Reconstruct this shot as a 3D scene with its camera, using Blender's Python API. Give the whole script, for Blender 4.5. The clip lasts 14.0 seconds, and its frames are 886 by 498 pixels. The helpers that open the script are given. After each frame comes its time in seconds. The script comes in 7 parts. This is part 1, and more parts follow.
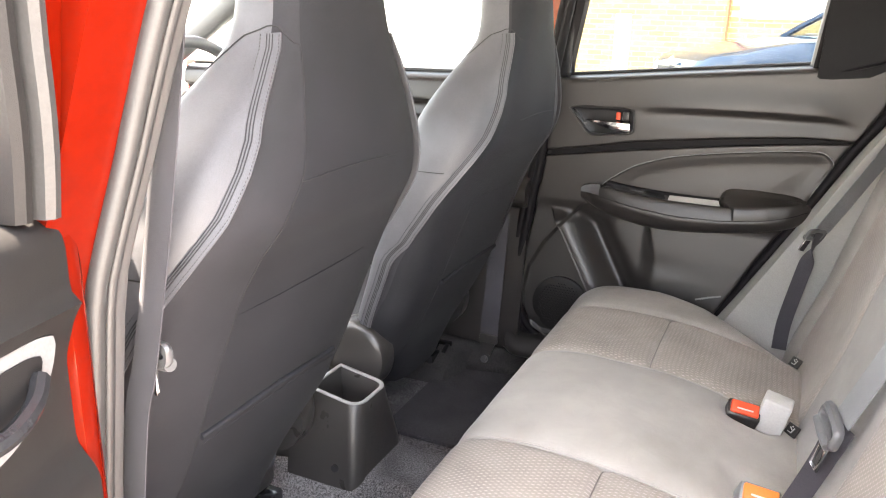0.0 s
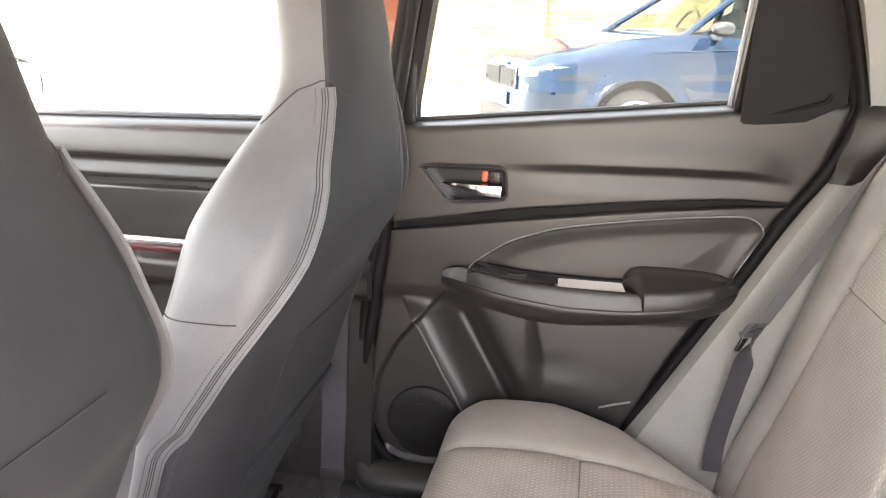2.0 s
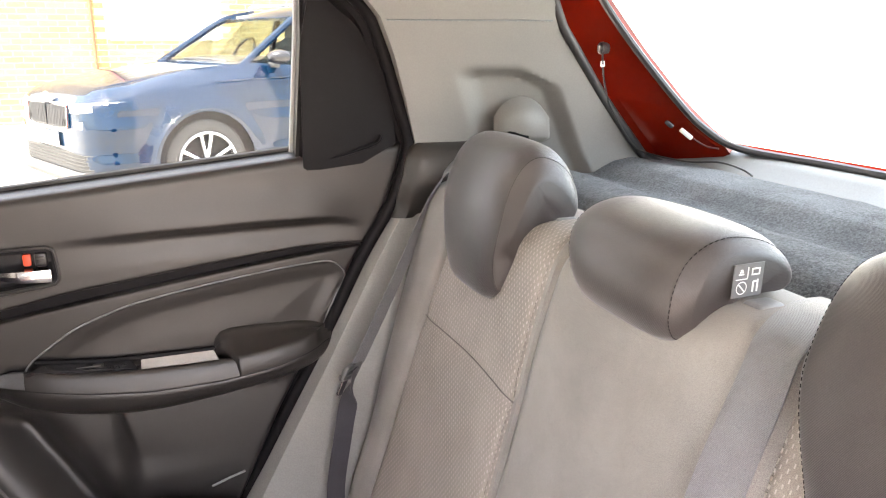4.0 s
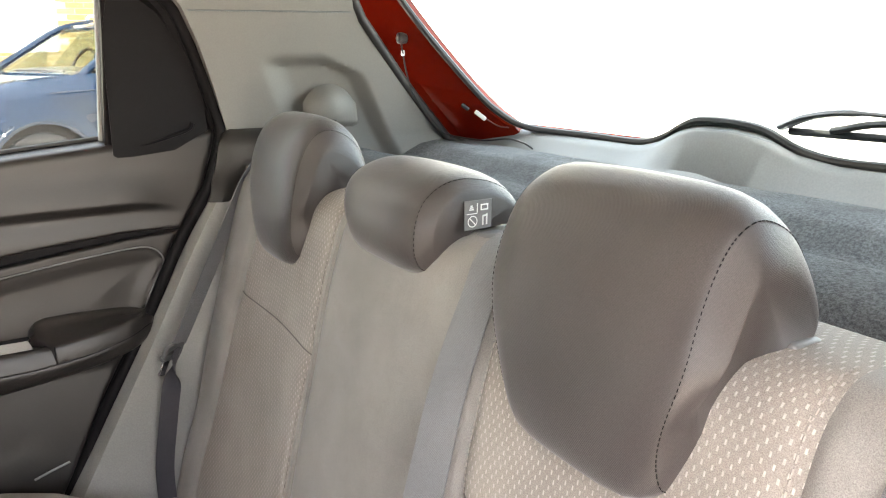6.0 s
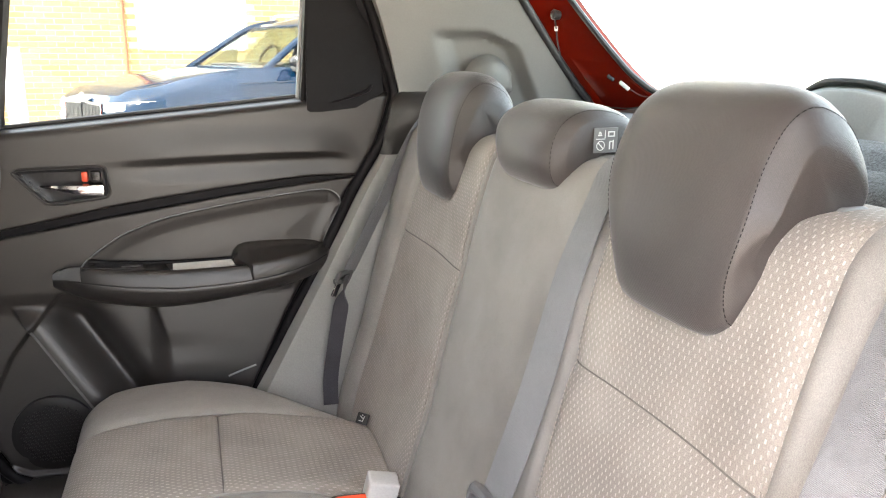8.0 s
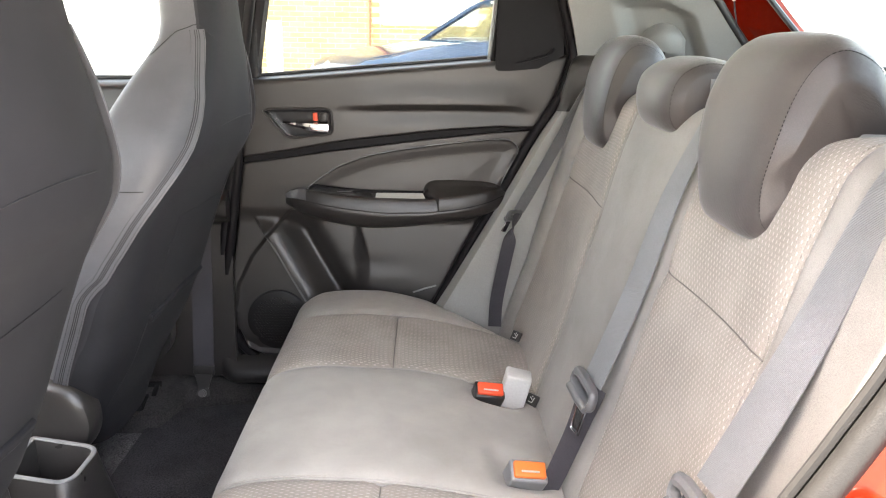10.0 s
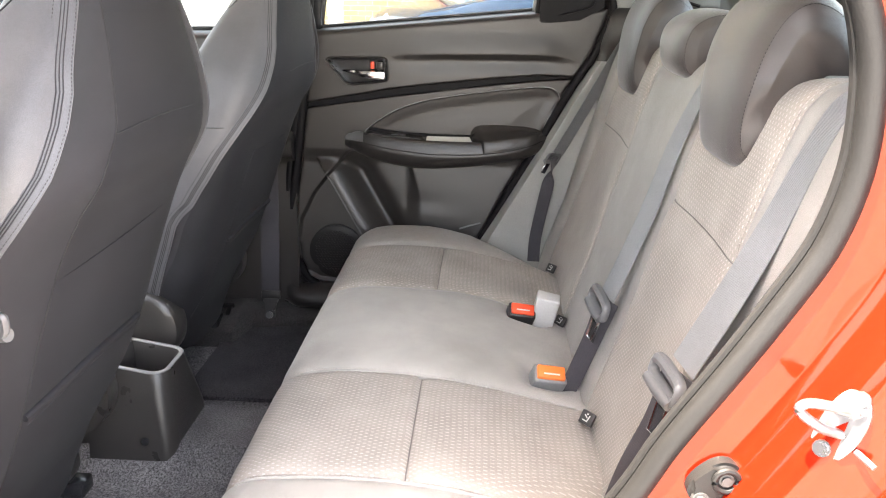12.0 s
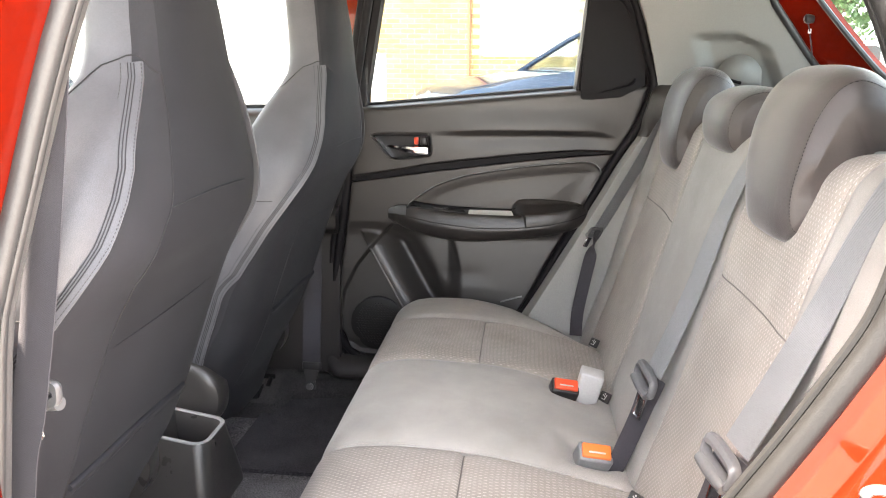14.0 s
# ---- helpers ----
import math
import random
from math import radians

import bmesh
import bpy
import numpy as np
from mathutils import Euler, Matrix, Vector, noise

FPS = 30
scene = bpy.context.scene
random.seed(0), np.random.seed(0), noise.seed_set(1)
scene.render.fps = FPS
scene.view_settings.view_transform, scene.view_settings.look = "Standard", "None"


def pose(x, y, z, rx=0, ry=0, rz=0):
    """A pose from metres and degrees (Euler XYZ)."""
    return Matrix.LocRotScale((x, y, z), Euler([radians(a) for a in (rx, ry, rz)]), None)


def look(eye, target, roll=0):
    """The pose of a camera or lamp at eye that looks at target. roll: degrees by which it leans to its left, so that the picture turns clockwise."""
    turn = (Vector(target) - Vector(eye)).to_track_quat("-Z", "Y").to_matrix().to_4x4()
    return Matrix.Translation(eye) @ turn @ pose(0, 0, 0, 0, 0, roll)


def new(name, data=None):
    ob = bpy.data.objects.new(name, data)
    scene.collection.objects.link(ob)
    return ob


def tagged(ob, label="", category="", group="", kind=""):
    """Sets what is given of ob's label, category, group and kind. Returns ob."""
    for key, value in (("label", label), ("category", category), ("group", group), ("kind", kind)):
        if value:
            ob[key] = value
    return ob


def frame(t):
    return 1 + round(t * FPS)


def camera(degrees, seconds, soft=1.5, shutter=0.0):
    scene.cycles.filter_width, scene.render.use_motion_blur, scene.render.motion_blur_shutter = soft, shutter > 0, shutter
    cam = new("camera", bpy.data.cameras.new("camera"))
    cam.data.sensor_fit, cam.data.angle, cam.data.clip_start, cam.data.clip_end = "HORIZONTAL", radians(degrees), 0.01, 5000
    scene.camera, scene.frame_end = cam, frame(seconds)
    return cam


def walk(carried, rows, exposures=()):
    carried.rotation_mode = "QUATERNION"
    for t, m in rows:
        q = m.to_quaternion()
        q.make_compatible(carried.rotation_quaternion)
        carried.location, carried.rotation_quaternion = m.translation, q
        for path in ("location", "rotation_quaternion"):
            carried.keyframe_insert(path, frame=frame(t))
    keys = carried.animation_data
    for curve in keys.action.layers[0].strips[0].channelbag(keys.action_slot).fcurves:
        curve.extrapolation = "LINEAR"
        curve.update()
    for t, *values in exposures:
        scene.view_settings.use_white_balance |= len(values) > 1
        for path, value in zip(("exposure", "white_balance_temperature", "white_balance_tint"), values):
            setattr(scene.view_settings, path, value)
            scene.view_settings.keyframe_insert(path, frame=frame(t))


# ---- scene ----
cam = camera(61.0, 14.0, soft=1.1)
PATH = [
    (0, (0.351, -1.202, 1.233), (-0.431, 0.545, 0.656), 1.7),
    (0.5, (0.271, -1.077, 1.27), (-0.488, 0.68, 0.69), 1.6),
    (1, (0.198, -0.946, 1.282), (-0.469, 0.847, 0.698), 1.4),
    (1.5, (0.167, -0.782, 1.288), (-0.383, 1.051, 0.706), 1.2),
    (2, (0.159, -0.65, 1.3), (-0.214, 1.225, 0.712), 0.9),
    (2.5, (0.158, -0.579, 1.31), (0.037, 1.33, 0.726), 0.7),
    (3, (0.156, -0.549, 1.326), (0.322, 1.361, 0.753), 0.4),
    (3.5, (0.162, -0.553, 1.336), (0.607, 1.318, 0.788), 0.0),
    (4, (0.191, -0.562, 1.341), (0.847, 1.253, 0.815), -0.2),
    (4.2, (0.2, -0.565, 1.342), (0.925, 1.225, 0.823), -0.3),
    (6.3, (0.246, -0.724, 1.289), (1.213, 0.955, 0.791), -0.6),
    (6.5, (0.235, -0.737, 1.281), (1.201, 0.942, 0.784), -0.5),
    (7, (0.205, -0.78, 1.264), (1.097, 0.94, 0.767), -0.6),
    (7.5, (0.174, -0.827, 1.251), (0.933, 0.957, 0.757), -0.4),
    (8, (0.173, -0.882, 1.236), (0.779, 0.962, 0.754), -0.0),
    (8.5, (0.175, -0.952, 1.232), (0.662, 0.927, 0.75), -0.0),
    (9, (0.205, -1.008, 1.221), (0.544, 0.903, 0.739), -0.1),
    (9.2, (0.226, -1.037, 1.211), (0.484, 0.888, 0.735), 0.2),
    (11.3, (0.241, -1.261, 1.201), (0.19, 0.629, 0.548), 0.9),
    (11.5, (0.246, -1.279, 1.198), (0.18, 0.611, 0.548), 0.9),
    (12, (0.264, -1.316, 1.21), (0.167, 0.573, 0.56), 0.9),
    (12.5, (0.269, -1.343, 1.232), (0.156, 0.546, 0.584), 0.9),
    (13, (0.26, -1.356, 1.231), (0.133, 0.539, 0.604), 0.9),
    (13.5, (0.261, -1.338, 1.227), (0.097, 0.582, 0.691), 0.7),
    (14, (0.256, -1.319, 1.212), (0.051, 0.615, 0.745), 0.5),
]
EXPOSURES = [(0.0, 4.90, 7550, 14), (1.0, 5.05, 7650, 14), (1.5, 5.30, 7650, 15), (2.0, 5.25, 7700, 16), (3.0, 5.33, 7750, 22), (4.2, 4.80, 7750, 20), (6.3, 4.48, 7750, 13), (7.5, 4.58, 7600, 13), (9.0, 4.73, 7450, 13), (11.5, 4.62, 7400, 13), (14.0, 4.68, 7400, 13)]
walk(cam, [(t, look(eye, target, roll)) for t, eye, target, roll in PATH], EXPOSURES)

# ---- world, sun ----
SUN_EL, SUN_AZ = 67.0, 250.0      # azimuth of the sun, degrees from +y towards +x
world = bpy.data.worlds.new("sky")
scene.world = world
world.use_nodes = True
wn, wl = world.node_tree.nodes, world.node_tree.links
wn.clear()
sky = wn.new("ShaderNodeTexSky")
sky.sky_type, sky.sun_disc = "NISHITA", False
sky.sun_elevation, sky.sun_rotation = radians(SUN_EL), radians(SUN_AZ)
sky.air_density, sky.dust_density, sky.ozone_density = 1.0, 3.0, 0.8
haze = wn.new("ShaderNodeMixRGB")
haze.inputs[0].default_value = 0.3
haze.inputs[2].default_value = (7.0, 7.1, 7.3, 1)
wbg, wout = wn.new("ShaderNodeBackground"), wn.new("ShaderNodeOutputWorld")
wbg.inputs[1].default_value = 0.13
wl.new(sky.outputs[0], haze.inputs[1])
wl.new(haze.outputs[0], wbg.inputs[0])
wl.new(wbg.outputs[0], wout.inputs[0])
sd = bpy.data.lights.new("sun", "SUN")
sd.energy, sd.angle, sd.color = 3.8, radians(1.5), (1.0, 0.95, 0.88)
sun = new("sun", sd)
_a, _e = radians(SUN_AZ), radians(SUN_EL)
sun.matrix_world = look((0, 0, 0), (-math.sin(_a) * math.cos(_e), -math.cos(_a) * math.cos(_e), -math.sin(_e)))


# ---- materials ----
def shader(name):
    m = bpy.data.materials.new(name)
    m.use_nodes = True
    nt = m.node_tree
    return m, nt.nodes, nt.links, nt.nodes["Principled BSDF"]


def coords(n, l, scale=(1, 1, 1)):
    tc, mp = n.new("ShaderNodeTexCoord"), n.new("ShaderNodeMapping")
    mp.inputs["Scale"].default_value = scale
    l.new(tc.outputs["Object"], mp.inputs[0])
    return mp.outputs[0]


def noise_tex(n, l, vec, scale, detail=4.0, rough=0.55):
    t = n.new("ShaderNodeTexNoise")
    t.inputs["Scale"].default_value, t.inputs["Detail"].default_value, t.inputs["Roughness"].default_value = scale, detail, rough
    l.new(vec, t.inputs["Vector"])
    return t.outputs[0]


def ramp(n, l, src, a, b, p0=0.3, p1=0.7):
    r = n.new("ShaderNodeValToRGB")
    r.color_ramp.elements[0].position, r.color_ramp.elements[1].position = p0, p1
    r.color_ramp.elements[0].color, r.color_ramp.elements[1].color = (*a, 1), (*b, 1)
    l.new(src, r.inputs[0])
    return r.outputs[0]


def mixc(n, l, fac, a, b, mode="MIX"):
    x = n.new("ShaderNodeMixRGB")
    x.blend_type = mode
    for s, v in zip(x.inputs, (fac, a, b)):
        if isinstance(v, (int, float)):
            s.default_value = v
        elif isinstance(v, tuple):
            s.default_value = (*v, 1)
        else:
            l.new(v, s)
    return x.outputs[0]


def bump(n, l, b, height, strength, dist=0.001):
    x = n.new("ShaderNodeBump")
    x.inputs["Strength"].default_value, x.inputs["Distance"].default_value = strength, dist
    l.new(height, x.inputs["Height"])
    l.new(x.outputs[0], b.inputs["Normal"])


def mul(c, k):
    return tuple(min(1.0, v * k) for v in c)


def surf(name, col, rough=0.5, var=0.15, s1=6.0, s2=300.0, bmp=0.2, bscale=900.0, metal=0.0, coat=0.0, sheen=0.0, spec=0.5, rvar=0.08):
    """A plain surface with stains at a large scale, grain at a small one, and fine relief."""
    m, n, l, b = shader(name)
    v = coords(n, l)
    big = ramp(n, l, noise_tex(n, l, v, s1), mul(col, 1 - var), mul(col, 1 + var))
    fine = ramp(n, l, noise_tex(n, l, v, s2, 2.0), (1 - var,) * 3, (1 + var * 0.6,) * 3, 0.35, 0.65)
    l.new(mixc(n, l, 1.0, big, fine, "MULTIPLY"), b.inputs["Base Color"])
    r = n.new("ShaderNodeMapRange")
    r.inputs[3].default_value, r.inputs[4].default_value = max(0.02, rough - rvar), min(1, rough + rvar)
    l.new(noise_tex(n, l, v, s1 * 4), r.inputs[0])
    l.new(r.outputs[0], b.inputs["Roughness"])
    b.inputs["Metallic"].default_value, b.inputs["Coat Weight"].default_value = metal, coat
    b.inputs["Coat Roughness"].default_value = 0.04
    b.inputs["Sheen Weight"].default_value, b.inputs["Specular IOR Level"].default_value = sheen, spec
    if bmp:
        bump(n, l, b, noise_tex(n, l, v, bscale, 3.0), bmp)
    return m


def woven(name, col, light, pitch, ribs=0.0, spots=None, sheen=0.08, rough=0.75, spec=0.35):
    """Seat cloth: fine weave, soft mottling, and threads of a lighter yarn in staggered rows where spots is given."""
    m, n, l, b = shader(name)
    tc = n.new("ShaderNodeTexCoord")
    sep = n.new("ShaderNodeSeparateXYZ")
    l.new(tc.outputs["Object"], sep.inputs[0])
    add = n.new("ShaderNodeMath")
    add.operation = "ADD"
    l.new(sep.outputs[0], add.inputs[0])
    l.new(sep.outputs[2], add.inputs[1])
    uv = n.new("ShaderNodeCombineXYZ")
    l.new(sep.outputs[1], uv.inputs[0])
    l.new(add.outputs[0], uv.inputs[1])
    v = tc.outputs["Object"]
    base = ramp(n, l, noise_tex(n, l, v, 9.0), mul(col, 0.85), mul(col, 1.15))
    grain = noise_tex(n, l, v, 1300.0, 2.0)
    base = mixc(n, l, 1.0, base, ramp(n, l, grain, (0.72,) * 3, (1.25,) * 3, 0.3, 0.7), "MULTIPLY")
    height = grain
    if ribs:
        w = n.new("ShaderNodeTexWave")
        w.bands_direction = "Y"
        w.inputs["Scale"].default_value, w.inputs["Distortion"].default_value = ribs, 0.6
        w.inputs["Detail"].default_value, w.inputs["Detail Scale"].default_value = 1.0, 4.0
        l.new(uv.outputs[0], w.inputs[0])
        base = mixc(n, l, 1.0, base, ramp(n, l, w.outputs[1], (0.88,) * 3, (1.10,) * 3, 0.2, 0.8), "MULTIPLY")
        height = w.outputs[1]
    if spots:
        br = n.new("ShaderNodeTexBrick")
        br.offset, br.squash = 0.5, 1.0
        br.inputs["Color1"].default_value = br.inputs["Color2"].default_value = (1, 1, 1, 1)
        br.inputs["Mortar"].default_value = (0, 0, 0, 1)
        for k, x in zip(("Scale", "Mortar Size", "Mortar Smooth", "Brick Width", "Row Height"), (1.0, *spots[:4])):
            br.inputs[k].default_value = x
        sq = n.new("ShaderNodeMapping")
        sq.inputs["Scale"].default_value = (spots[4], spots[5], 1)
        sq.inputs["Rotation"].default_value = (0, 0, 0)
        l.new(uv.outputs[0], sq.inputs[0])
        l.new(sq.outputs[0], br.inputs["Vector"])
        patch = ramp(n, l, noise_tex(n, l, v, 160.0, 2.0), (0.45,) * 3, (1.0,) * 3, 0.3, 0.6)
        base = mixc(n, l, mixc(n, l, 1.0, br.outputs[0], patch, "MULTIPLY"), base, light)
        height = mixc(n, l, 0.5, grain, br.outputs[0], "ADD")
    l.new(base, b.inputs["Base Color"])
    b.inputs["Roughness"].default_value, b.inputs["Specular IOR Level"].default_value = rough, spec
    b.inputs["Sheen Weight"].default_value, b.inputs["Sheen Roughness"].default_value = sheen, 0.4
    bump(n, l, b, height, 0.5, pitch)
    return m


def carpet_mat(name, col, lo=0.12, hi=2.6, depth=0.004):
    m, n, l, b = shader(name)
    v = coords(n, l)
    f = noise_tex(n, l, v, 300.0, 5.0, 0.85)
    big = ramp(n, l, noise_tex(n, l, v, 12.0), mul(col, 0.75), mul(col, 1.3))
    l.new(mixc(n, l, 1.0, big, ramp(n, l, f, (lo,) * 3, (hi,) * 3, 0.40, 0.62), "MULTIPLY"), b.inputs["Base Color"])
    b.inputs["Roughness"].default_value, b.inputs["Sheen Weight"].default_value = 0.95, 0.05
    b.inputs["Specular IOR Level"].default_value = 0.15
    bump(n, l, b, f, 1.0, depth)
    return m


def clear_pane(name, tint):
    m, n, l, b = shader(name)
    n.remove(b)
    tr, gl, mx, lw = n.new("ShaderNodeBsdfTransparent"), n.new("ShaderNodeBsdfGlossy"), n.new("ShaderNodeMixShader"), n.new("ShaderNodeLayerWeight")
    tr.inputs[0].default_value = (*tint, 1)
    gl.inputs["Roughness"].default_value = 0.01
    lw.inputs[0].default_value = 0.5
    pw, sc = n.new("ShaderNodeMath"), n.new("ShaderNodeMath")
    pw.operation, pw.inputs[1].default_value = "POWER", 5.0
    sc.operation, sc.inputs[1].default_value, sc.inputs[2].default_value = "MULTIPLY_ADD", 0.35, 0.006
    l.new(lw.outputs["Facing"], pw.inputs[0])
    l.new(pw.outputs[0], sc.inputs[0])
    for s, o in zip(mx.inputs, (sc, tr, gl)):
        l.new(o.outputs[0], s)
    l.new(mx.outputs[0], n["Material Output"].inputs[0])
    return m


M = {
    "cloth": woven("cloth plain", (0.285, 0.266, 0.243), None, 0.0005, 0, None, 0.12, 0.66, 0.4),
    # same plain cloth, darkened: the upright backrest's weaker light is in its colour
    "shadedcloth": woven("cloth plain shaded", (0.225, 0.209, 0.193), None, 0.0005, 0, None, 0.12, 0.7, 0.4),
    "insert": woven("cloth insert", (0.262, 0.232, 0.206), (0.44, 0.395, 0.36), 0.0008, 0, (0.00060, 0.15, 0.00136, 0.00275, 0.165, 0.36)),
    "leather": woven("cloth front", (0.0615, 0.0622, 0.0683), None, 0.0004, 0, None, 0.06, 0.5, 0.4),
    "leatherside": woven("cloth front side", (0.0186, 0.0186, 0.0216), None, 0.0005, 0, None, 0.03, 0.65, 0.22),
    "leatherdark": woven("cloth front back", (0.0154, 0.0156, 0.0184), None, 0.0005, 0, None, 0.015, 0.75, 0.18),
    "headcloth": woven("cloth headrest", (0.0410, 0.0345, 0.0330), None, 0.00025, 290.0, None, 0.20, 0.40, 0.6),
    "plastic": surf("black grained plastic", (0.028, 0.026, 0.025), 0.30, 0.1, 5, 500, 0.25, 1200, spec=0.45),
    "plasticsoft": surf("dark soft trim", (0.0225, 0.0200, 0.0188), 0.33, 0.1, 5, 500, 0.3, 1200, spec=0.46),
    "gloss": surf("black gloss plastic", (0.0192, 0.0192, 0.0208), 0.22, 0.1, 5, 300, 0.05, 800),
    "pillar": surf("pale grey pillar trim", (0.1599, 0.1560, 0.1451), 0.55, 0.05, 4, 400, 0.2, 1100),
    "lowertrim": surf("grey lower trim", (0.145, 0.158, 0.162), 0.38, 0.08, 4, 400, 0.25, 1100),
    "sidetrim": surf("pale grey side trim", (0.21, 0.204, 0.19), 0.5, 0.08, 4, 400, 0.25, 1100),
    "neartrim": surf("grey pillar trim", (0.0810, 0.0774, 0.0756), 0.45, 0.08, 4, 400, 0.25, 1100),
    "maroon": surf("dark red accent", (0.060, 0.006, 0.007), 0.5, 0.1, 10, 300, 0.1, 900),
    "seamcloth": surf("brown thread", (0.1500, 0.1320, 0.1200), 0.8, 0.1, 30, 500, 0.1, 900),
    "blacktrim": surf("deep black trim", (0.0075, 0.0067, 0.0075), 0.5, 0.1, 5, 500, 0.2, 1200, spec=0.1),
    "roof": surf("roof lining", (0.58, 0.56, 0.52), 0.9, 0.05, 5, 500, 0.3, 900),
    "carpet": carpet_mat("carpet", (0.0720, 0.0702, 0.0738), 0.10, 3.4, 0.005),
    "mat": carpet_mat("mat", (0.0324, 0.0306, 0.0342)),
    "shelf": carpet_mat("shelf felt", (0.105, 0.113, 0.117), 0.5, 1.6, 0.002),
    "rubber": surf("black rubber", (0.02, 0.02, 0.02), 0.5, 0.1, 8, 300, 0.2, 700),
    "greyseal": surf("grey door seal", (0.009, 0.0088, 0.0086), 0.5, 0.1, 8, 300, 0.3, 700, spec=0.2),
    "red": surf("red metallic paint", (0.122, 0.0056, 0.0020), 0.20, 0.05, 3, 60, 0.0, 900, 0.0, 0.25, 0.0, 0.20),
    "chrome": surf("chrome", (0.75, 0.75, 0.76), 0.14, 0.03, 10, 200, 0.0, 900, 1.0),
    "grillecloth": surf("speaker mesh", (0.0150, 0.0138, 0.0135), 0.5, 0.1, 5, 500, 0.2, 1200, spec=0.2),
    "stepcarpet": carpet_mat("sill carpet", (0.034, 0.032, 0.032), 0.45, 1.7, 0.003),
    # copy of the soft door trim, darkened to offset sun on the open door
    "doortrim": surf("door trim darkened for sun", (0.0165, 0.0155, 0.0152), 0.5, 0.1, 5, 500, 0.25, 1200, spec=0.2),
    # paler than the other rubber: sunlight on the near seals is in the colour
    "sealgrey": surf("sunlit grey rubber", (0.034, 0.0335, 0.033), 0.45, 0.1, 8, 300, 0.2, 700),
    "zinc": surf("bright zinc steel", (0.26, 0.25, 0.25), 0.30, 0.06, 10, 200, 0.05, 900, 0.85),
    "belt": woven("belt webbing", (0.155, 0.158, 0.163), None, 0.0010, 200.0, None, 0.15, 0.45, 0.6),
    # darker webbing; on the rear lap straps it carries their shade as colour
    "beltdark": woven("darkened belt webbing", (0.044, 0.041, 0.047), None, 0.0008, 160.0, None, 0.06),
    "hook": surf("dark grey belt plastic", (0.085, 0.085, 0.086), 0.35, 0.08, 10, 300, 0.1, 900),
    "housing": surf("grey buckle plastic", (0.42, 0.41, 0.39), 0.4, 0.05, 10, 300, 0.1, 900),
    "buckle": surf("grey plastic", (0.1800, 0.1800, 0.1800), 0.4, 0.08, 10, 300, 0.1, 900),
    "orange": surf("orange button", (0.75, 0.17, 0.035), 0.4, 0.05, 10, 200, 0.05, 800),
    "button": surf("red button", (0.7200, 0.0750, 0.0270), 0.4, 0.05, 10, 200, 0.05, 800),
    "palebox": surf("pale grey plastic", (0.4860, 0.4770, 0.4500), 0.45, 0.05, 10, 300, 0.1, 800),
    "white": surf("white print", (0.80, 0.80, 0.78), 0.6, 0.03, 10, 300, 0.0, 800),
    "thread": surf("pale thread", (0.32, 0.285, 0.255), 0.8, 0.1, 30, 500, 0.1, 900),
    "seam": surf("dark seam thread", (0.010, 0.010, 0.011), 0.8, 0.1, 30, 500, 0.1, 900),
    "redthread": surf("red thread", (0.55, 0.03, 0.02), 0.7, 0.1, 30, 500, 0.1, 900),
    "glass": clear_pane("window glass", (0.92, 0.94, 0.93)),
    # darker than plain window glass, added to dim the bright yard beyond it
    "sideglass": clear_pane("dimming side glass", (0.56, 0.595, 0.595)),
    "tint": clear_pane("tinted glass", (0.72, 0.78, 0.78)),
    "blue": surf("blue metallic paint", (0.0004, 0.0100, 0.027), 0.30, 0.02, 1, 6, 0.0, 900, 0.0, 0.9, 0.0, 0.0),
    "tyre": surf("tyre rubber", (0.035, 0.034, 0.032), 0.8, 0.15, 8, 200, 0.4, 300),
    "alloy": surf("silver alloy", (0.65, 0.66, 0.68), 0.3, 0.04, 8, 200, 0.0, 900, 0.8),
    "blackplastic": surf("exterior black plastic", (0.045, 0.045, 0.046), 0.6, 0.1, 8, 300, 0.2, 500),
    "ground": surf("pale concrete", (0.40, 0.39, 0.37), 0.9, 0.2, 0.6, 40, 0.5, 60),
    "brick": None,
    "mortar": surf("pale mortar", (0.60, 0.53, 0.38), 0.95, 0.12, 3, 60, 0.6, 120),
    "upvc": surf("white window frame", (0.82, 0.82, 0.81), 0.35, 0.03, 4, 100, 0.0, 500),
    "pipe": surf("brown drain pipe", (0.28, 0.10, 0.05), 0.5, 0.12, 6, 80, 0.1, 300),
    "render": surf("white painted render", (0.78, 0.77, 0.74), 0.9, 0.06, 1, 30, 0.4, 60),
    "foliage": surf("leaves", (0.06, 0.11, 0.035), 0.6, 0.3, 3, 20, 0.0, 100),
    "bark": surf("bark", (0.16, 0.11, 0.08), 0.9, 0.3, 6, 40, 0.8, 60),
    "whitepaint": surf("white car paint", (0.78, 0.78, 0.78), 0.3, 0.02, 2, 50, 0.0, 500, 0.0, 1.0),
}


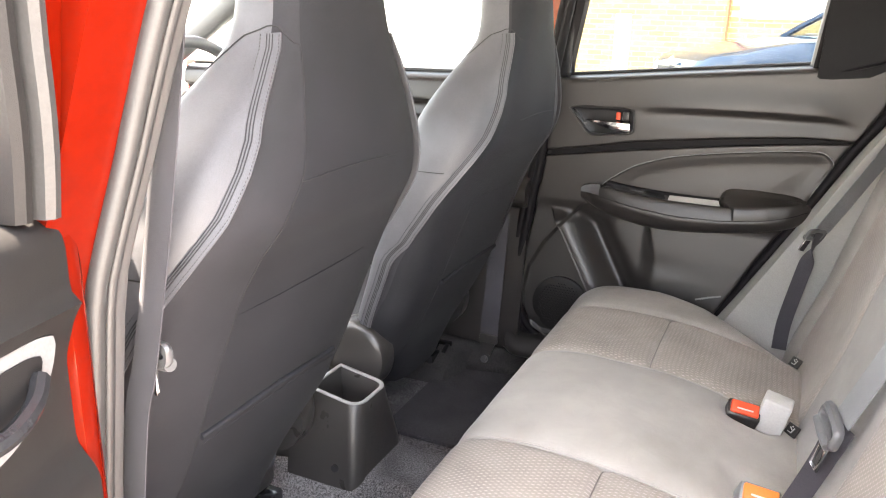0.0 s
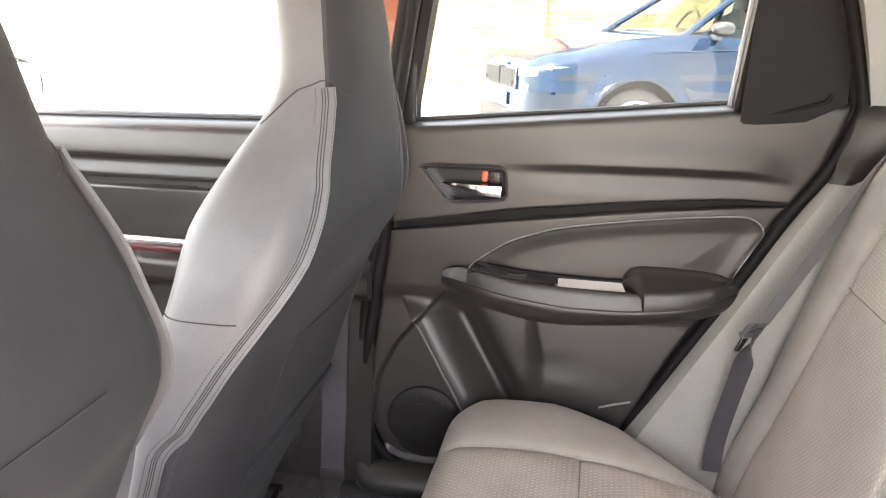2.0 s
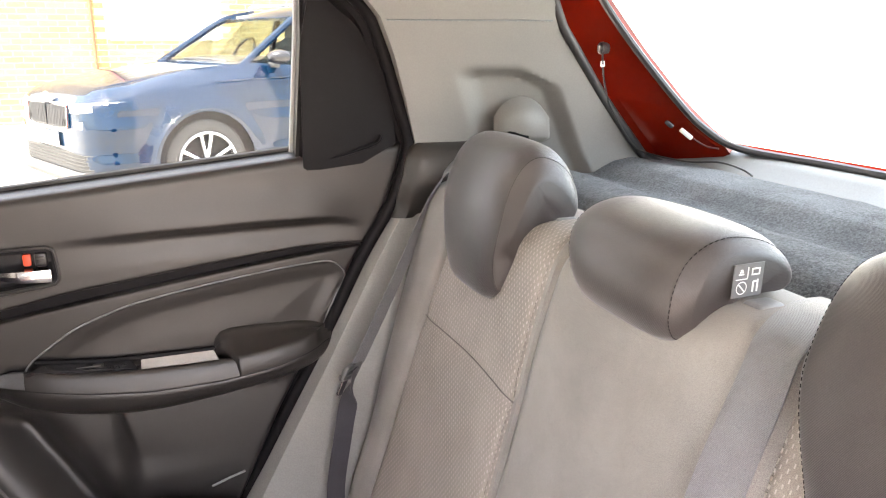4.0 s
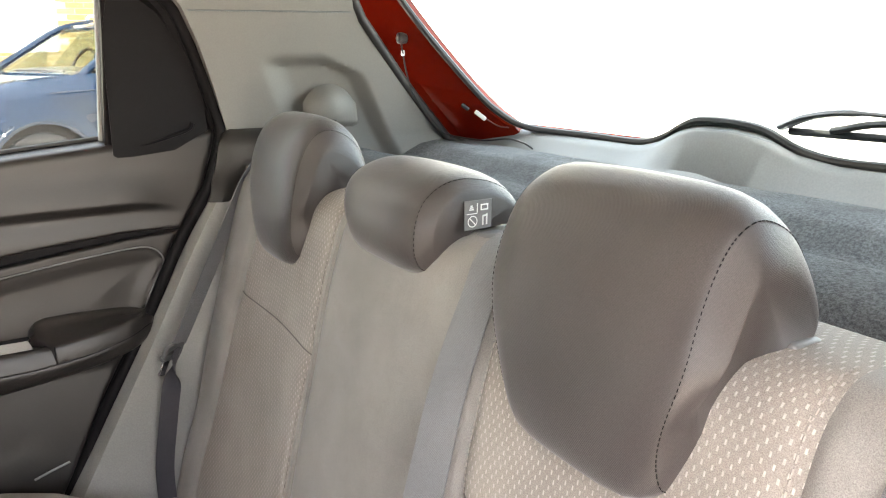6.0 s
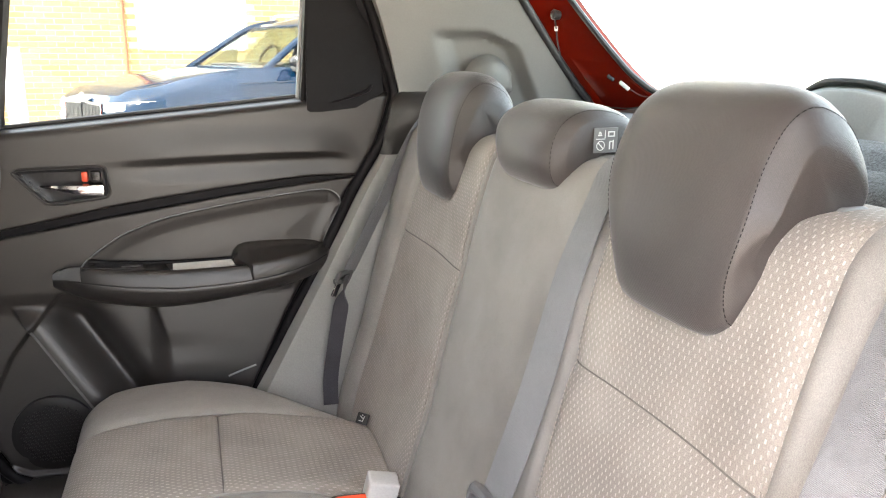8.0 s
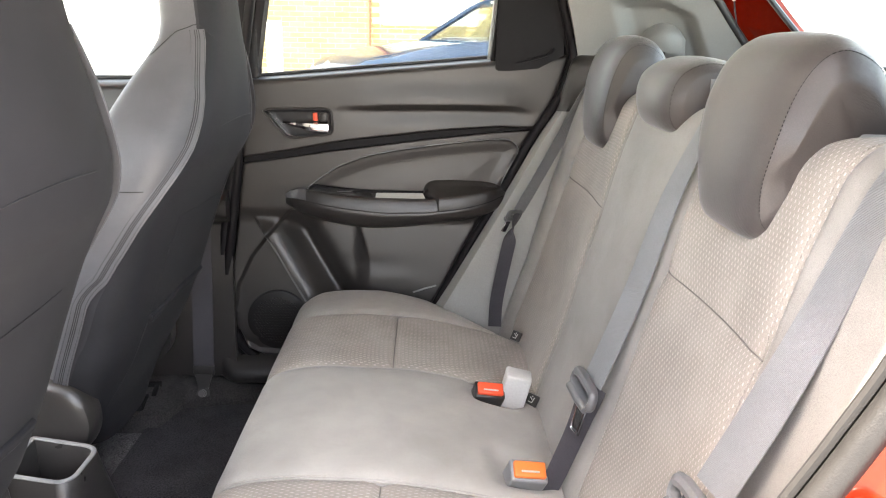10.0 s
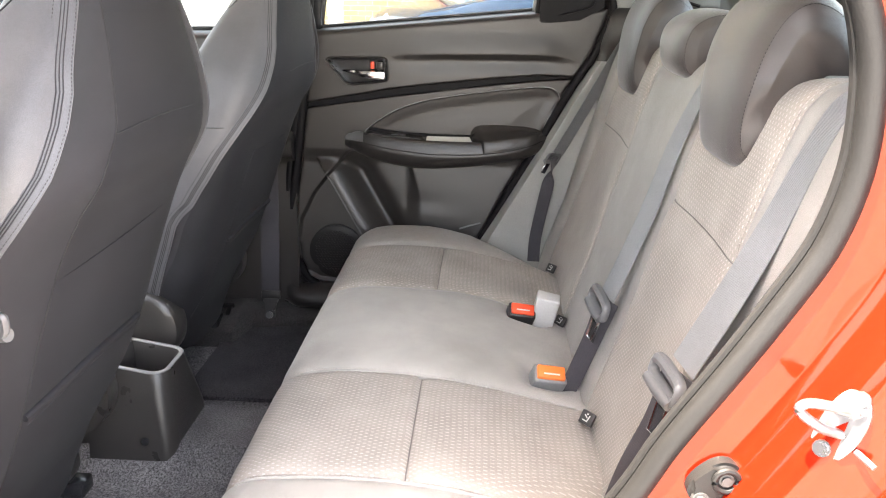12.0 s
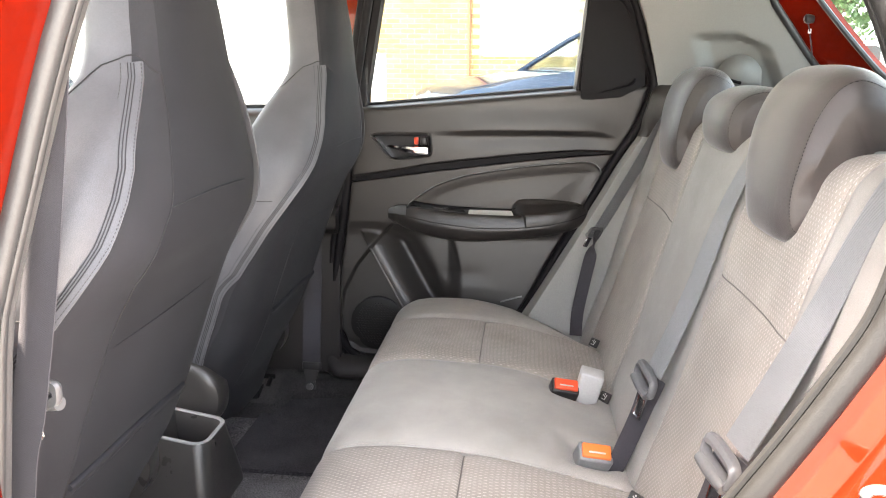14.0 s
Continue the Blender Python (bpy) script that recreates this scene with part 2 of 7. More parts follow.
def brick_mat():
    m, n, l, b = shader("yellow stock brick")
    info = n.new("ShaderNodeObjectInfo")
    geo = n.new("ShaderNodeNewGeometry")
    r = n.new("ShaderNodeMath")
    r.operation = "ADD"
    l.new(info.outputs["Random"], r.inputs[0])
    l.new(geo.outputs["Random Per Island"], r.inputs[1])
    fr = n.new("ShaderNodeMath")
    fr.operation = "FRACT"
    l.new(r.outputs[0], fr.inputs[0])
    v = coords(n, l)
    tone = ramp(n, l, fr.outputs[0], (0.29, 0.19, 0.078), (0.42, 0.29, 0.125), 0.0, 1.0)
    l.new(mixc(n, l, 1.0, tone, ramp(n, l, noise_tex(n, l, v, 40.0), (0.75,) * 3, (1.2,) * 3), "MULTIPLY"), b.inputs["Base Color"])
    b.inputs["Roughness"].default_value = 0.9
    bump(n, l, b, noise_tex(n, l, v, 150.0), 0.6, 0.003)
    return m


M["brick"] = brick_mat()
blue_node = M["blue"].node_tree.nodes["Principled BSDF"]
blue_node.inputs["Coat IOR"].default_value, blue_node.inputs["Coat Roughness"].default_value = 1.5, 0.015
red_node = M["red"].node_tree.nodes["Principled BSDF"]
red_node.inputs["Specular Tint"].default_value = (1.0, 0.45, 0.18, 1)
red_node.inputs["Coat Tint"].default_value = (1.0, 0.86, 0.62, 1)


# ---- building helpers ----
V = Vector
BASE = {}
CY = 0.035                      # middle line of the car


def thing(name, base, label, category, group="", kind="", m=None):
    """An empty at the base of a thing; its parts keep the world's coordinates, or with m those of the thing."""
    ob = new(name)
    ob.empty_display_size = 0.05
    ob.matrix_basis = m if m is not None else Matrix.Translation(base)
    BASE[ob.name] = Matrix() if m is not None else Matrix.Translation(-V(base))
    return tagged(ob, label, category, group, kind)


def mesh_of(name, bm, material, sharp=38.0, smooth=True):
    bmesh.ops.recalc_face_normals(bm, faces=bm.faces[:])
    if smooth:
        for f in bm.faces:
            f.smooth = True
        for e in bm.edges:
            if len(e.link_faces) == 2 and e.calc_face_angle(0) > radians(sharp):
                e.smooth = False
    me = bpy.data.meshes.new(name)
    bm.to_mesh(me)
    bm.free()
    me.materials.append(material)
    return me


def part(name, bm, material, parent=None, label="", sharp=38.0, shadow=True):
    ob = new(name, mesh_of(name, bm, M[material], sharp))
    if parent is not None:
        ob.parent = parent
        ob.matrix_parent_inverse = BASE.get(parent.name, Matrix())
    if not shadow:
        ob.visible_shadow = False
    return tagged(ob, label)


def lerp(table, x):
    return float(np.interp(x, [a for a, _ in table], [b for _, b in table]))


def curve(points, n):
    """n + 1 points along a smooth line through the points."""
    p = [V(q) for q in points]
    p = [p[0] * 2 - p[1]] + p + [p[-1] * 2 - p[-2]]
    out = []
    segs = len(p) - 3
    for k in range(n + 1):
        s = min(k * segs / n, segs - 1e-6)
        i, t = int(s), s - int(s)
        a, b, c, d = p[i:i + 4]
        out.append(0.5 * ((2 * b) + (c - a) * t + (2 * a - 5 * b + 4 * c - d) * t * t + (3 * b - a - 3 * c + d) * t ** 3))
    return out


def loft(rings, cap=True, closed=False, bm=None):
    bm = bm or bmesh.new()
    vs = [[bm.verts.new(q) for q in r] for r in rings]
    pairs = list(zip(vs, vs[1:])) + ([(vs[-1], vs[0])] if closed else [])
    for a, b in pairs:
        n = len(a)
        for i in range(n):
            bm.faces.new((a[i], a[(i + 1) % n], b[(i + 1) % n], b[i]))
    if cap and not closed:
        bm.faces.new(vs[0][::-1])
        bm.faces.new(vs[-1])
    return bm


def tube(points, r, n=8, closed=False, bm=None, flat=1.0, up=(0, 0, 1)):
    pts = [V(p) for p in points]
    rings, upv = [], V(up)
    for i, p in enumerate(pts):
        a = pts[i - 1] if (i or closed) else p
        b = pts[(i + 1) % len(pts)] if (i < len(pts) - 1 or closed) else p
        d = (b - a).normalized()
        s = d.cross(upv)
        s = s.normalized() if s.length > 1e-4 else d.orthogonal().normalized()
        u = s.cross(d).normalized()
        rr = r[i] if isinstance(r, (list, tuple)) else r
        rings.append([p + (s * math.cos(k * math.tau / n) + u * math.sin(k * math.tau / n) * flat) * rr for k in range(n)])
    return loft(rings, True, closed, bm)


def ribbon(points, sides, width, thick=0.0014, bm=None):
    """A flat strap along the points; sides gives the direction across it, one or one a point."""
    pts = [V(p) for p in points]
    rings = []
    for i, p in enumerate(pts):
        d = (pts[min(i + 1, len(pts) - 1)] - pts[max(i - 1, 0)]).normalized()
        s = V(sides[i] if isinstance(sides, list) else sides)
        s = (s - d * s.dot(d)).normalized()
        nrm = d.cross(s).normalized() * thick / 2
        w = (width[i] if isinstance(width, list) else width) / 2
        rings.append([p - s * w - nrm, p - s * w * 0.5 - nrm * 1.3, p + s * w * 0.5 - nrm * 1.3, p + s * w - nrm,
                      p + s * w + nrm, p + s * w * 0.5 + nrm * 1.3, p - s * w * 0.5 + nrm * 1.3, p - s * w + nrm])
    return loft(rings, True, False, bm)


def rbox(size, centre=(0, 0, 0), bev=0.003, rot=None, seg=2, bm=None, taper=1.0):
    """A box with rounded edges; taper: the top's size against the bottom's."""
    b2 = bmesh.new()
    bmesh.ops.create_cube(b2, size=1.0)
    for v in b2.verts:
        k = taper if v.co.z > 0 else 1.0
        v.co = V((v.co.x * size[0] * k, v.co.y * size[1] * k, v.co.z * size[2]))
    if bev:
        bmesh.ops.bevel(b2, geom=b2.edges[:] + b2.verts[:], offset=min(bev, min(size) * 0.49), segments=seg, affect="EDGES", profile=0.5)
    m = Matrix.Translation(centre) @ (rot or Matrix())
    b2.transform(m)
    if bm is None:
        return b2
    me = bpy.data.meshes.new("tmp")
    b2.to_mesh(me)
    b2.free()
    bm.from_mesh(me)
    bpy.data.meshes.remove(me)
    return bm


def rot(rx=0, ry=0, rz=0):
    return pose(0, 0, 0, rx, ry, rz)


def prism(outline, place, depth, bev=0.003, seg=2):
    """A polygon (u, v) pushed out by depth; place maps (u, v, w) to the world."""
    bm = bmesh.new()
    a = [bm.verts.new((u, v, 0)) for u, v in outline]
    b = [bm.verts.new((u, v, depth)) for u, v in outline]
    n = len(a)
    bm.faces.new(a[::-1])
    bm.faces.new(b)
    for i in range(n):
        bm.faces.new((a[i], a[(i + 1) % n], b[(i + 1) % n], b[i]))
    if bev:
        bmesh.ops.bevel(bm, geom=[e for e in bm.edges if e.verts[0].co.z > depth / 2 and e.verts[1].co.z > depth / 2], offset=bev, segments=seg, affect="EDGES")
    for v in bm.verts:
        v.co = place(*v.co)
    return bm


def grid(nu, nv, f, pick=None, back=None):
    """Faces of the surface f(u, v), u and v from 0 to 1, where pick(u, v) holds; back(p, u, v) gives a second, hidden side and closes the rim."""
    bm = bmesh.new()
    vs, bs = {}, {}

    def vert(i, j):
        if (i, j) not in vs:
            p = f(i / nu, j / nv)
            vs[i, j] = bm.verts.new(p)
            if back:
                bs[i, j] = bm.verts.new(back(p, i / nu, j / nv))
        return vs[i, j]
    cells = {(i, j) for i in range(nu) for j in range(nv) if pick is None or pick((i + 0.5) / nu, (j + 0.5) / nv)}
    for i, j in sorted(cells):
        q = [(i, j), (i + 1, j), (i + 1, j + 1), (i, j + 1)]
        bm.faces.new([vert(*c) for c in q])
        if back:
            bm.faces.new([bs[c] for c in q[::-1]])
            for k, (di, dj) in enumerate(((0, -1), (1, 0), (0, 1), (-1, 0))):
                if (i + di, j + dj) not in cells:
                    a, b = q[k], q[(k + 1) % 4]
                    bm.faces.new((vs[b], vs[a], bs[a], bs[b]))
    return bm


def disc(centre, axis, r, depth, n=24, bev=0.002):
    z = V(axis).normalized()
    m = Matrix.Translation(centre) @ z.to_track_quat("Z", "Y").to_matrix().to_4x4()
    out = [(math.cos(k * math.tau / n) * r, math.sin(k * math.tau / n) * r) for k in range(n)]
    return prism(out, lambda u, v, w: m @ V((u, v, w)), depth, bev)


def stitches(points, surface_out, pitch=0.006, size=0.0012):
    """A row of short raised stitches along a line."""
    bm = bmesh.new()
    pts = [V(p) + V(surface_out) for p in points]
    for a, b in zip(pts, pts[1:]):
        d = b - a
        n = max(1, int(round(d.length / pitch)))
        for k in range(n):
            p, q = a + d * (k + 0.15) / n, a + d * (k + 0.72) / n
            s = d.cross(V((0.3, 0.5, 0.8))).normalized() * size
            w = d.cross(s).normalized() * size
            rings = [[c + s, c + w, c - s, c - w] for c in (p, q)]
            loft(rings, True, False, bm)
    return bm


def smooth01(x):
    x = min(1.0, max(0.0, x))
    return x * x * (3 - 2 * x)


# ---- ground, car shell ----
def ground_z(x, y):
    return 0.07 + 0.27 * smooth01((y - 8.6) / 1.6)


gx = [-400, -120, -40, -15, -8, -4, -2, 0, 2, 4, 8, 15, 40, 120, 400]
gy = [-400, -120, -40, -15, -6, -3, -1.5, 0, 2, 4, 6, 7.5, 8.6, 8.8, 9.2, 9.6, 10, 10.4, 12, 25, 60, 150, 400]
gbm = bmesh.new()
gv = [[gbm.verts.new((x, y, ground_z(x, y))) for y in gy] for x in gx]
for i in range(len(gx) - 1):
    for j in range(len(gy) - 1):
        gbm.faces.new((gv[i][j], gv[i + 1][j], gv[i + 1][j + 1], gv[i][j + 1]))
tagged(part("ground", gbm, "ground"), "pale sunlit concrete of the car park", "ground", kind="structure")

# floor pan with a middle tunnel and a heel board under the front seats
FLOOR = [(-2.0, 0.27), (-0.62, 0.27), (-0.50, 0.285), (-0.05, 0.285), (0.05, 0.30), (1.1, 0.30)]


def floor_z(x, y):
    z = lerp(FLOOR, x)
    z += 0.055 * (1 - smooth01((abs(y - CY) - 0.07) / 0.07))
    z += 0.055 * smooth01((abs(y - CY) - 0.60) / 0.06) * smooth01((x + 0.29) / 0.05)
    return z


tagged(part("floor", grid(90, 60, lambda u, v: V((-1.9 + 3.0 * u, -0.70 + 1.47 * v, floor_z(-1.9 + 3.0 * u, -0.70 + 1.47 * v))),
                          back=lambda p, u, v: V((p.x, p.y, 0.19))), "carpet"),
       "dark grey looped carpet on the car floor", "floor", kind="structure")


def step_point(u, v):
    """Carpet laid over the rail mount and up to the sill."""
    x = -0.64 + 0.86 * u
    y0 = 0.490 + 0.100 * smooth01((x + 0.402) / 0.034) + 0.020 * smooth01((x + 0.36) / 0.12)
    y = y0 + (0.700 - y0) * v
    box = 1 - smooth01((x + 0.405) / 0.03)
    z = 0.280 + (0.030 + 0.010 * box) * smooth01((y - y0) / 0.022) + (0.026 + 0.006 * box) * smooth01((y - y0) / (0.075 + 0.05 * box))
    return V((x, y, z + 0.0012 * noise.noise(V((x * 30, y * 30, 3)))))


tagged(part("floor_step", grid(90, 30, step_point, back=lambda p, u, v: V((p.x, p.y, 0.262))), "stepcarpet"), "carpet laid over the rail mount beside the sill", "floor", kind="structure")
# darker mat in front of the bench
tagged(part("floor_mat", grid(24, 30, lambda u, v: V((-0.43 + 0.37 * u, 0.215 + 0.43 * v, floor_z(-0.43 + 0.37 * u, 0.215 + 0.43 * v) + 0.012)),
                              back=lambda p, u, v: V((p.x, p.y, p.z - 0.010))), "mat"),
       "black carpet mat in the rear footwell", "floor mat")


def roof_z(y):
    return 1.512 - 0.058 * abs((y - CY) / 0.62) ** 3


tagged(part("ceiling", grid(30, 24, lambda u, v: V((-1.25 + 2.15 * u, CY - 0.62 + 1.24 * v, roof_z(CY - 0.62 + 1.24 * v) - 0.05 * (1 - smooth01(u / 0.25)) - 0.04 * smooth01((u - 0.8) / 0.2))),
                            back=lambda p, u, v: V((p.x, p.y, p.z + 0.035))), "roof"),
       "pale beige fabric roof lining", "ceiling", kind="structure")
tagged(part("roof_panel", grid(30, 24, lambda u, v: V((-1.3 + 2.3 * u, CY - 0.66 + 1.32 * v, roof_z(CY - 0.66 + 1.32 * v) + 0.045 - 0.05 * (1 - smooth01(u / 0.25)) - 0.04 * smooth01((u - 0.8) / 0.2))),
                               back=lambda p, u, v: V((p.x, p.y, p.z + 0.008))), "red"),
       "red painted steel roof of the car", "car roof", kind="structure")


# door-frame rails along both edges of the roof
for k, y in ((1, 0.700), (-1, 2 * CY - 0.700)):
    rail = loft([[V((x, y + k * dy, z + dz)) for dy, dz in ((-0.075, 0.0), (0.030, -0.012), (0.060, 0.010), (0.045, 0.045), (-0.06, 0.06))] for x, z in ((-1.05, 1.415), (-0.7, 1.45), (-0.1, 1.46), (0.35, 1.455), (0.55, 1.44))])
    tagged(part("roof_rail", rail, "red"), "red painted rail above the doors", "car roof", kind="structure")

# ---- far rear door ----
DOOR_L = [(0.37, -0.10), (0.39, -0.16), (0.425, -0.222), (0.477, -0.247), (0.561, -0.257), (0.669, -0.252), (0.774, -0.236), (0.907, -0.217), (1.02, -0.203), (1.12, -0.198)]
DOOR_R = [(0.37, 0.16), (0.45, 0.20), (0.594, 0.281), (0.704, 0.337), (0.798, 0.392), (0.89, 0.440), (0.969, 0.480), (1.02, 0.514), (1.071, 0.543), (1.128, 0.563), (1.18, 0.576)]


def sill(x):
    return 1.112 + 0.052 * (x + 0.17) / 0.56


HOLE = [(-0.150, 1.034), (-0.006, 1.038), (0.004, 1.032), (0.006, 0.990), (-0.002, 0.983), (-0.088, 0.974), (-0.102, 0.978)]


def inside(x, z, poly):
    c = False
    for (x0, z0), (x1, z1) in zip(poly, poly[1:] + poly[:1]):
        if (z0 > z) != (z1 > z) and x < (x1 - x0) * (z - z0) / (z1 - z0) + x0:
            c = not c
    return c


GROOVE_T = [(-0.26, 0.912), (-0.215, 0.919), (-0.093, 0.939), (0.013, 0.959), (0.116, 0.972), (0.215, 0.984), (0.312, 0.994), (0.406, 1.0015), (0.498, 0.9995), (0.60, 1.006)]
GROOVE_B = [(-0.26, 0.898), (-0.216, 0.905), (-0.094, 0.923), (0.013, 0.940), (0.117, 0.954), (0.217, 0.968), (0.314, 0.980), (0.408, 0.990), (0.50, 0.997), (0.60, 1.004)]
PIPE = [(-0.066, 0.822), (-0.057, 0.844), (-0.038, 0.863), (0.015, 0.899), (0.067, 0.920), (0.118, 0.935), (0.218, 0.952), (0.315, 0.965), (0.410, 0.974), (0.443, 0.970), (0.4605, 0.952), (0.458, 0.929), (0.431, 0.883), (0.417, 0.839), (0.408, 0.815)]
BOWL = [(-0.105, 0.790), (-0.160, 0.729), (-0.207, 0.669), (-0.243, 0.595), (-0.256, 0.514), (-0.245, 0.449), (-0.195, 0.415), (-0.134, 0.410), (0.0, 0.41), (0.12, 0.60), (0.05, 0.80)]
CREASE = [(-0.1, 1.044), (0.011, 1.050), (0.161, 1.055), (0.305, 1.057), (0.443, 1.057), (0.498, 1.046), (0.54, 1.04)]


def smooth_line(t, x):
    return (lerp(t, x - 0.02) + 2 * lerp(t, x) + lerp(t, x + 0.02)) / 4


def edge_distance(x, z, line, closed=False):
    """Distance from a line in the door's plane; positive inside when it is closed."""
    best = 1.0
    n = len(line)
    for i in range(n if closed else n - 1):
        (x0, z0), (x1, z1) = line[i], line[(i + 1) % n]
        dx, dz = x1 - x0, z1 - z0
        t = min(1.0, max(0.0, ((x - x0) * dx + (z - z0) * dz) / (dx * dx + dz * dz)))
        best = min(best, math.hypot(x - x0 - dx * t, z - z0 - dz * t))
    return best if inside(x, z, line) else -best


def turn_in(e, r):
    """Depth of a rounded edge at distance e from the rim."""
    k = max(0.0, min(1.0, 1 - e / r))
    return r * (1 - math.sqrt(max(0.0, 1 - k * k)))


def upper_y(x, z):
    """Inner face of the door's upper panel: smaller y stands further into the car."""
    lo, s = smooth_line(GROOVE_T, x), sill(x)
    zc = smooth_line(CREASE, x)
    k = smooth01((x + 0.03) / 0.22) * (1 - smooth01((x - 0.40) / 0.11))
    y = 0.700
    if z > zc:
        y -= 0.007 * k * (1 - smooth01((z - zc) / 0.065))
    else:
        y += (0.006 * smooth01((zc - z) / 0.022) - 0.007 * (1 - smooth01((zc - z) / 0.016))) * k * (1 - 0.9 * smooth01((zc - z - 0.014) / 0.045))
    y += turn_in(s - z, 0.020) * 1.3 + 0.020 * smooth01((z - s + 0.006) / 0.006)
    y += turn_in(z - lo, 0.007) * 1.6
    y += turn_in(lerp(DOOR_R, z) - x, 0.012) + turn_in(x - lerp(DOOR_L, z), 0.010)
    if -0.16 < x < 0.012 and 0.968 < z < 1.045 and inside(x, z, HOLE):
        y = 0.742
    return y


def lower_y(x, z):
    """Inner face of the door below the groove: pad, loudspeaker pod, moulded column and map pocket."""
    top = smooth_line(GROOVE_B, x)
    y = 0.704 + turn_in(top - z, 0.004) - 0.10 * max(0.0, 0.775 - z)
    y += turn_in(lerp(DOOR_R, z) - x, 0.012) + turn_in(x - lerp(DOOR_L, z), 0.010)
    if -0.08 < x < 0.48 and 0.80 < z < 0.99:
        e = edge_distance(x, z, PIPE)
        y += 0.004 * smooth01(e / 0.003) + 0.004 * smooth01((e - 0.004) / 0.030) * (1 - 0.6 * smooth01((e - 0.036) / 0.060)) if e > 0 else 0
    if z < 0.80:
        under = smooth01((0.80 - z) / 0.05)
        y += 0.010 * under
        e = edge_distance(x, z, BOWL)
        y += 0.011 * smooth01((e + 0.003) / 0.012) * (1 - smooth01((x - 0.05) / 0.05))
        k = smooth01((0.775 - z) / 0.045)
        d = x - (-0.163 + (0.721 - z) * 0.573 + 0.10 * max(0.0, 0.70 - z) * max(0.0, 0.62 - z))
        col = smooth01((d + 0.004) / 0.005) * (1 - smooth01((d - 0.012) / 0.085))
        y -= 0.028 * k * col
        y += 0.026 * k * math.exp(-((d - 0.092) / 0.034) ** 2)
        y += 0.0015 * math.exp(-((x - 0.09) / 0.06) ** 2 - ((z - 0.655) / 0.020) ** 2) - 0.001 * math.exp(-((x - 0.13) / 0.08) ** 2 - ((z - 0.615) / 0.018) ** 2)
        y += 0.03 * smooth01((0.46 - z) / 0.10)
    return y


def upper_point(u, v):
    z = 1.0
    for _ in range(4):
        xl, xr = lerp(DOOR_L, z), lerp(DOOR_R, z)
        x = xl + (xr - xl) * u
        z = smooth_line(GROOVE_T, x) + v * (sill(x) - smooth_line(GROOVE_T, x))
    return V((x, upper_y(x, z), z))


def lower_point(u, v):
    z = 0.7
    for _ in range(4):
        xl, xr = lerp(DOOR_L, z), lerp(DOOR_R, z)
        x = xl + (xr - xl) * u
        z = 0.37 + (1 - (1 - v) ** 1.05) * (smooth_line(GROOVE_B, x) - 0.37)
    return V((x, lower_y(x, z), z))


door = thing("door_1", (0.15, 0.75, 0.37), "closed rear door with black moulded trim and padded armrest", "car door", kind="structure")
panel = part("upper_panel", grid(200, 84, upper_point, back=lambda p, u, v: V((p.x, 0.795, p.z))), "plasticsoft", door, "black grained upper trim", sharp=60)
part("trim_panel", grid(210, 200, lower_point, back=lambda p, u, v: V((p.x, 0.795, p.z))), "plasticsoft", door, "black soft trim with loudspeaker pod", sharp=60)
part("groove", loft([[V((x, 0.722, smooth_line(GROOVE_B, x) - 0.012)), V((x, 0.722, smooth_line(GROOVE_T, x) + 0.012)), V((x, 0.735, smooth_line(GROOVE_T, x) + 0.012)), V((x, 0.735, smooth_line(GROOVE_B, x) - 0.012))] for x in np.linspace(-0.205, 0.488, 30)]), "blacktrim", door, "dark joint between the trim panels")
# fine raised line round the padded insert
pl = curve([(x, lower_y(x, z) - 0.0016, z) for x, z in PIPE], 70)
part("piping", tube(pl, 0.0015, 8), "buckle", panel, "grey piping line")

# armrest: top shelf, rounded rim, upper face, fine crease, face that tucks under
AR_RIM = [(-0.112, 0.826), (-0.100, 0.842), (-0.084, 0.849), (-0.052, 0.848), (-0.009, 0.840), (0.06, 0.834), (0.127, 0.831), (0.200, 0.830), (0.262, 0.831), (0.300, 0.834), (0.36, 0.842), (0.405, 0.850), (0.432, 0.856)]
AR_MID = [(-0.112, 0.818), (-0.084, 0.823), (-0.029, 0.814), (0.025, 0.805), (0.129, 0.795), (0.24, 0.797), (0.33, 0.808), (0.405, 0.826), (0.432, 0.840)]
AR_LOW = [(-0.112, 0.808), (-0.095, 0.797), (-0.052, 0.776), (0.024, 0.758), (0.089, 0.750), (0.160, 0.752), (0.243, 0.761), (0.332, 0.774), (0.399, 0.790), (0.432, 0.812)]
AR_OUT = [(-0.112, 0.006), (-0.100, 0.022), (-0.075, 0.038), (-0.03, 0.049), (0.04, 0.056), (0.12, 0.060), (0.25, 0.060), (0.34, 0.055), (0.405, 0.042), (0.432, 0.016)]


def arm_ring(x):
    zr, zm, zl, p = (smooth_line(t, x) for t in (AR_RIM, AR_MID, AR_LOW, AR_OUT))
    yb = 0.712
    sh = 0.010 * smooth01((x + 0.10) / 0.03)
    prof = [(0.0, zr - sh), (0.50, zr - sh), (0.66, zr - sh * 0.9), (0.70, zr - sh * 0.4), (0.735, zr), (0.79, zr - 0.0005), (0.84, zr - 0.003), (0.875, zr - 0.008), (0.91, zr * 0.6 + zm * 0.4), (0.995, zm + 0.003), (0.998, zm + 0.0008), (0.985, zm), (1.002, zm - 0.0014),
            (0.985, zm * 0.75 + zl * 0.25), (0.92, zm * 0.5 + zl * 0.5), (0.80, zm * 0.25 + zl * 0.75), (0.62, zl * 0.93 + zm * 0.07), (0.40, zl), (0.0, zl + 0.004)]
    return [V((x, yb - p * q, z)) for q, z in prof]


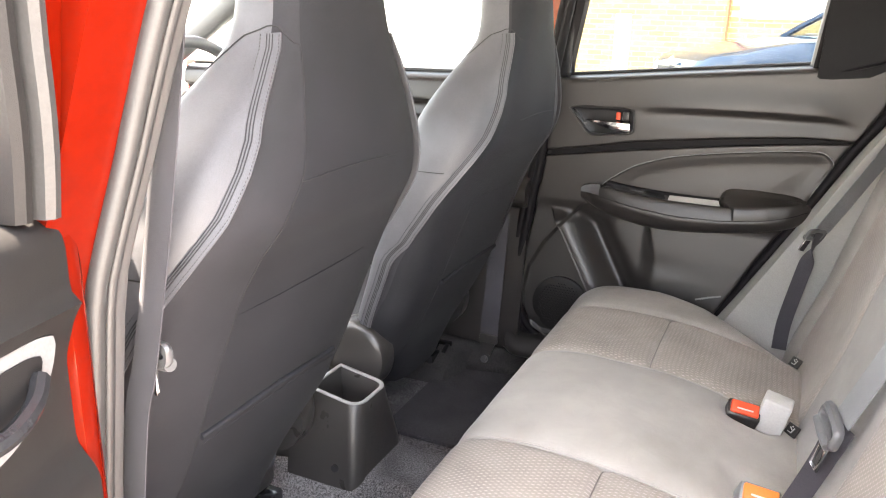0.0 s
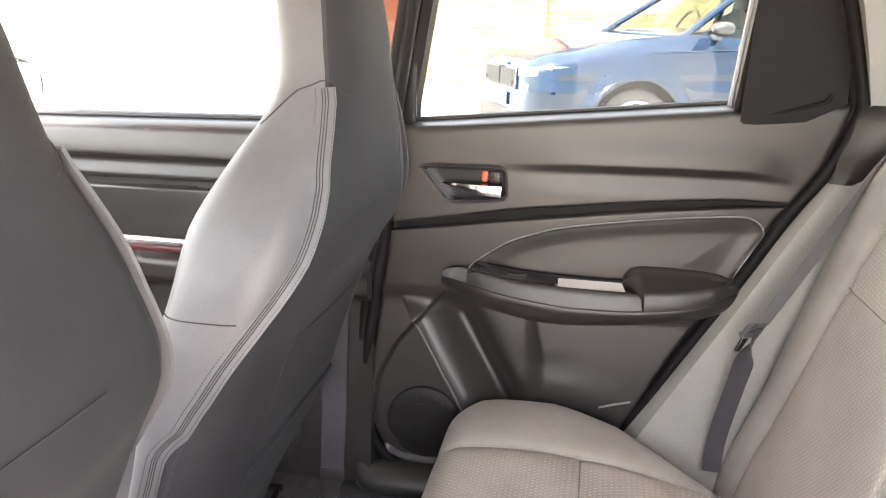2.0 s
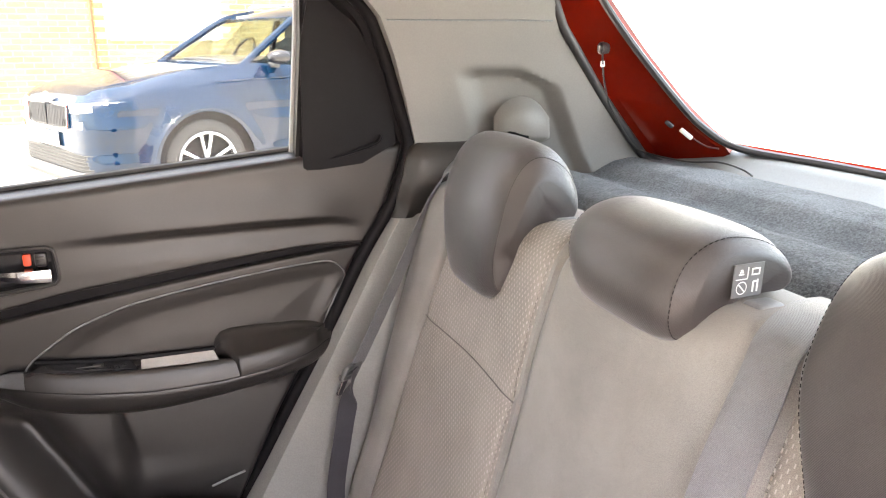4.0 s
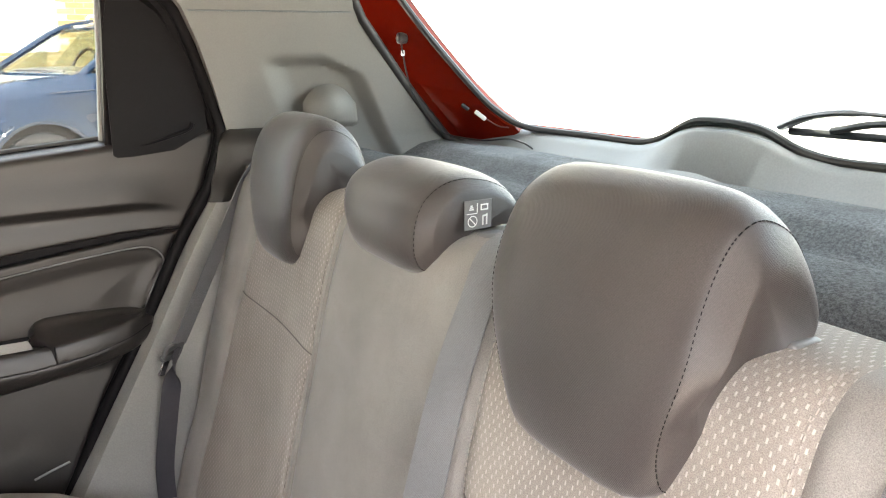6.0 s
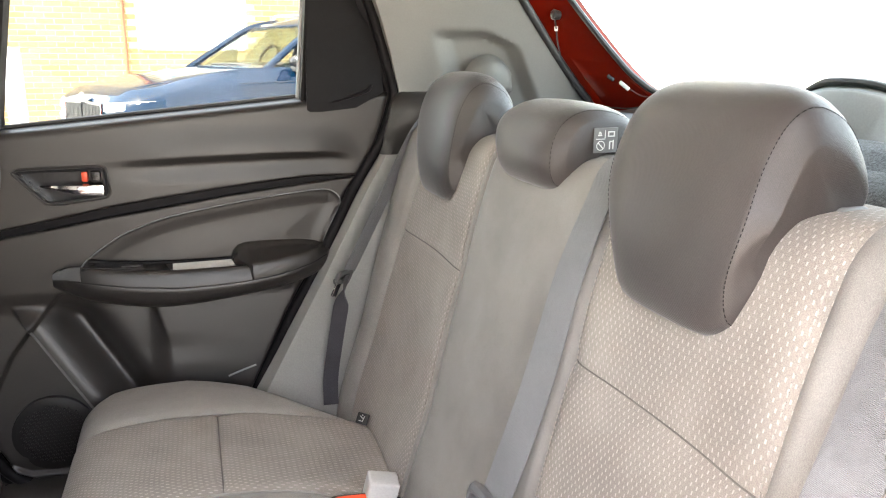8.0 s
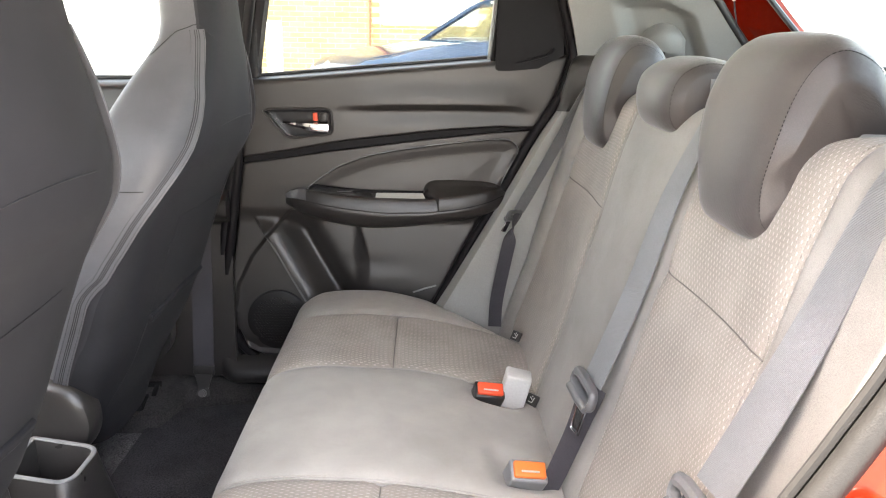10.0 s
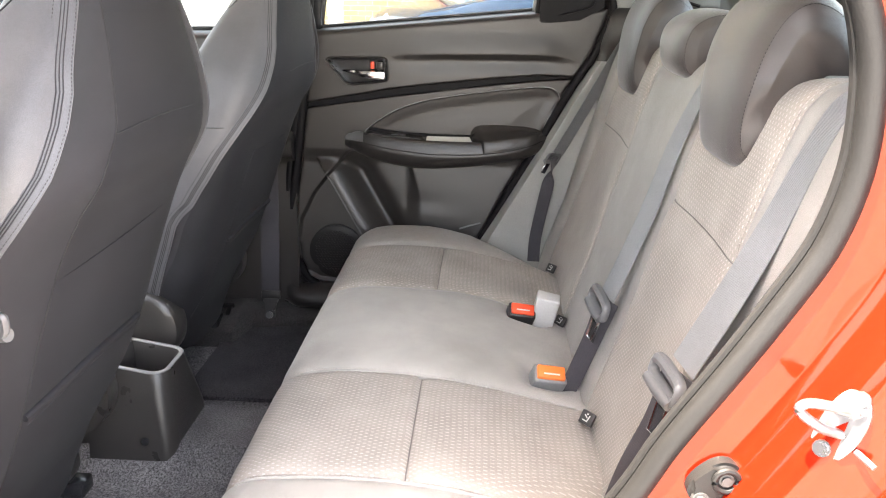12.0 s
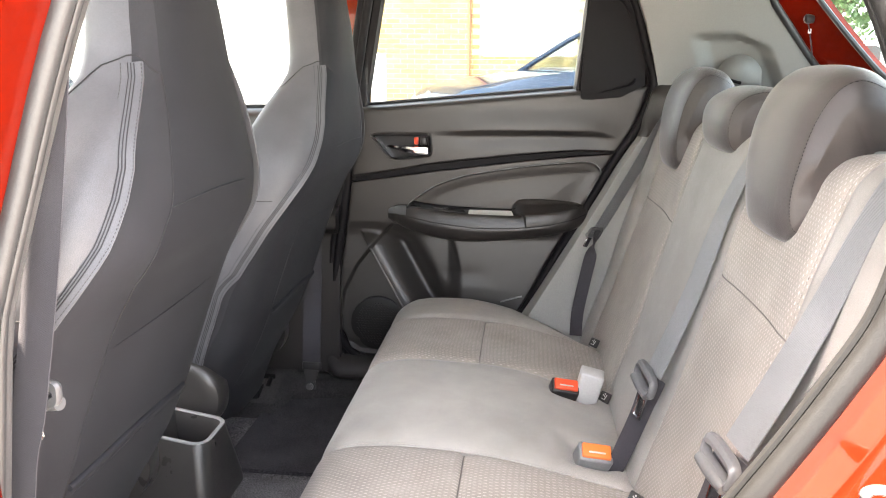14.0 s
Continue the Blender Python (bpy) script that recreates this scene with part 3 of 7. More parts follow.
arm = part("armrest", loft([arm_ring(x) for x in np.concatenate([np.linspace(-0.112, -0.06, 14), np.linspace(-0.052, 0.432, 60)])]), "plasticsoft", door, "black plastic armrest", sharp=50)
# thin lighter skin over the armrest tip: its highlight as colour
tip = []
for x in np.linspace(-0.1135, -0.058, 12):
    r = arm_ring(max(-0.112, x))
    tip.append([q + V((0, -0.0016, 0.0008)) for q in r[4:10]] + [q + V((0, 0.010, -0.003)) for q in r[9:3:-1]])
part("end_cap", loft(tip), "hook", arm, "lighter grey skin on the armrest tip, a painted highlight")
# window switch, bright recess and pull cup
part("switch_panel", prism([(-0.055, 0.0), (0.108, 0.0), (0.098, 0.022), (-0.03, 0.022)], lambda u, v, w: V((u, 0.674 + v, smooth_line(AR_RIM, u) - 0.006 + w + 0.35 * v)), 0.006, 0.002), "gloss", arm)
part("window_switch", rbox((0.042, 0.012, 0.006), (0.035, 0.686, 0.839), 0.002, rot(18, 0, 0)), "plastic", arm)
part("switch_edge", tube([(0.017, 0.680, 0.8435), (0.052, 0.680, 0.8425)], 0.0009, 6), "hook", arm)
part("pull_recess", prism([(0.112, 0.0), (0.236, 0.0), (0.228, 0.024), (0.112, 0.024)], lambda u, v, w: V((u, 0.672 + v, 0.8225 + w + 0.45 * v)), 0.006, 0.002), "palebox", arm, "pale grey pull recess")
CUP_T = [(0.226, 0.846), (0.232, 0.862), (0.242, 0.873), (0.258, 0.878), (0.31, 0.879), (0.37, 0.876), (0.405, 0.871), (0.428, 0.862)]
cup = []
for x in np.linspace(0.228, 0.430, 44):
    k = smooth01((x - 0.232) / 0.034) * (1 - smooth01((x - 0.400) / 0.034))
    zt, yb = lerp(CUP_T, x) - 0.011, 0.714
    out, zr, zm = smooth_line(AR_OUT, x), smooth_line(AR_RIM, x), smooth_line(AR_MID, x)
    reach = 0.012 + (out * 0.93 - 0.010) * k
    zc, low = zr + 0.006 - 0.004 * k, zr - 0.006 + (zm - zr + 0.008) * smooth01((x - 0.262) / 0.004)
    foot = reach if x < 0.262 else max(reach, out * 1.0 + 0.004)
    prof = [(0.0, zt + 0.003), (0.006, zt + 0.002), (0.011, zt - 0.002), (0.015, zt - 0.008), (0.018 + 0.10 * reach, zt * 0.6 + zc * 0.4), (0.55 * reach + 0.006, zt * 0.25 + zc * 0.75), (0.88 * reach + 0.002, zc + 0.003), (reach + 0.0005, zc - 0.001), (reach + 0.002, zc - 0.006), (foot, (zc + low) / 2 - 0.003), (foot, low), (0.0, low)]
    cup.append([V((x, yb - q, z)) for q, z in prof])
part("pull_cup", loft(cup), "plasticsoft", arm, "soft moulded pull grip", sharp=70)
part("shelf_edge", tube([(x, 0.7035, smooth_line(AR_RIM, x) + 0.007) for x in np.linspace(-0.045, 0.232, 30)], 0.0048, 8), "blacktrim", arm)
part("grip_joint", tube([V((0.266, 0.712 - smooth_line(AR_OUT, 0.266) * q - 0.0006, z)) for q, z in ((0.90, 0.8325), (0.97, 0.828), (1.01, 0.818), (1.012, 0.802))] + [V((x, 0.712 - smooth_line(AR_OUT, x) * 1.01 - 0.0006, smooth_line(AR_MID, x) + 0.001)) for x in np.linspace(0.275, 0.425, 14)], 0.0011, 6), "blacktrim", arm)

# inner handle
hout = [(-0.158, 1.034), (-0.145, 1.040), (-0.005, 1.042), (0.006, 1.036), (0.010, 0.990), (0.002, 0.980), (-0.088, 0.970), (-0.106, 0.974)]
hin = [(-0.149, 1.0325), (-0.008, 1.034), (0.000, 1.030), (0.002, 0.991), (-0.004, 0.984), (-0.088, 0.975), (-0.101, 0.978)]


def ring_frame(outer, inner, y0, y1, yin):
    """A bezel between two outlines in the door's plane: outer wall, front lip, inner wall and floor."""
    bm = bmesh.new()
    n = 56

    def sample(poly):
        pts = [V((x, 0, z)) for x, z in poly]
        ln = [0.0]
        for a, b in zip(pts, pts[1:] + pts[:1]):
            ln.append(ln[-1] + (b - a).length)
        out = []
        for k in range(n):
            s = ln[-1] * k / n
            i = max(j for j in range(len(pts)) if ln[j] <= s + 1e-9)
            t = (s - ln[i]) / max(1e-9, ln[i + 1] - ln[i])
            out.append(pts[i].lerp(pts[(i + 1) % len(pts)], t))
        return out
    a = sample(outer)
    cen = sum(a, V()) / n
    b = [V((cen.x + (p.x - cen.x), 0, p.z)) for p in a]
    inn = sample(inner)
    inn = [min(inn, key=lambda q: (q - p).length) for p in b]
    rings = [[V((p.x, y0, p.z)) for p in b], [V((p.x, y1, p.z)) for p in b], [V((p.x * 0.7 + q.x * 0.3, y1 - 0.002, p.z * 0.7 + q.z * 0.3)) for p, q in zip(b, inn)],
             [V((q.x, y1 + 0.001, q.z)) for q in inn], [V((q.x, yin, q.z)) for q in inn]]
    return loft(rings, False, False, bm)


handle = part("inner_handle", ring_frame(hout, hin, 0.712, 0.697, 0.726), "gloss", door, "black handle surround")
part("rim", tube([V((q.x, 0.6955, q.z)) for q in sum([[V((a[0], 0, a[1])).lerp(V((b[0], 0, b[1])), t) for t in (0.12, 0.5, 0.88)] for a, b in zip(hout, hout[1:] + hout[:1])], [])], 0.0026, 8, True, up=(0, 1, 0)), "plasticsoft", handle, "thin satin rim")
part("recess", prism(hin, lambda u, v, w: V((u, 0.727 - w, v)), 0.004, 0), "gloss", handle)
lev = []
for k in range(17):
    u = k / 16
    x = -0.112 + 0.110 * u
    h = lerp([(0, 0.0015), (0.3, 0.006), (0.6, 0.010), (1, 0.0115)], u)
    zc = 1.0085 - 0.001 * u - h
    yy = 0.700 - 0.006 * math.sin(u * 2.6)
    lev.append([V((x, yy + 0.010, zc + h)), V((x, yy, zc + h * 0.8)), V((x, yy - 0.003, zc)), V((x, yy, zc - h)), V((x, yy + 0.010, zc - h))])
part("lever", loft(lev), "chrome", handle, "chrome pull lever")
part("lock_tab", rbox((0.012, 0.008, 0.020), (-0.034, 0.708, 1.021), 0.003), "button", handle, "red lock tab")
part("lock_knob", rbox((0.018, 0.012, 0.022), (-0.014, 0.705, 1.021), 0.004), "plastic", handle)
for dz in (-0.005, 0.0, 0.005):
    part("ridge", rbox((0.010, 0.003, 0.0016), (-0.014, 0.698, 1.021 + dz), 0.0006), "plasticsoft", handle)

# loudspeaker
SPC = V((-0.142, lower_y(-0.190, 0.50) - 0.002, 0.500))
spk = part("speaker_grille", loft([[SPC + V((math.cos(a) * r, dy, math.sin(a) * r)) for a in np.linspace(0, math.tau, 40, endpoint=False)]
                                   for r, dy in ((0.080, 0.012), (0.079, 0.000), (0.075, -0.002), (0.05, -0.004), (0.004, -0.005))]), "grillecloth", door, "round black loudspeaker grille")
sbm = bmesh.new()
for i in range(-8, 9):
    for j in range(-8, 9):
        x, z = (i + 0.5 * (j % 2)) * 0.0085, j * 0.0075
        if math.hypot(x, z) < 0.062:
            c = SPC + V((x, -0.0045, z))
            loft([[c + V((math.cos(a) * r, dy, math.sin(a) * r)) for a in np.linspace(0, math.tau, 6, endpoint=False)] for r, dy in ((0.0030, 0.002), (0.0024, -0.0016))], True, False, sbm)
tagged(part("grille_dots", sbm, "grillecloth", spk), kind="stuff")

ridge_x = lambda z: -0.163 + (0.721 - z) * 0.573 + 0.10 * max(0.0, 0.70 - z) * max(0.0, 0.62 - z)
# paler bead along the fold's crest, a highlight painted by lighter colour
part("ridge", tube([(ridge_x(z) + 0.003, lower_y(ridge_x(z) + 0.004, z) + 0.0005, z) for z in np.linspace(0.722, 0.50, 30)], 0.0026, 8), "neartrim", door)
part("pocket_edge", tube([(0.205, lower_y(0.205, 0.580) - 0.001, 0.580), (0.235, lower_y(0.235, 0.590) - 0.001, 0.590), (0.264, lower_y(0.264, 0.598) - 0.001, 0.598)], 0.0022, 8), "buckle", door)
# frame, glass and black corner piece of the far window
part("window_frame", prism([(-0.205, 1.095), (-0.172, 1.098), (-0.163, 1.42), (-0.190, 1.42)], lambda u, v, w: V((u, 0.775 - w, v)), 0.050, 0.004), "gloss", door, "black window frame")
part("weather_strip", tube(curve([(-0.18, 0.752, sill(-0.18) + 0.002), (0.1, 0.752, sill(0.1) + 0.002), (0.40, 0.752, sill(0.40) + 0.002)], 12), 0.006, 8), "rubber", door)
part("glass", prism([(-0.18, 1.09), (0.40, 1.12), (0.42, 1.43), (-0.17, 1.43)], lambda u, v, w: V((u, 0.762 - w, v)), 0.0035, 0), "sideglass", door, shadow=False)
part("outer_strip", loft([[V((x, 0.744, sill(x) - 0.004)), V((x, 0.748, sill(x) + 0.004)), V((x, 0.80, sill(x) + 0.002)), V((x, 0.815, sill(x) - 0.008)), V((x, 0.80, sill(x) - 0.012))] for x in np.linspace(-0.20, 0.42, 14)]), "blacktrim", door, "black strip under the pane")
TRI = [(0.385, 1.135), (0.402, 1.34), (0.408, 1.43), (0.490, 1.43), (0.512, 1.375), (0.535, 1.315), (0.556, 1.255), (0.570, 1.20), (0.572, 1.166), (0.50, 1.143), (0.43, 1.124), (0.40, 1.124)]
tri = part("corner_panel", prism(TRI, lambda u, v, w: V((u, 0.775 - w, v)), 0.076, 0.012, 3), "blacktrim", door, "black plastic corner panel behind the window")
part("corner_rib", tube(curve([(0.43, 0.703, 1.150), (0.49, 0.699, 1.166), (0.525, 0.694, 1.178), (0.533, 0.693, 1.19)], 16), 0.0035, 8), "blacktrim", tri)
part("edge_strip", tube([(0.384, 0.742, 1.135), (0.402, 0.742, 1.34), (0.409, 0.742, 1.43)], 0.006, 8), "buckle", tri)

# black seal round the far door opening
SEAL = [(0.46, 0.655, 1.435), (0.512, 0.672, 1.385), (0.538, 0.682, 1.325), (0.562, 0.690, 1.25), (0.582, 0.695, 1.175), (0.572, 0.698, 1.125), (0.550, 0.699, 1.068), (0.488, 0.700, 0.968),
        (0.400, 0.701, 0.796), (0.344, 0.701, 0.70), (0.288, 0.702, 0.592), (0.21, 0.702, 0.45), (0.15, 0.702, 0.385)]
tagged(part("door_gap", tube([(x - 0.002, y + 0.036, z) for x, y, z in curve(SEAL, 60)], 0.024, 8, up=(0, 1, 0)), "blacktrim"), "dark gap behind the door seal", "door seal", kind="structure")
tagged(part("door_seal", tube(curve(SEAL, 80), 0.0115, 10, up=(0, 1, 0)), "blacktrim"), "black rubber seal round the rear door opening", "door seal", kind="structure")
SEALF = [(-0.15, 0.705, 1.44), (-0.205, 0.712, 1.12), (-0.226, 0.705, 0.90), (-0.245, 0.702, 0.774), (-0.268, 0.700, 0.60), (-0.265, 0.699, 0.50), (-0.238, 0.699, 0.43), (-0.18, 0.699, 0.385), (-0.08, 0.699, 0.365), (0.1, 0.70, 0.36)]
tagged(part("door_seal", tube(curve(SEALF, 80), 0.012, 10, up=(0, 1, 0)), "blacktrim"), "black rubber seal along the middle pillar and sill", "door seal", kind="structure")
tagged(part("door_seal", tube([(x - 0.016, y + 0.006, z) for x, y, z in curve(SEALF, 80)], 0.0135, 10, up=(0, 1, 0)), "blacktrim"), "black rubber lip along the middle pillar", "door seal", kind="structure")
tagged(part("door_gap", tube([(x + 0.012, y + 0.040, z) for x, y, z in curve(SEALF, 60)], 0.024, 8, up=(0, 1, 0)), "blacktrim"), "dark gap behind the door seal", "door seal", kind="structure")
# far middle pillar: red outside, black trim inside
tagged(part("pillar_far", prism([(-0.285, 1.06), (-0.207, 1.06), (-0.180, 1.45), (-0.255, 1.45)], lambda u, v, w: V((u, 0.80 - w, v)), 0.085, 0.006), "red"), "red painted door frame of the middle pillar", "pillar", kind="structure")
tagged(part("pillar_trim", loft([[V((xl, 0.80, z)), V((xl, y, z)), V((xl + 0.02, y - 0.02, z)), V((xr - 0.03, y - 0.02, z)), V((xr, y + 0.01, z)), V((xr, 0.80, z))] for z, xl, xr, y in
                                ((0.28, -0.60, -0.27, 0.722), (0.50, -0.52, -0.275, 0.724), (0.70, -0.46, -0.262, 0.726), (0.90, -0.42, -0.237, 0.728), (1.055, -0.38, -0.222, 0.735))]), "plastic"), "black plastic trim of the middle pillar", "pillar", kind="structure")
sill_rings = []
for x in np.linspace(-0.345, 0.45, 44):
    up = 1 - smooth01((x + 0.315) / 0.065)
    sill_rings.append([V((x, 0.80, 0.335))] + [V((x, y + 0.040 * up, z + (z - 0.335) * 1.1 * up)) for y, z in ((0.672, 0.338), (0.652, 0.343), (0.643, 0.352), (0.641, 0.364), (0.646, 0.378), (0.658, 0.392), (0.678, 0.402), (0.71, 0.408))] + [V((x, 0.80, 0.41))])
tagged(part("sill_trim", loft(sill_rings), "plastic"), "glossy black plastic trim along the sill", "trim", kind="structure")


# ---- far rear corner: pillar trim, tailgate, shelf ----
def cp_y(x, z):
    y = 0.690 - 0.10 * (x - 0.55) - 0.30 * max(0.0, z - 1.15) ** 1.15
    # shallow hollow round the belt guide
    left = 0.640 + 0.42 * max(0.0, 1.30 - z)
    right = 0.800 + 0.52 * (1.30 - z) - 0.05 * smooth01((z - 1.26) / 0.04)
    inx = smooth01((x - left) / 0.060) * (1 - smooth01((x - right) / 0.030))
    inz = 1 - smooth01((z - 1.282) / 0.022)
    return y + 0.026 * inx * inz


CP_L = [(1.10, 0.562), (1.175, 0.590), (1.25, 0.570), (1.325, 0.546), (1.385, 0.520), (1.44, 0.47)]
CP_R = [(1.10, 1.055), (1.12, 1.038), (1.25, 0.925), (1.37, 0.826), (1.44, 0.795)]


def cp_point(mirror):
    def f(u, v):
        z = 1.07 + 0.40 * v
        if mirror:
            z = 1.13 + 0.30 * v
        xl = lerp(CP_L, z) + (0.06 if mirror else 0.0)
        x = xl + (lerp(CP_R, z) - xl) * u
        y = cp_y(x, z)
        return V((x, 2 * CY - y if mirror else y, z))
    return f


def upper_line(mirror):
    pts = [V((x, cp_y(x, 1.378) - 0.0015, 1.378)) for x in np.linspace(0.53, 0.81, 12)]
    return [V((p.x, 2 * CY - p.y if mirror else p.y, p.z)) for p in pts]


for mirror in (False, True):
    sgn = 1 if mirror else -1
    cp = thing("pillar_rear", (0.75, 0.66 if not mirror else 2 * CY - 0.66, 1.12), "pale grey plastic trim of the rear pillar", "pillar", kind="structure")
    part("trim_panel", grid(90, 60, cp_point(mirror), back=lambda p, u, v, s=sgn: V((p.x, p.y - s * (0.008 if s > 0 else 0.03), p.z))), "pillar", cp)
    part("joint_line", tube(upper_line(mirror), 0.0016, 6), "lowertrim", cp)
    yy = 0.648 if not mirror else 2 * CY - 0.648
    hood = []
    for t in np.linspace(0, 1, 12):
        w, rise, out_ = math.sin(math.pi * min(0.985, 0.14 + 0.86 * t)) ** 0.55, 1.186 + 0.062 * math.sin(math.pi * (0.05 + 0.88 * t)) ** 0.42, 0.030 * math.sin(math.pi * (0.05 + 0.9 * t)) ** 0.6
        x = 0.728 + 0.100 * t
        hood.append([V((x, yy - sgn * 0.012, 1.170)), V((x + 0.002, yy + sgn * out_ * 0.6, 1.178)), V((x, yy + sgn * out_, 1.186)), V((x, yy + sgn * out_ * (0.55 + 0.45 * w), 0.4 * 1.186 + 0.6 * rise)), V((x, yy + sgn * out_ * 0.55, 0.15 * 1.186 + 0.85 * rise)), V((x, yy - sgn * 0.012, rise + 0.004))])
    part("belt_guide", loft(hood), "pillar", cp, "rounded pale grey belt guide", sharp=75)
    part("guide_slot", tube([(0.738, yy + sgn * 0.012, 1.196), (0.752, yy + sgn * 0.024, 1.190), (0.775, yy + sgn * 0.030, 1.183)], 0.004, 8), "blacktrim", cp)

# tailgate with painted frame, dark lower trim, glass, wiper
TGX = lambda z: 0.905 + (1.40 - z) * 0.80


def tg_side(mirror):
    """The painted face beside the glass."""
    inner = [(1.44, 0.605), (1.396, 0.600), (1.33, 0.590), (1.25, 0.565), (1.20, 0.535), (1.166, 0.490)]
    rings = []
    for k in range(25):
        z = 1.44 - 0.31 * k / 24
        xo = lerp(CP_R, max(1.10, min(1.44, z))) + 0.012
        yo = 0.665
        yi = lerp(sorted(inner), z)
        xi = TGX(z)
        rings.append([V((xo, yo, z)), V((xo + 0.03, yo - 0.012, z + 0.002)), V((xi - 0.01, yi + 0.01, z)), V((xi, yi, z)), V((xi + 0.03, yi + 0.01, z)), V((xo + 0.07, yo + 0.03, z))])
    if mirror:
        rings = [[V((p.x, 2 * CY - p.y, p.z)) for p in r] for r in rings]
    return loft(rings)


tail = thing("tailgate", (1.1, CY, 1.1), "closed red tailgate with slanted rear window", "tailgate", kind="structure")
for mirror in (False, True):
    part("side_frame", tg_side(mirror), "red", tail, "red painted frame beside the rear window")
# dark moulded trim below the glass, with the hump over the wiper motor
TOP = [(-0.66, 1.150), (-0.56, 1.150), (-0.42, 1.155), (-0.24, 1.166), (-0.155, 1.166), (-0.10, 1.176), (-0.055, 1.196), (-0.01, 1.204), (0.05, 1.204), (0.085, 1.194), (0.13, 1.172), (0.18, 1.160), (0.30, 1.160), (0.50, 1.162), (0.64, 1.160)]
LOW = [(-0.56, 1.10), (-0.24, 1.112), (-0.05, 1.120), (0.03, 1.132), (0.12, 1.130), (0.2, 1.118), (0.40, 1.112), (0.64, 1.11)]
tr = []
for y in np.linspace(-0.655, 0.725, 76):
    zt, zb = lerp(TOP, y), lerp(LOW, y)
    hump = max(0.0, zt - 1.165)
    xt = 1.105 - hump * 0.2
    tr.append([V((xt + 0.05, y, zt - 0.012)), V((xt + 0.010, y, zt)), V((xt, y, zt - 0.002)), V((xt - 0.010, y, zt - 0.012)), V((1.070, y, zb + 0.006)), V((1.060, y, zb)), V((1.075, y, zb - 0.03)), V((1.16, y, zb - 0.03))])
part("lower_trim", loft(tr), "lowertrim", tail, "dark grey moulded trim with a raised hump")
part("glass_seal", tube(curve([(TGX(1.44) + 0.004, 0.598, 1.44), (TGX(1.39), 0.594, 1.39), (TGX(1.33), 0.583, 1.33), (TGX(1.25), 0.556, 1.25), (TGX(1.2), 0.525, 1.2), (1.10, 0.47, 1.168), (1.115, 0.30, 1.164), (1.115, 0.18, 1.164), (1.112, 0.13, 1.176),
                               (1.105, 0.085, 1.197), (1.10, 0.05, 1.207), (1.10, -0.01, 1.207), (1.105, -0.055, 1.199), (1.11, -0.10, 1.179), (1.115, -0.155, 1.169), (1.115, -0.24, 1.169), (1.115, -0.38, 1.162), (1.10, -0.42, 1.17), (TGX(1.25), -0.486, 1.25), (TGX(1.33), -0.513, 1.33), (TGX(1.44), -0.535, 1.44)], 120), 0.0065, 8), "rubber", tail)
part("rear_glass", prism([(-0.56, 1.15), (0.63, 1.15), (0.63, 1.46), (-0.56, 1.46)], lambda u, v, w: V((TGX(v) + 0.022 + w, u, v)), 0.004, 0), "tint", tail, "lightly tinted rear window", shadow=False)
part("outer_skin", grid(10, 40, lambda u, v: V((1.16 + 0.04 * u, -0.62 + 1.31 * v, 1.165 - 0.75 * u)), back=lambda p, u, v: V((p.x + 0.02, p.y, p.z - 0.01))), "red", tail)
wiper = part("wiper", tube(curve([(1.128, -0.060, 1.205), (1.112, -0.11, 1.222), (1.106, -0.17, 1.230), (1.110, -0.26, 1.226)], 24), [0.009] * 8 + [0.008] * 9 + [0.005] * 8, 8, flat=0.6), "hook", tail, "dark grey rear wiper")
part("wiper_blade", tube([(1.132, -0.070, 1.200), (1.132, -0.24, 1.201), (1.134, -0.42, 1.198)], 0.0055, 6), "rubber", wiper)
part("wiper_bridge", tube(curve([(1.128, -0.13, 1.205), (1.118, -0.21, 1.219), (1.126, -0.31, 1.206)], 12), 0.005, 6), "blackplastic", wiper)
part("pivot_cap", disc((1.20, 0.035, 1.158), (0.75, 0, 0.65), 0.018, 0.018, 20, 0.004), "blackplastic", wiper)
# rubber seal between pillar trim and tailgate
for mirror in (False, True):
    pts = [V((lerp(CP_R, z) + 0.004, 0.640 - 0.03 * smooth01((z - 1.2) / 0.2), z)) for z in np.linspace(1.435, 1.135, 14)] + [V((1.062, 0.60, 1.118)), V((1.068, 0.50, 1.112))]
    if mirror:
        pts = [V((p.x, 2 * CY - p.y, p.z)) for p in pts]
    tagged(part("tailgate_seal", tube(pts, 0.009, 10), "rubber"), "black rubber seal round the tailgate opening", "door seal", kind="structure")

# parcel shelf of fuzzy grey felt, with its ridge
def shelf_z(x):
    return lerp([(0.70, 1.085), (0.745, 1.098), (0.775, 1.118), (0.80, 1.125), (0.845, 1.126), (0.865, 1.122), (0.90, 1.104), (0.93, 1.108), (0.97, 1.130), (1.0, 1.134), (1.075, 1.130)], x)


shelf = thing("parcel_shelf", (0.9, CY, 1.08), "fuzzy grey felt parcel shelf behind the seats", "parcel shelf")
for name, x0, x1, n in (("front_panel", 0.70, 0.898, 32), ("rear_panel", 0.902, 1.075, 28)):
    part(name, grid(n, 40, lambda u, v, a=x0, b=x1: V((a + (b - a) * u, CY - 0.64 + 1.28 * v, shelf_z(a + (b - a) * u) + 0.002 * noise.noise(V(((a + (b - a) * u) * 24, v * 25, 0))))),
                    back=lambda p, u, v: V((p.x, p.y, p.z - 0.018))), "shelf", shelf, "grey felt covered panel")
cord = thing("shelf_cord", (0.86, 0.60, 1.33), "black cord with a peg and a white clip", "cord")
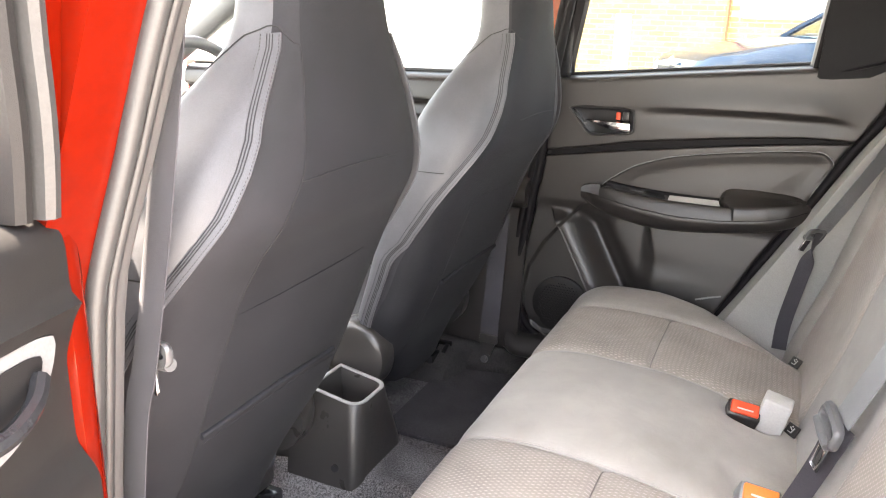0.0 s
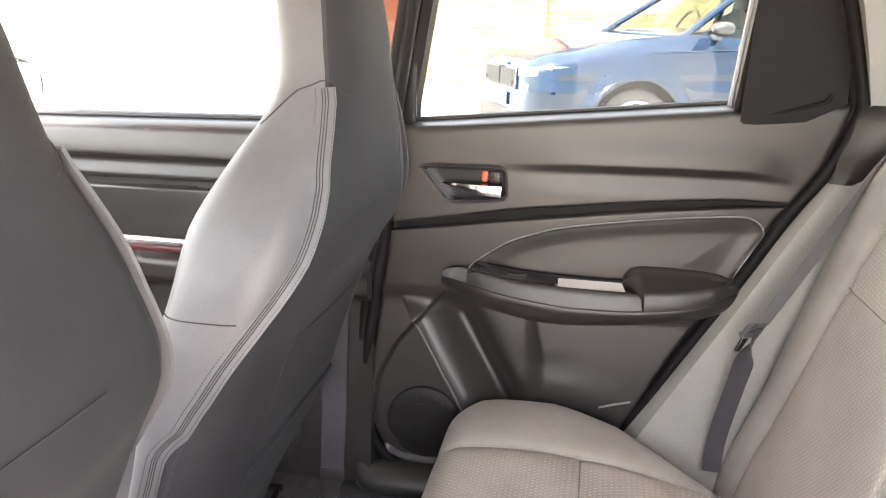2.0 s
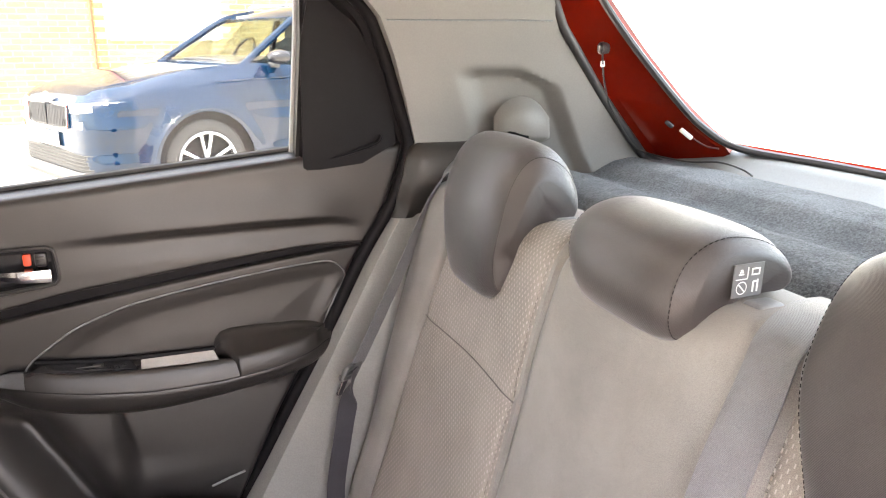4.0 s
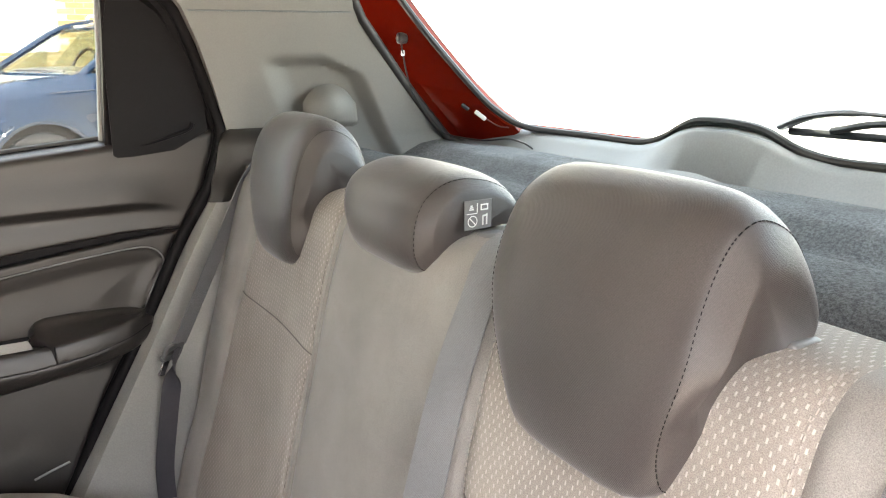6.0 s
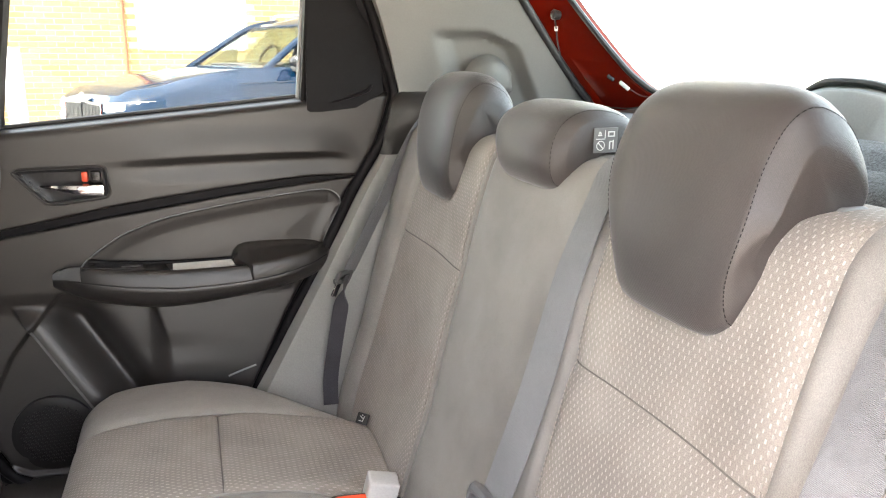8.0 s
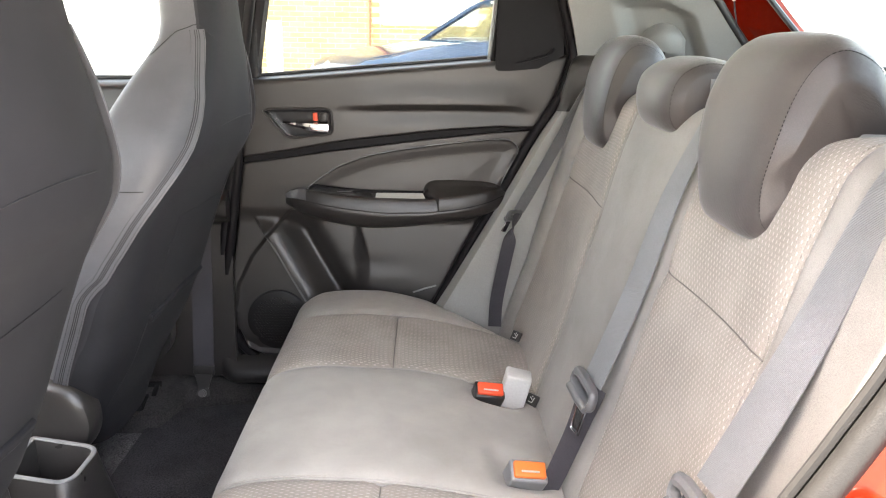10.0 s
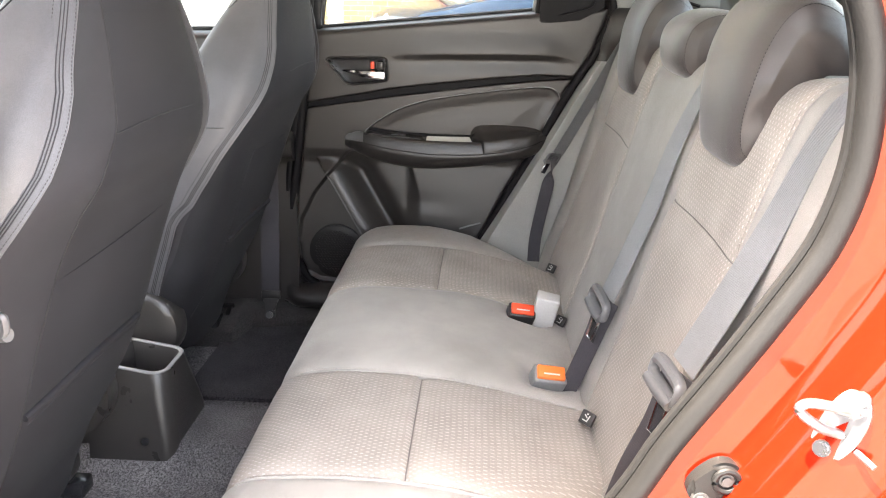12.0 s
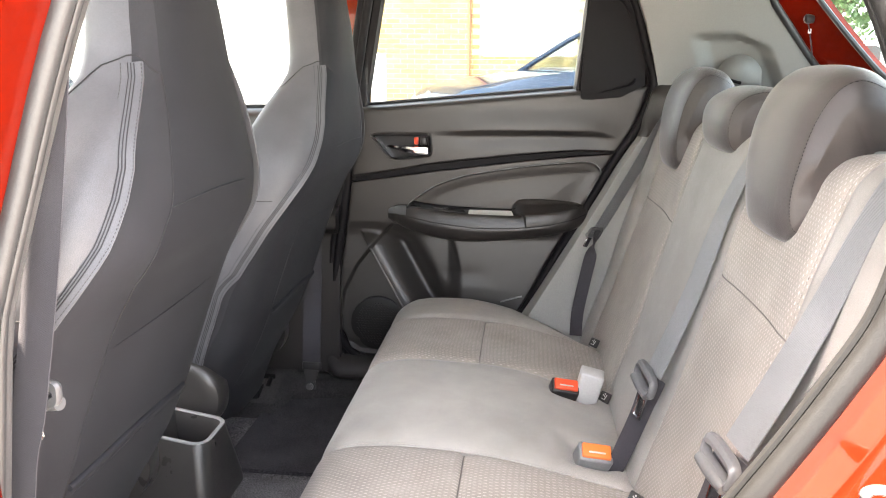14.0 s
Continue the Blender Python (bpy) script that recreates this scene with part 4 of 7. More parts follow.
part("peg", loft([[V((0.918 - dx, 0.624 - dy + r * math.cos(a), 1.333 + r * math.sin(a))) for a in np.linspace(0, math.tau, 16, endpoint=False)] for dx, dy, r in ((-0.01, 0, 0.009), (0.005, 0.008, 0.011), (0.012, 0.012, 0.010), (0.016, 0.014, 0.005))]), "plastic", cord)
part("clip", rbox((0.007, 0.006, 0.011), (0.926, 0.634, 1.306), 0.002), "white", cord, "small white clip")
part("string", tube(curve([(0.912, 0.614, 1.328), (0.925, 0.632, 1.306), (0.936, 0.640, 1.27), (0.942, 0.620, 1.226), (0.992, 0.630, 1.165), (1.020, 0.618, 1.145), (1.034, 0.52, 1.142), (1.045, 0.45, 1.150), (1.03, 0.38, 1.150), (1.04, 0.365, 1.140)], 70), 0.0017, 6), "rubber", cord)
bulbs = thing("wire_plug", (1.06, 0.52, 1.18), "white wire plug with red lead on the tailgate", "plug")
part("plug", rbox((0.026, 0.008, 0.008), (1.040, 0.535, 1.188), 0.002, rot(0, 38, -30)), "palebox", bulbs)
part("lead", tube(curve([(1.05, 0.527, 1.18), (1.065, 0.51, 1.168), (1.075, 0.49, 1.166)], 8), 0.0015, 6), "maroon", bulbs)
part("socket", rbox((0.018, 0.010, 0.008), (1.018, 0.555, 1.204), 0.003, rot(0, 38, -30)), "gloss", bulbs)

# black shoulder piece and grey lower trim beside the bench
def lower_trim(mirror):
    rings = []
    for z, xl, xr, y in ((0.36, 0.14, 0.46, 0.60), (0.50, 0.235, 0.47, 0.645), (0.60, 0.295, 0.50, 0.662), (0.70, 0.352, 0.53, 0.668), (0.80, 0.408, 0.56, 0.672), (0.97, 0.500, 0.62, 0.678), (1.07, 0.560, 0.66, 0.680), (1.12, 0.580, 0.70, 0.682)):
        rings.append([V((xl, 0.73, z)), V((xl, y + 0.02, z)), V((xl + 0.015, y, z)), V((0.5 * (xl + xr), y - 0.004, z)), V((xr, y - 0.012, z)), V((xr + 0.03, 0.73, z))])
    if mirror:
        rings = [[V((p.x, 2 * CY - p.y, p.z)) for p in r] for r in rings]
    return loft(rings)


def shoulder():
    """The black cap over the upper end of the side trim."""
    rings = []
    for z, k in ((1.045, 0.0), (1.06, 0.12), (1.075, 0.35), (1.09, 0.65), (1.105, 0.88), (1.12, 1.0), (1.135, 1.0), (1.150, 0.95), (1.162, 0.8), (1.170, 0.55), (1.176, 0.25)):
        xl = lerp([(0.97, 0.488), (1.07, 0.541), (1.12, 0.562), (1.18, 0.574)], z)
        y = 0.678 - 0.016 * k
        rings.append([V((xl + 0.004 + 0.012 * (1 - k), 0.735, z)), V((xl + 0.004 + 0.012 * (1 - k), y + 0.016, z)), V((xl + 0.014 + 0.01 * (1 - k), y + 0.006, z)), V((xl + 0.030 + 0.01 * (1 - k), y - 0.003, z)), V((xl + 0.06, y - 0.012 * k, z)), V((xl + 0.11, y - 0.030 * k, z)), V((xl + 0.15, y - 0.036 * k, z)), V((xl + 0.18, 0.735, z))])
    return loft(rings)


for mirror in (False,):
    tagged(part("side_trim", lower_trim(mirror), "sidetrim"), "grey plastic side trim between door and bench", "trim", kind="structure")
    tagged(part("shoulder_trim", shoulder(), "plasticsoft"), "black plastic shoulder trim beside the headrest", "trim", kind="structure")

# ---- rear bench: cushion ----
PROF = [(0.02, 0.30), (-0.02, 0.36), (-0.058, 0.45), (-0.076, 0.52), (-0.070, 0.565), (-0.043, 0.590), (0.0, 0.601), (0.06, 0.605), (0.12, 0.604), (0.175, 0.602), (0.24, 0.594), (0.32, 0.577), (0.40, 0.556), (0.44, 0.545), (0.47, 0.53), (0.48, 0.50)]
PC = curve([(x, 0, z) for x, z in PROF], 120)
SEAMS_Y = (-0.480, -0.187, 0.198, 0.484)
YF = [(-0.07, 0.665), (-0.02, 0.70), (0.12, 0.705), (0.24, 0.66), (0.36, 0.57), (0.48, 0.50)]


def cushion(u, v):
    p = PC[round(u * 120)]
    yf = lerp(YF, p.x)
    yn = 2 * CY - yf
    y = yn + (yf - yn) * v
    e = min(y - yn, yf - y)
    r = 0.085
    drop = 0.075 * (1 - math.sqrt(max(0, 1 - (max(0, r - e) / r) ** 2)))
    q = p.copy()
    q.y = y
    top = smooth01((p.z - 0.50) / 0.08)
    q.z -= drop * smooth01((p.z - 0.30) / 0.2)
    q.x += drop * 0.3 * (1 - smooth01((p.x + 0.02) / 0.06))
    g = 0.0
    for s in SEAMS_Y:
        g += 0.0065 * math.exp(-((y - s) / 0.006) ** 2) + 0.004 * math.exp(-((y - s) / 0.022) ** 2)
    if any(a < y < b for a, b in ((-0.480, -0.187), (0.198, 0.484))):
        g += 0.0045 * math.exp(-((p.x - 0.176) / 0.005) ** 2) + 0.003 * math.exp(-((p.x - 0.176) / 0.02) ** 2)
    if SEAMS_Y[1] < y < SEAMS_Y[2]:
        g -= 0.010 * math.sin(math.pi * (y - SEAMS_Y[1]) / (SEAMS_Y[2] - SEAMS_Y[1])) * smooth01((p.x + 0.05) / 0.1)
    for cx, cy in ((0.385, -0.105), (0.37, 0.150)):
        g += 0.022 * math.exp(-((p.x - cx) / 0.045) ** 4 - ((y - cy) / 0.045) ** 4)
    q.z -= g * top
    q.x += g * (1 - top)
    q.z += 0.0022 * noise.noise(V((q.x * 9, q.y * 9, 3)))
    return q


def cushion_y(u, v):
    x = PC[round(u * 120)].x
    yf = lerp(YF, x)
    return 2 * CY - yf + 2 * (yf - CY) * v


def zone(lo, hi):
    return lambda u, v: lo <= cushion_y(u, v) < hi


bench = thing("rear_bench_cushion", (0.2, CY, 0.29), "long grey-brown cloth bench cushion with patterned inserts", "car seat")
part("insert", grid(120, 168, cushion, lambda u, v: zone(-0.480, -0.187)(u, v) and u > 0.22), "insert", bench, "brown cloth with pale woven flecks")
part("insert", grid(120, 168, cushion, lambda u, v: zone(0.198, 0.484)(u, v) and u > 0.22), "insert", bench, "brown cloth with pale woven flecks")
part("middle_panel", grid(120, 168, cushion, zone(-0.187, 0.198)), "cloth", bench, "plain grey-brown cloth")
part("side_bolster", grid(120, 168, cushion, zone(-9, -0.480)), "cloth", bench)
part("side_bolster", grid(120, 168, cushion, zone(0.484, 9)), "cloth", bench)
for lo, hi in ((-0.480, -0.187), (0.198, 0.484)):
    part("front_skirt", grid(120, 168, cushion, lambda u, v, a=lo, b=hi: zone(a, b)(u, v) and u <= 0.22), "cloth", bench)


def on_cushion(x, y, up=0.0):
    u = min(range(30, 121), key=lambda k: abs(PC[k].x - x) - (0.0 if PC[k].z > 0.5 else -1)) / 120
    yf = lerp(YF, PC[round(u * 120)].x)
    q = cushion(u, (y - 2 * CY + yf) / (2 * (yf - CY)))
    return q + V((0, 0, up))


for s, a, b in ((-0.480, -0.045, 0.44), (-0.187, -0.045, 0.10), (0.198, -0.045, 0.10), (0.484, -0.045, 0.10)):
    part("stitching", stitches([on_cushion(x, s + (0.004 if s < 0 else -0.004), 0.0015) for x in np.linspace(a, b, 28)], (0, 0, 0), 0.007, 0.0009), "thread", bench)
for a, b in ((-0.480, -0.187), (0.198, 0.484)):
    part("cross_seam", tube([on_cushion(0.176, y, 0.002) for y in np.linspace(a + 0.004, b - 0.004, 20)], 0.0009, 6), "seamcloth", bench)
for y, xe in ((-0.4835, 0.43), (-0.1865, 0.43), (0.1975, 0.43), (0.4845, 0.40)):
    part("piping", tube([on_cushion(x, y, 0.0022) for x in np.linspace(-0.05, xe, 40)], 0.0028, 8), "cloth", bench)

# ---- rear backrests ----
def back_x(z):
    return 0.455 + 0.255 * (z - 0.54)


BP = [(back_x(0.47) - 0.005, 0.47), (back_x(0.52) - 0.008, 0.52), (back_x(0.60) - 0.006, 0.60), (back_x(0.70), 0.70), (back_x(0.80), 0.80), (back_x(0.90), 0.90), (back_x(1.0), 1.0), (0.594, 1.07), (0.607, 1.10), (0.630, 1.119), (0.66, 1.124), (0.70, 1.121), (0.735, 1.110), (0.745, 1.08), (0.74, 0.90), (0.70, 0.55)]
BC = curve([(x, 0, z) for x, z in BP], 120)
NEAR_Y, FAR_Y = (-0.660, 0.180), (0.185, 0.658)
BSEAMS = (-0.476, -0.176, 0.205, 0.536)


def backrest(lo, hi):
    def f(u, v):
        p = BC[round(u * 120)]
        y = lo + (hi - lo) * v
        q = V((p.x, y, p.z))
        if lo > 0:
            lean = lerp([(0.59, 0.036), (0.69, 0.030), (0.80, 0.020), (0.92, 0.004), (1.02, -0.025), (1.10, -0.040)], p.z)
            q.y += lean * (smooth01((y - 0.215) / 0.321) if y < 0.536 else smooth01((hi - y) / (hi - 0.536)))
        e = min(y - lo, hi - y)
        outer = (y - lo) if lo < -0.3 else (hi - y)
        r, roll = (0.055, 0.055) if lo < -0.3 else (0.040, 0.030)
        front = 1 - smooth01((p.x - 0.60) / 0.06)
        k = 1 - math.sqrt(max(0, 1 - (max(0, r - outer) / r) ** 2))
        q.x += roll * k * front
        q.z -= 0.075 * k * (1 - front) * smooth01((p.z - 0.9) / 0.2)
        inn = max(0, 0.012 - (e if outer > 0.05 else 1)) / 0.012
        q.x += 0.010 * inn * inn * front
        g = 0.0
        for s in BSEAMS:
            g += 0.006 * math.exp(-((y - s) / 0.006) ** 2) + 0.004 * math.exp(-((y - s) / 0.02) ** 2)
        if -0.476 < y < -0.176 or 0.205 < y < 0.536:
            g += 0.0045 * math.exp(-((p.z - 0.917) / 0.005) ** 2) + 0.003 * math.exp(-((p.z - 0.917) / 0.02) ** 2)
            m = (y + 0.326) / 0.15 if y < 0 else (y - 0.37) / 0.165
            g += 0.010 * (1 - m * m) * (1 - smooth01((p.z - 0.95) / 0.2))
        if y < -0.476:
            g += 0.012 * smooth01((-0.476 - y) / 0.04)
        if y > 0.536:
            g -= 0.010 * math.sin(math.pi * min(1, max(0, outer / 0.14))) + 0.004 * smooth01((y - 0.536) / 0.06) * (1 - smooth01((p.z - 0.80) / 0.20))
        q.x += g * front
        q.x += 0.002 * noise.noise(V((q.z * 8, q.y * 8, 7)))
        return q
    return f


def yzone(lo, hi, a, b):
    return lambda u, v: a <= lo + (hi - lo) * v < b


for lo, hi, tag in ((*NEAR_Y, "wide"), (*FAR_Y, "narrow")):
    bk = thing("folding_seatback", (0.6, (lo + hi) / 2, 0.47), f"{tag} grey-brown cloth rear backrest with patterned insert", "car seat", "rear backrests")
    f = backrest(lo, hi)
    nv = 120 if tag == "wide" else 80
    ia, ib = (-0.476, -0.176) if tag == "wide" else (0.205, 0.536)
    part("insert", grid(120, nv, f, lambda u, v, z=yzone(lo, hi, ia, ib): z(u, v) and u < 0.60), "insert", bk, "brown cloth with pale woven flecks")
    part("top_panel", grid(120, nv, f, lambda u, v, z=yzone(lo, hi, ia, ib): z(u, v) and u >= 0.60), "insert", bk, "brown cloth with pale woven flecks")
    # bolsters take the darkened cloth copy, shade painted in
    part("side_bolster", grid(120, nv, f, yzone(lo, hi, -9, ia)), "shadedcloth", bk, "plain grey-brown cloth with the backrest's shade in its colour")
    part("side_bolster", grid(120, nv, f, yzone(lo, hi, ib, 9)), "shadedcloth", bk, "plain grey-brown cloth with the backrest's shade in its colour")
    for y in (ia, ib):
        k = 1 if y == ia else -1
        pts = [f(u, (y + 0.005 * k - lo) / (hi - lo)) + V((-0.001, 0, 0)) for u in np.linspace(0.10, 0.66, 40)]
        part("stitching", stitches(pts, (0, 0, 0), 0.007, 0.0009), "thread", bk)
    u0 = min(range(121), key=lambda k: abs(BC[k].z - 0.917) + (0 if BC[k].x < 0.6 else 1)) / 120
    part("cross_seam", tube([f(u0, (y - lo) / (hi - lo)) + V((-0.001, 0, 0)) for y in np.linspace(ia, ib, 24)], 0.0009, 6), "seamcloth", bk)

tagged(part("boot_partition", rbox((0.012, 1.28, 0.62), (0.756, CY, 0.765), 0.003), "rubber"), "black board behind the rear backrests", "car body", kind="structure")

# ---- rear headrests ----
HP0 = [(0.585, 1.004), (0.575, 1.012), (0.569, 1.035), (0.567, 1.075), (0.570, 1.12), (0.577, 1.16), (0.590, 1.195), (0.612, 1.218), (0.645, 1.227), (0.685, 1.216), (0.712, 1.192), (0.722, 1.165), (0.716, 1.142), (0.700, 1.131), (0.675, 1.128), (0.664, 1.112), (0.650, 1.082), (0.632, 1.048), (0.610, 1.016), (0.596, 1.006)]
HP = [(x if x < 0.60 else 0.60 + (x - 0.60) * 0.72, 1.004 + (z - 1.004) * 0.945) for x, z in HP0]
HM = [(0.598, 1.078), (0.588, 1.086), (0.580, 1.105), (0.579, 1.135), (0.588, 1.160), (0.610, 1.177), (0.64, 1.184), (0.675, 1.178), (0.700, 1.163), (0.712, 1.143), (0.706, 1.130), (0.685, 1.127), (0.655, 1.124), (0.632, 1.105), (0.615, 1.086), (0.607, 1.079)]


def headrest(name_label, prof, yc, hw, with_tag=False):
    hr = thing("headrest", (0.65, yc, prof[0][1]), name_label, "headrest", "rear headrests")
    pc = curve([(x, 0, z) for x, z in prof] + [(*prof[0][:1], 0, prof[0][1])], 72)[:-1]
    cen = V((sum(p.x for p in pc) / 72, 0, sum(p.z for p in pc) / 72))

    def shape(s, start, amount):
        t = (min(abs(s), 1.0) - start) / (1 - start)
        return 1.0 if t <= 0 else 1 - amount * (1 - math.sqrt(max(0.0, 1 - t * t)))

    def ring(s):
        crown = 0.008 * (1 - s * s)
        edge = max(0.0, abs(s) - 0.86) / 0.14
        front_k, rear_k = 1 - 0.17 * edge ** 1.15, shape(s, 0.62, 0.24)
        out = []
        for p in pc:
            f = smooth01((0.685 - p.x) / 0.120)
            q = cen + (p - cen) * (front_k * f + rear_k * (1 - f))
            low = smooth01((cen.z + 0.03 - p.z) / 0.12)
            e = max(0.0, (abs(s) - 0.45) / 0.55)
            topw = smooth01((p.z - cen.z) / 0.08)
            q.y = yc + hw * s * (1 - 0.17 * low)
            q.z += (0.034 * low * smooth01((0.74 - p.x) / 0.10) * e ** 2.3 - 0.020 * topw * e ** 2.6) * (1.0 if hw > 0.11 else 0.45)
            q.x += 0.012 * e ** 2.4 * smooth01((0.63 - p.x) / 0.06)
            q.x -= crown * smooth01((0.62 - p.x) / 0.05)
            q.z += 0.006 * (1 - s * s) * smooth01((p.z - cen.z) / 0.08)
            out.append(q)
        return out
    half = [0.0, 0.2, 0.4, 0.6, 0.72, 0.80, 0.84, 0.86, 0.87, 0.89, 0.915, 0.94, 0.96, 0.978, 0.991, 1.0]
    rings = [ring(s) for s in [-v for v in half[:0:-1]] + half]
    part("cushion", loft(rings), "headcloth", hr, sharp=85)
    for s in (-1, 1):
        rr = [ring(s * (0.868 - 0.008 * smooth01((cen.z - 0.01 - pc[i].z) / 0.10)))[i] for i in range(1, 38)]
        pts = [V((cen.x, q.y, cen.z)) + (q - V((cen.x, q.y, cen.z))) * 1.0015 for q in rr]
        part("seam", stitches(pts, (0, s * 0.0002, 0), 0.0045, 0.00048), "blacktrim", hr)
    for dy in (-0.07, 0.07) if hw > 0.1 else (-0.055, 0.055):
        part("post", tube([(0.655, yc + dy, 1.10), (0.650, yc + dy, 1.15)], 0.006, 10), "chrome", hr)
        part("guide", rbox((0.030, 0.024, 0.012), (0.660, yc + math.copysign(0.114, dy), 1.120), 0.005, None, 3), "buckle", hr, "grey plastic post guide")
    if with_tag:
        r = ring(-0.93)
        c = V((0.648, yc - hw * 0.985 - 0.0016, 1.144))
        tm = Matrix.Translation(c) @ rot(0, 0, 3) @ rot(2, 0, 0) @ Matrix.Scale(0.8, 4)
        tag = part("warning_label", rbox((0.042, 0.0014, 0.038), (0, 0, 0), 0.0004, None, 1), "buckle", hr, "small dark grey label with white safety pictures")
        bmx = tag.data
        bmx.transform(tm)
        wb = bmesh.new()
        for sx, sz, cx, cz in ((0.016, 0.0010, -0.010, 0.002), (0.0010, 0.012, -0.002, 0.009), (0.007, 0.0016, -0.011, 0.0075), (0.005, 0.0016, -0.011, 0.0100), (0.003, 0.0016, -0.011, 0.0122),
                               (0.011, 0.0016, 0.009, 0.0060), (0.011, 0.0016, 0.009, 0.0125), (0.0016, 0.008, 0.004, 0.0092), (0.0016, 0.008, 0.014, 0.0092), (0.002, 0.012, 0.007, -0.008), (0.002, 0.014, 0.013, -0.007), (0.006, 0.002, 0.010, -0.002)):
            rbox((sx, 0.0008, sz), (cx, -0.0012, cz), 0, None, 1, wb)
        for k in range(20):
            a, b = k * math.tau / 20, (k + 1) * math.tau / 20
            for r0, r1 in ((0.0062, 0.0076),):
                q = [V((-0.009 + r * math.cos(t), -0.0013, -0.008 + r * math.sin(t))) for r, t in ((r0, a), (r1, a), (r1, b), (r0, b))]
                wb.faces.new([wb.verts.new(c) for c in q])
        rbox((0.013, 0.0008, 0.0014), (-0.009, -0.0012, -0.008), 0, rot(0, 45, 0), 1, wb)
        for v in wb.verts:
            v.co = tm @ v.co
        part("print", wb, "white", tag, "white safety pictures")
    return hr


headrest("tall charcoal cloth outer headrest with stitched seams", HP, -0.310, 0.120)
headrest("low charcoal cloth middle headrest with warning label", HM, 0.035, 0.105, True)
headrest("tall charcoal cloth outer headrest with stitched seams", HP, 0.390, 0.120)


# ---- belts and buckles ----
def tongue_set(parent, c, direction, out, side, scale=1.0, metal="gloss", body="hook"):
    """A grey moulded slide and its black framed metal tongue on a belt."""
    d, s = V(direction).normalized(), V(side).normalized()
    o = V(out).normalized()
    s = (s - d * s.dot(d)).normalized()
    o = d.cross(s) * (1 if d.cross(s).dot(o) > 0 else -1)
    m = Matrix.Translation(c) @ Matrix((s, d, o)).transposed().to_4x4()
    m = m @ Matrix.Scale(scale, 4)

    def ringpt(a, kx, ky, w):
        cx, cy = math.cos(a), math.sin(a)
        return m @ V((kx * math.copysign(abs(cx) ** 0.5, cx), ky * math.copysign(abs(cy) ** 0.6, cy) + 0.22 * kx * math.copysign(abs(cx) ** 0.5, cx), w))
    rings = []
    for a in np.linspace(0, math.tau, 40, endpoint=False):
        rings.append([ringpt(a, 0.0330, 0.0185, -0.001), ringpt(a, 0.0345, 0.0200, 0.004), ringpt(a, 0.0325, 0.0180, 0.0095), ringpt(a, 0.0295, 0.0125, 0.0120), ringpt(a, 0.0270, 0.0070, 0.0105), ringpt(a, 0.0255, 0.0045, 0.005), ringpt(a, 0.0260, 0.0050, -0.001)])
    ob = part("tongue", loft(rings, False, True), body, parent, "dark grey plastic belt tongue")
    bar = tube([m @ V((x, -0.0145 + 0.22 * x, 0.0085)) for x in (-0.026, 0.0, 0.028)], [0.0065, 0.0085, 0.0075], 12)
    part("bar", bar, body, ob)
    pl = bmesh.new()
    rbox((0.024, 0.040, 0.003), (-0.012, -0.044, 0.004), 0.001, None, 1, pl)
    pl.transform(m)
    part("plate", pl, metal, ob, "black coated plate" if metal == "gloss" else "chromed plate")
    fr = tube([m @ V(q) for q in ((-0.021, -0.026, 0.007), (-0.021, -0.061, 0.007), (-0.003, -0.061, 0.007), (-0.003, -0.026, 0.007))], 0.0014, 6, True)
    part("bright_edge", fr, "chrome", ob)
    return ob


def seat_belt(label, path, sides, low, low_side, tc, td, out, scale=1.0):
    sb = thing("seat_belt", path[-1], label, "seat belt", "rear seat belts")
    line = curve(path, 40)
    turn = [V((0, 1, 0)).lerp(V(sides), smooth01((k - (14 if sides[0] < 0 else 2)) / 22)) for k in range(41)]
    part("shoulder_strap", ribbon(line, turn, 0.047), "belt", sb, "woven grey webbing")
    if low:
        # same belt as the shoulder strap, with shade painted in by the darker webbing
        part("lap_strap", ribbon(curve(low, 30), [V(low_side).lerp(V((-0.9, -0.25, 0.2)), 0.75 * smooth01(k / 12)) for k in range(31)], [0.046 - 0.014 * smooth01(k / 8) for k in range(31)]), "beltdark", sb, "twisted webbing with its shade put into the colour")
    tongue_set(sb, tc, td, out, sides, scale, "gloss" if scale == 1.0 else "chrome")
    return sb


bx = lambda z, off=0.010: back_x(z) - off
seat_belt("grey webbing seat belt with tongue, lying on the backrest middle",
          [(0.690, -0.135, 1.137), (0.650, -0.140, 1.137), (0.615, -0.146, 1.120), (0.596, -0.150, 1.085), (bx(1.0), -0.151, 1.0), (bx(0.87, 0.014), -0.152, 0.87), (bx(0.73, 0.026), -0.152, 0.735)], (-0.30, 0.95, 0),
          [(bx(0.73, 0.024), -0.152, 0.73), (0.460, -0.150, 0.66), (0.436, -0.140, 0.58), (0.42, -0.130, 0.53)], (-0.6, 0.8, 0), (bx(0.725, 0.034), -0.154, 0.725), (0.24, 0, 0.97), (-0.8, -0.6, 0.2))
seat_belt("grey webbing seat belt with grey tongue beside the near door",
          [(0.70, -0.545, 1.128), (0.655, -0.545, 1.128), (0.622, -0.543, 1.110), (0.600, -0.540, 1.06), (bx(0.98, -0.004), -0.541, 0.98), (bx(0.90, 0.010), -0.544, 0.90), (bx(0.81, 0.026), -0.542, 0.812)], (-0.30, 0.95, 0.0),
          [(bx(0.80, 0.026), -0.542, 0.805), (0.480, -0.532, 0.74), (0.456, -0.515, 0.65), (0.434, -0.500, 0.53)], (-0.6, 0.8, 0), (bx(0.795, 0.036), -0.544, 0.795), (0.26, 0.10, 0.96), (-0.8, -0.6, 0.2))
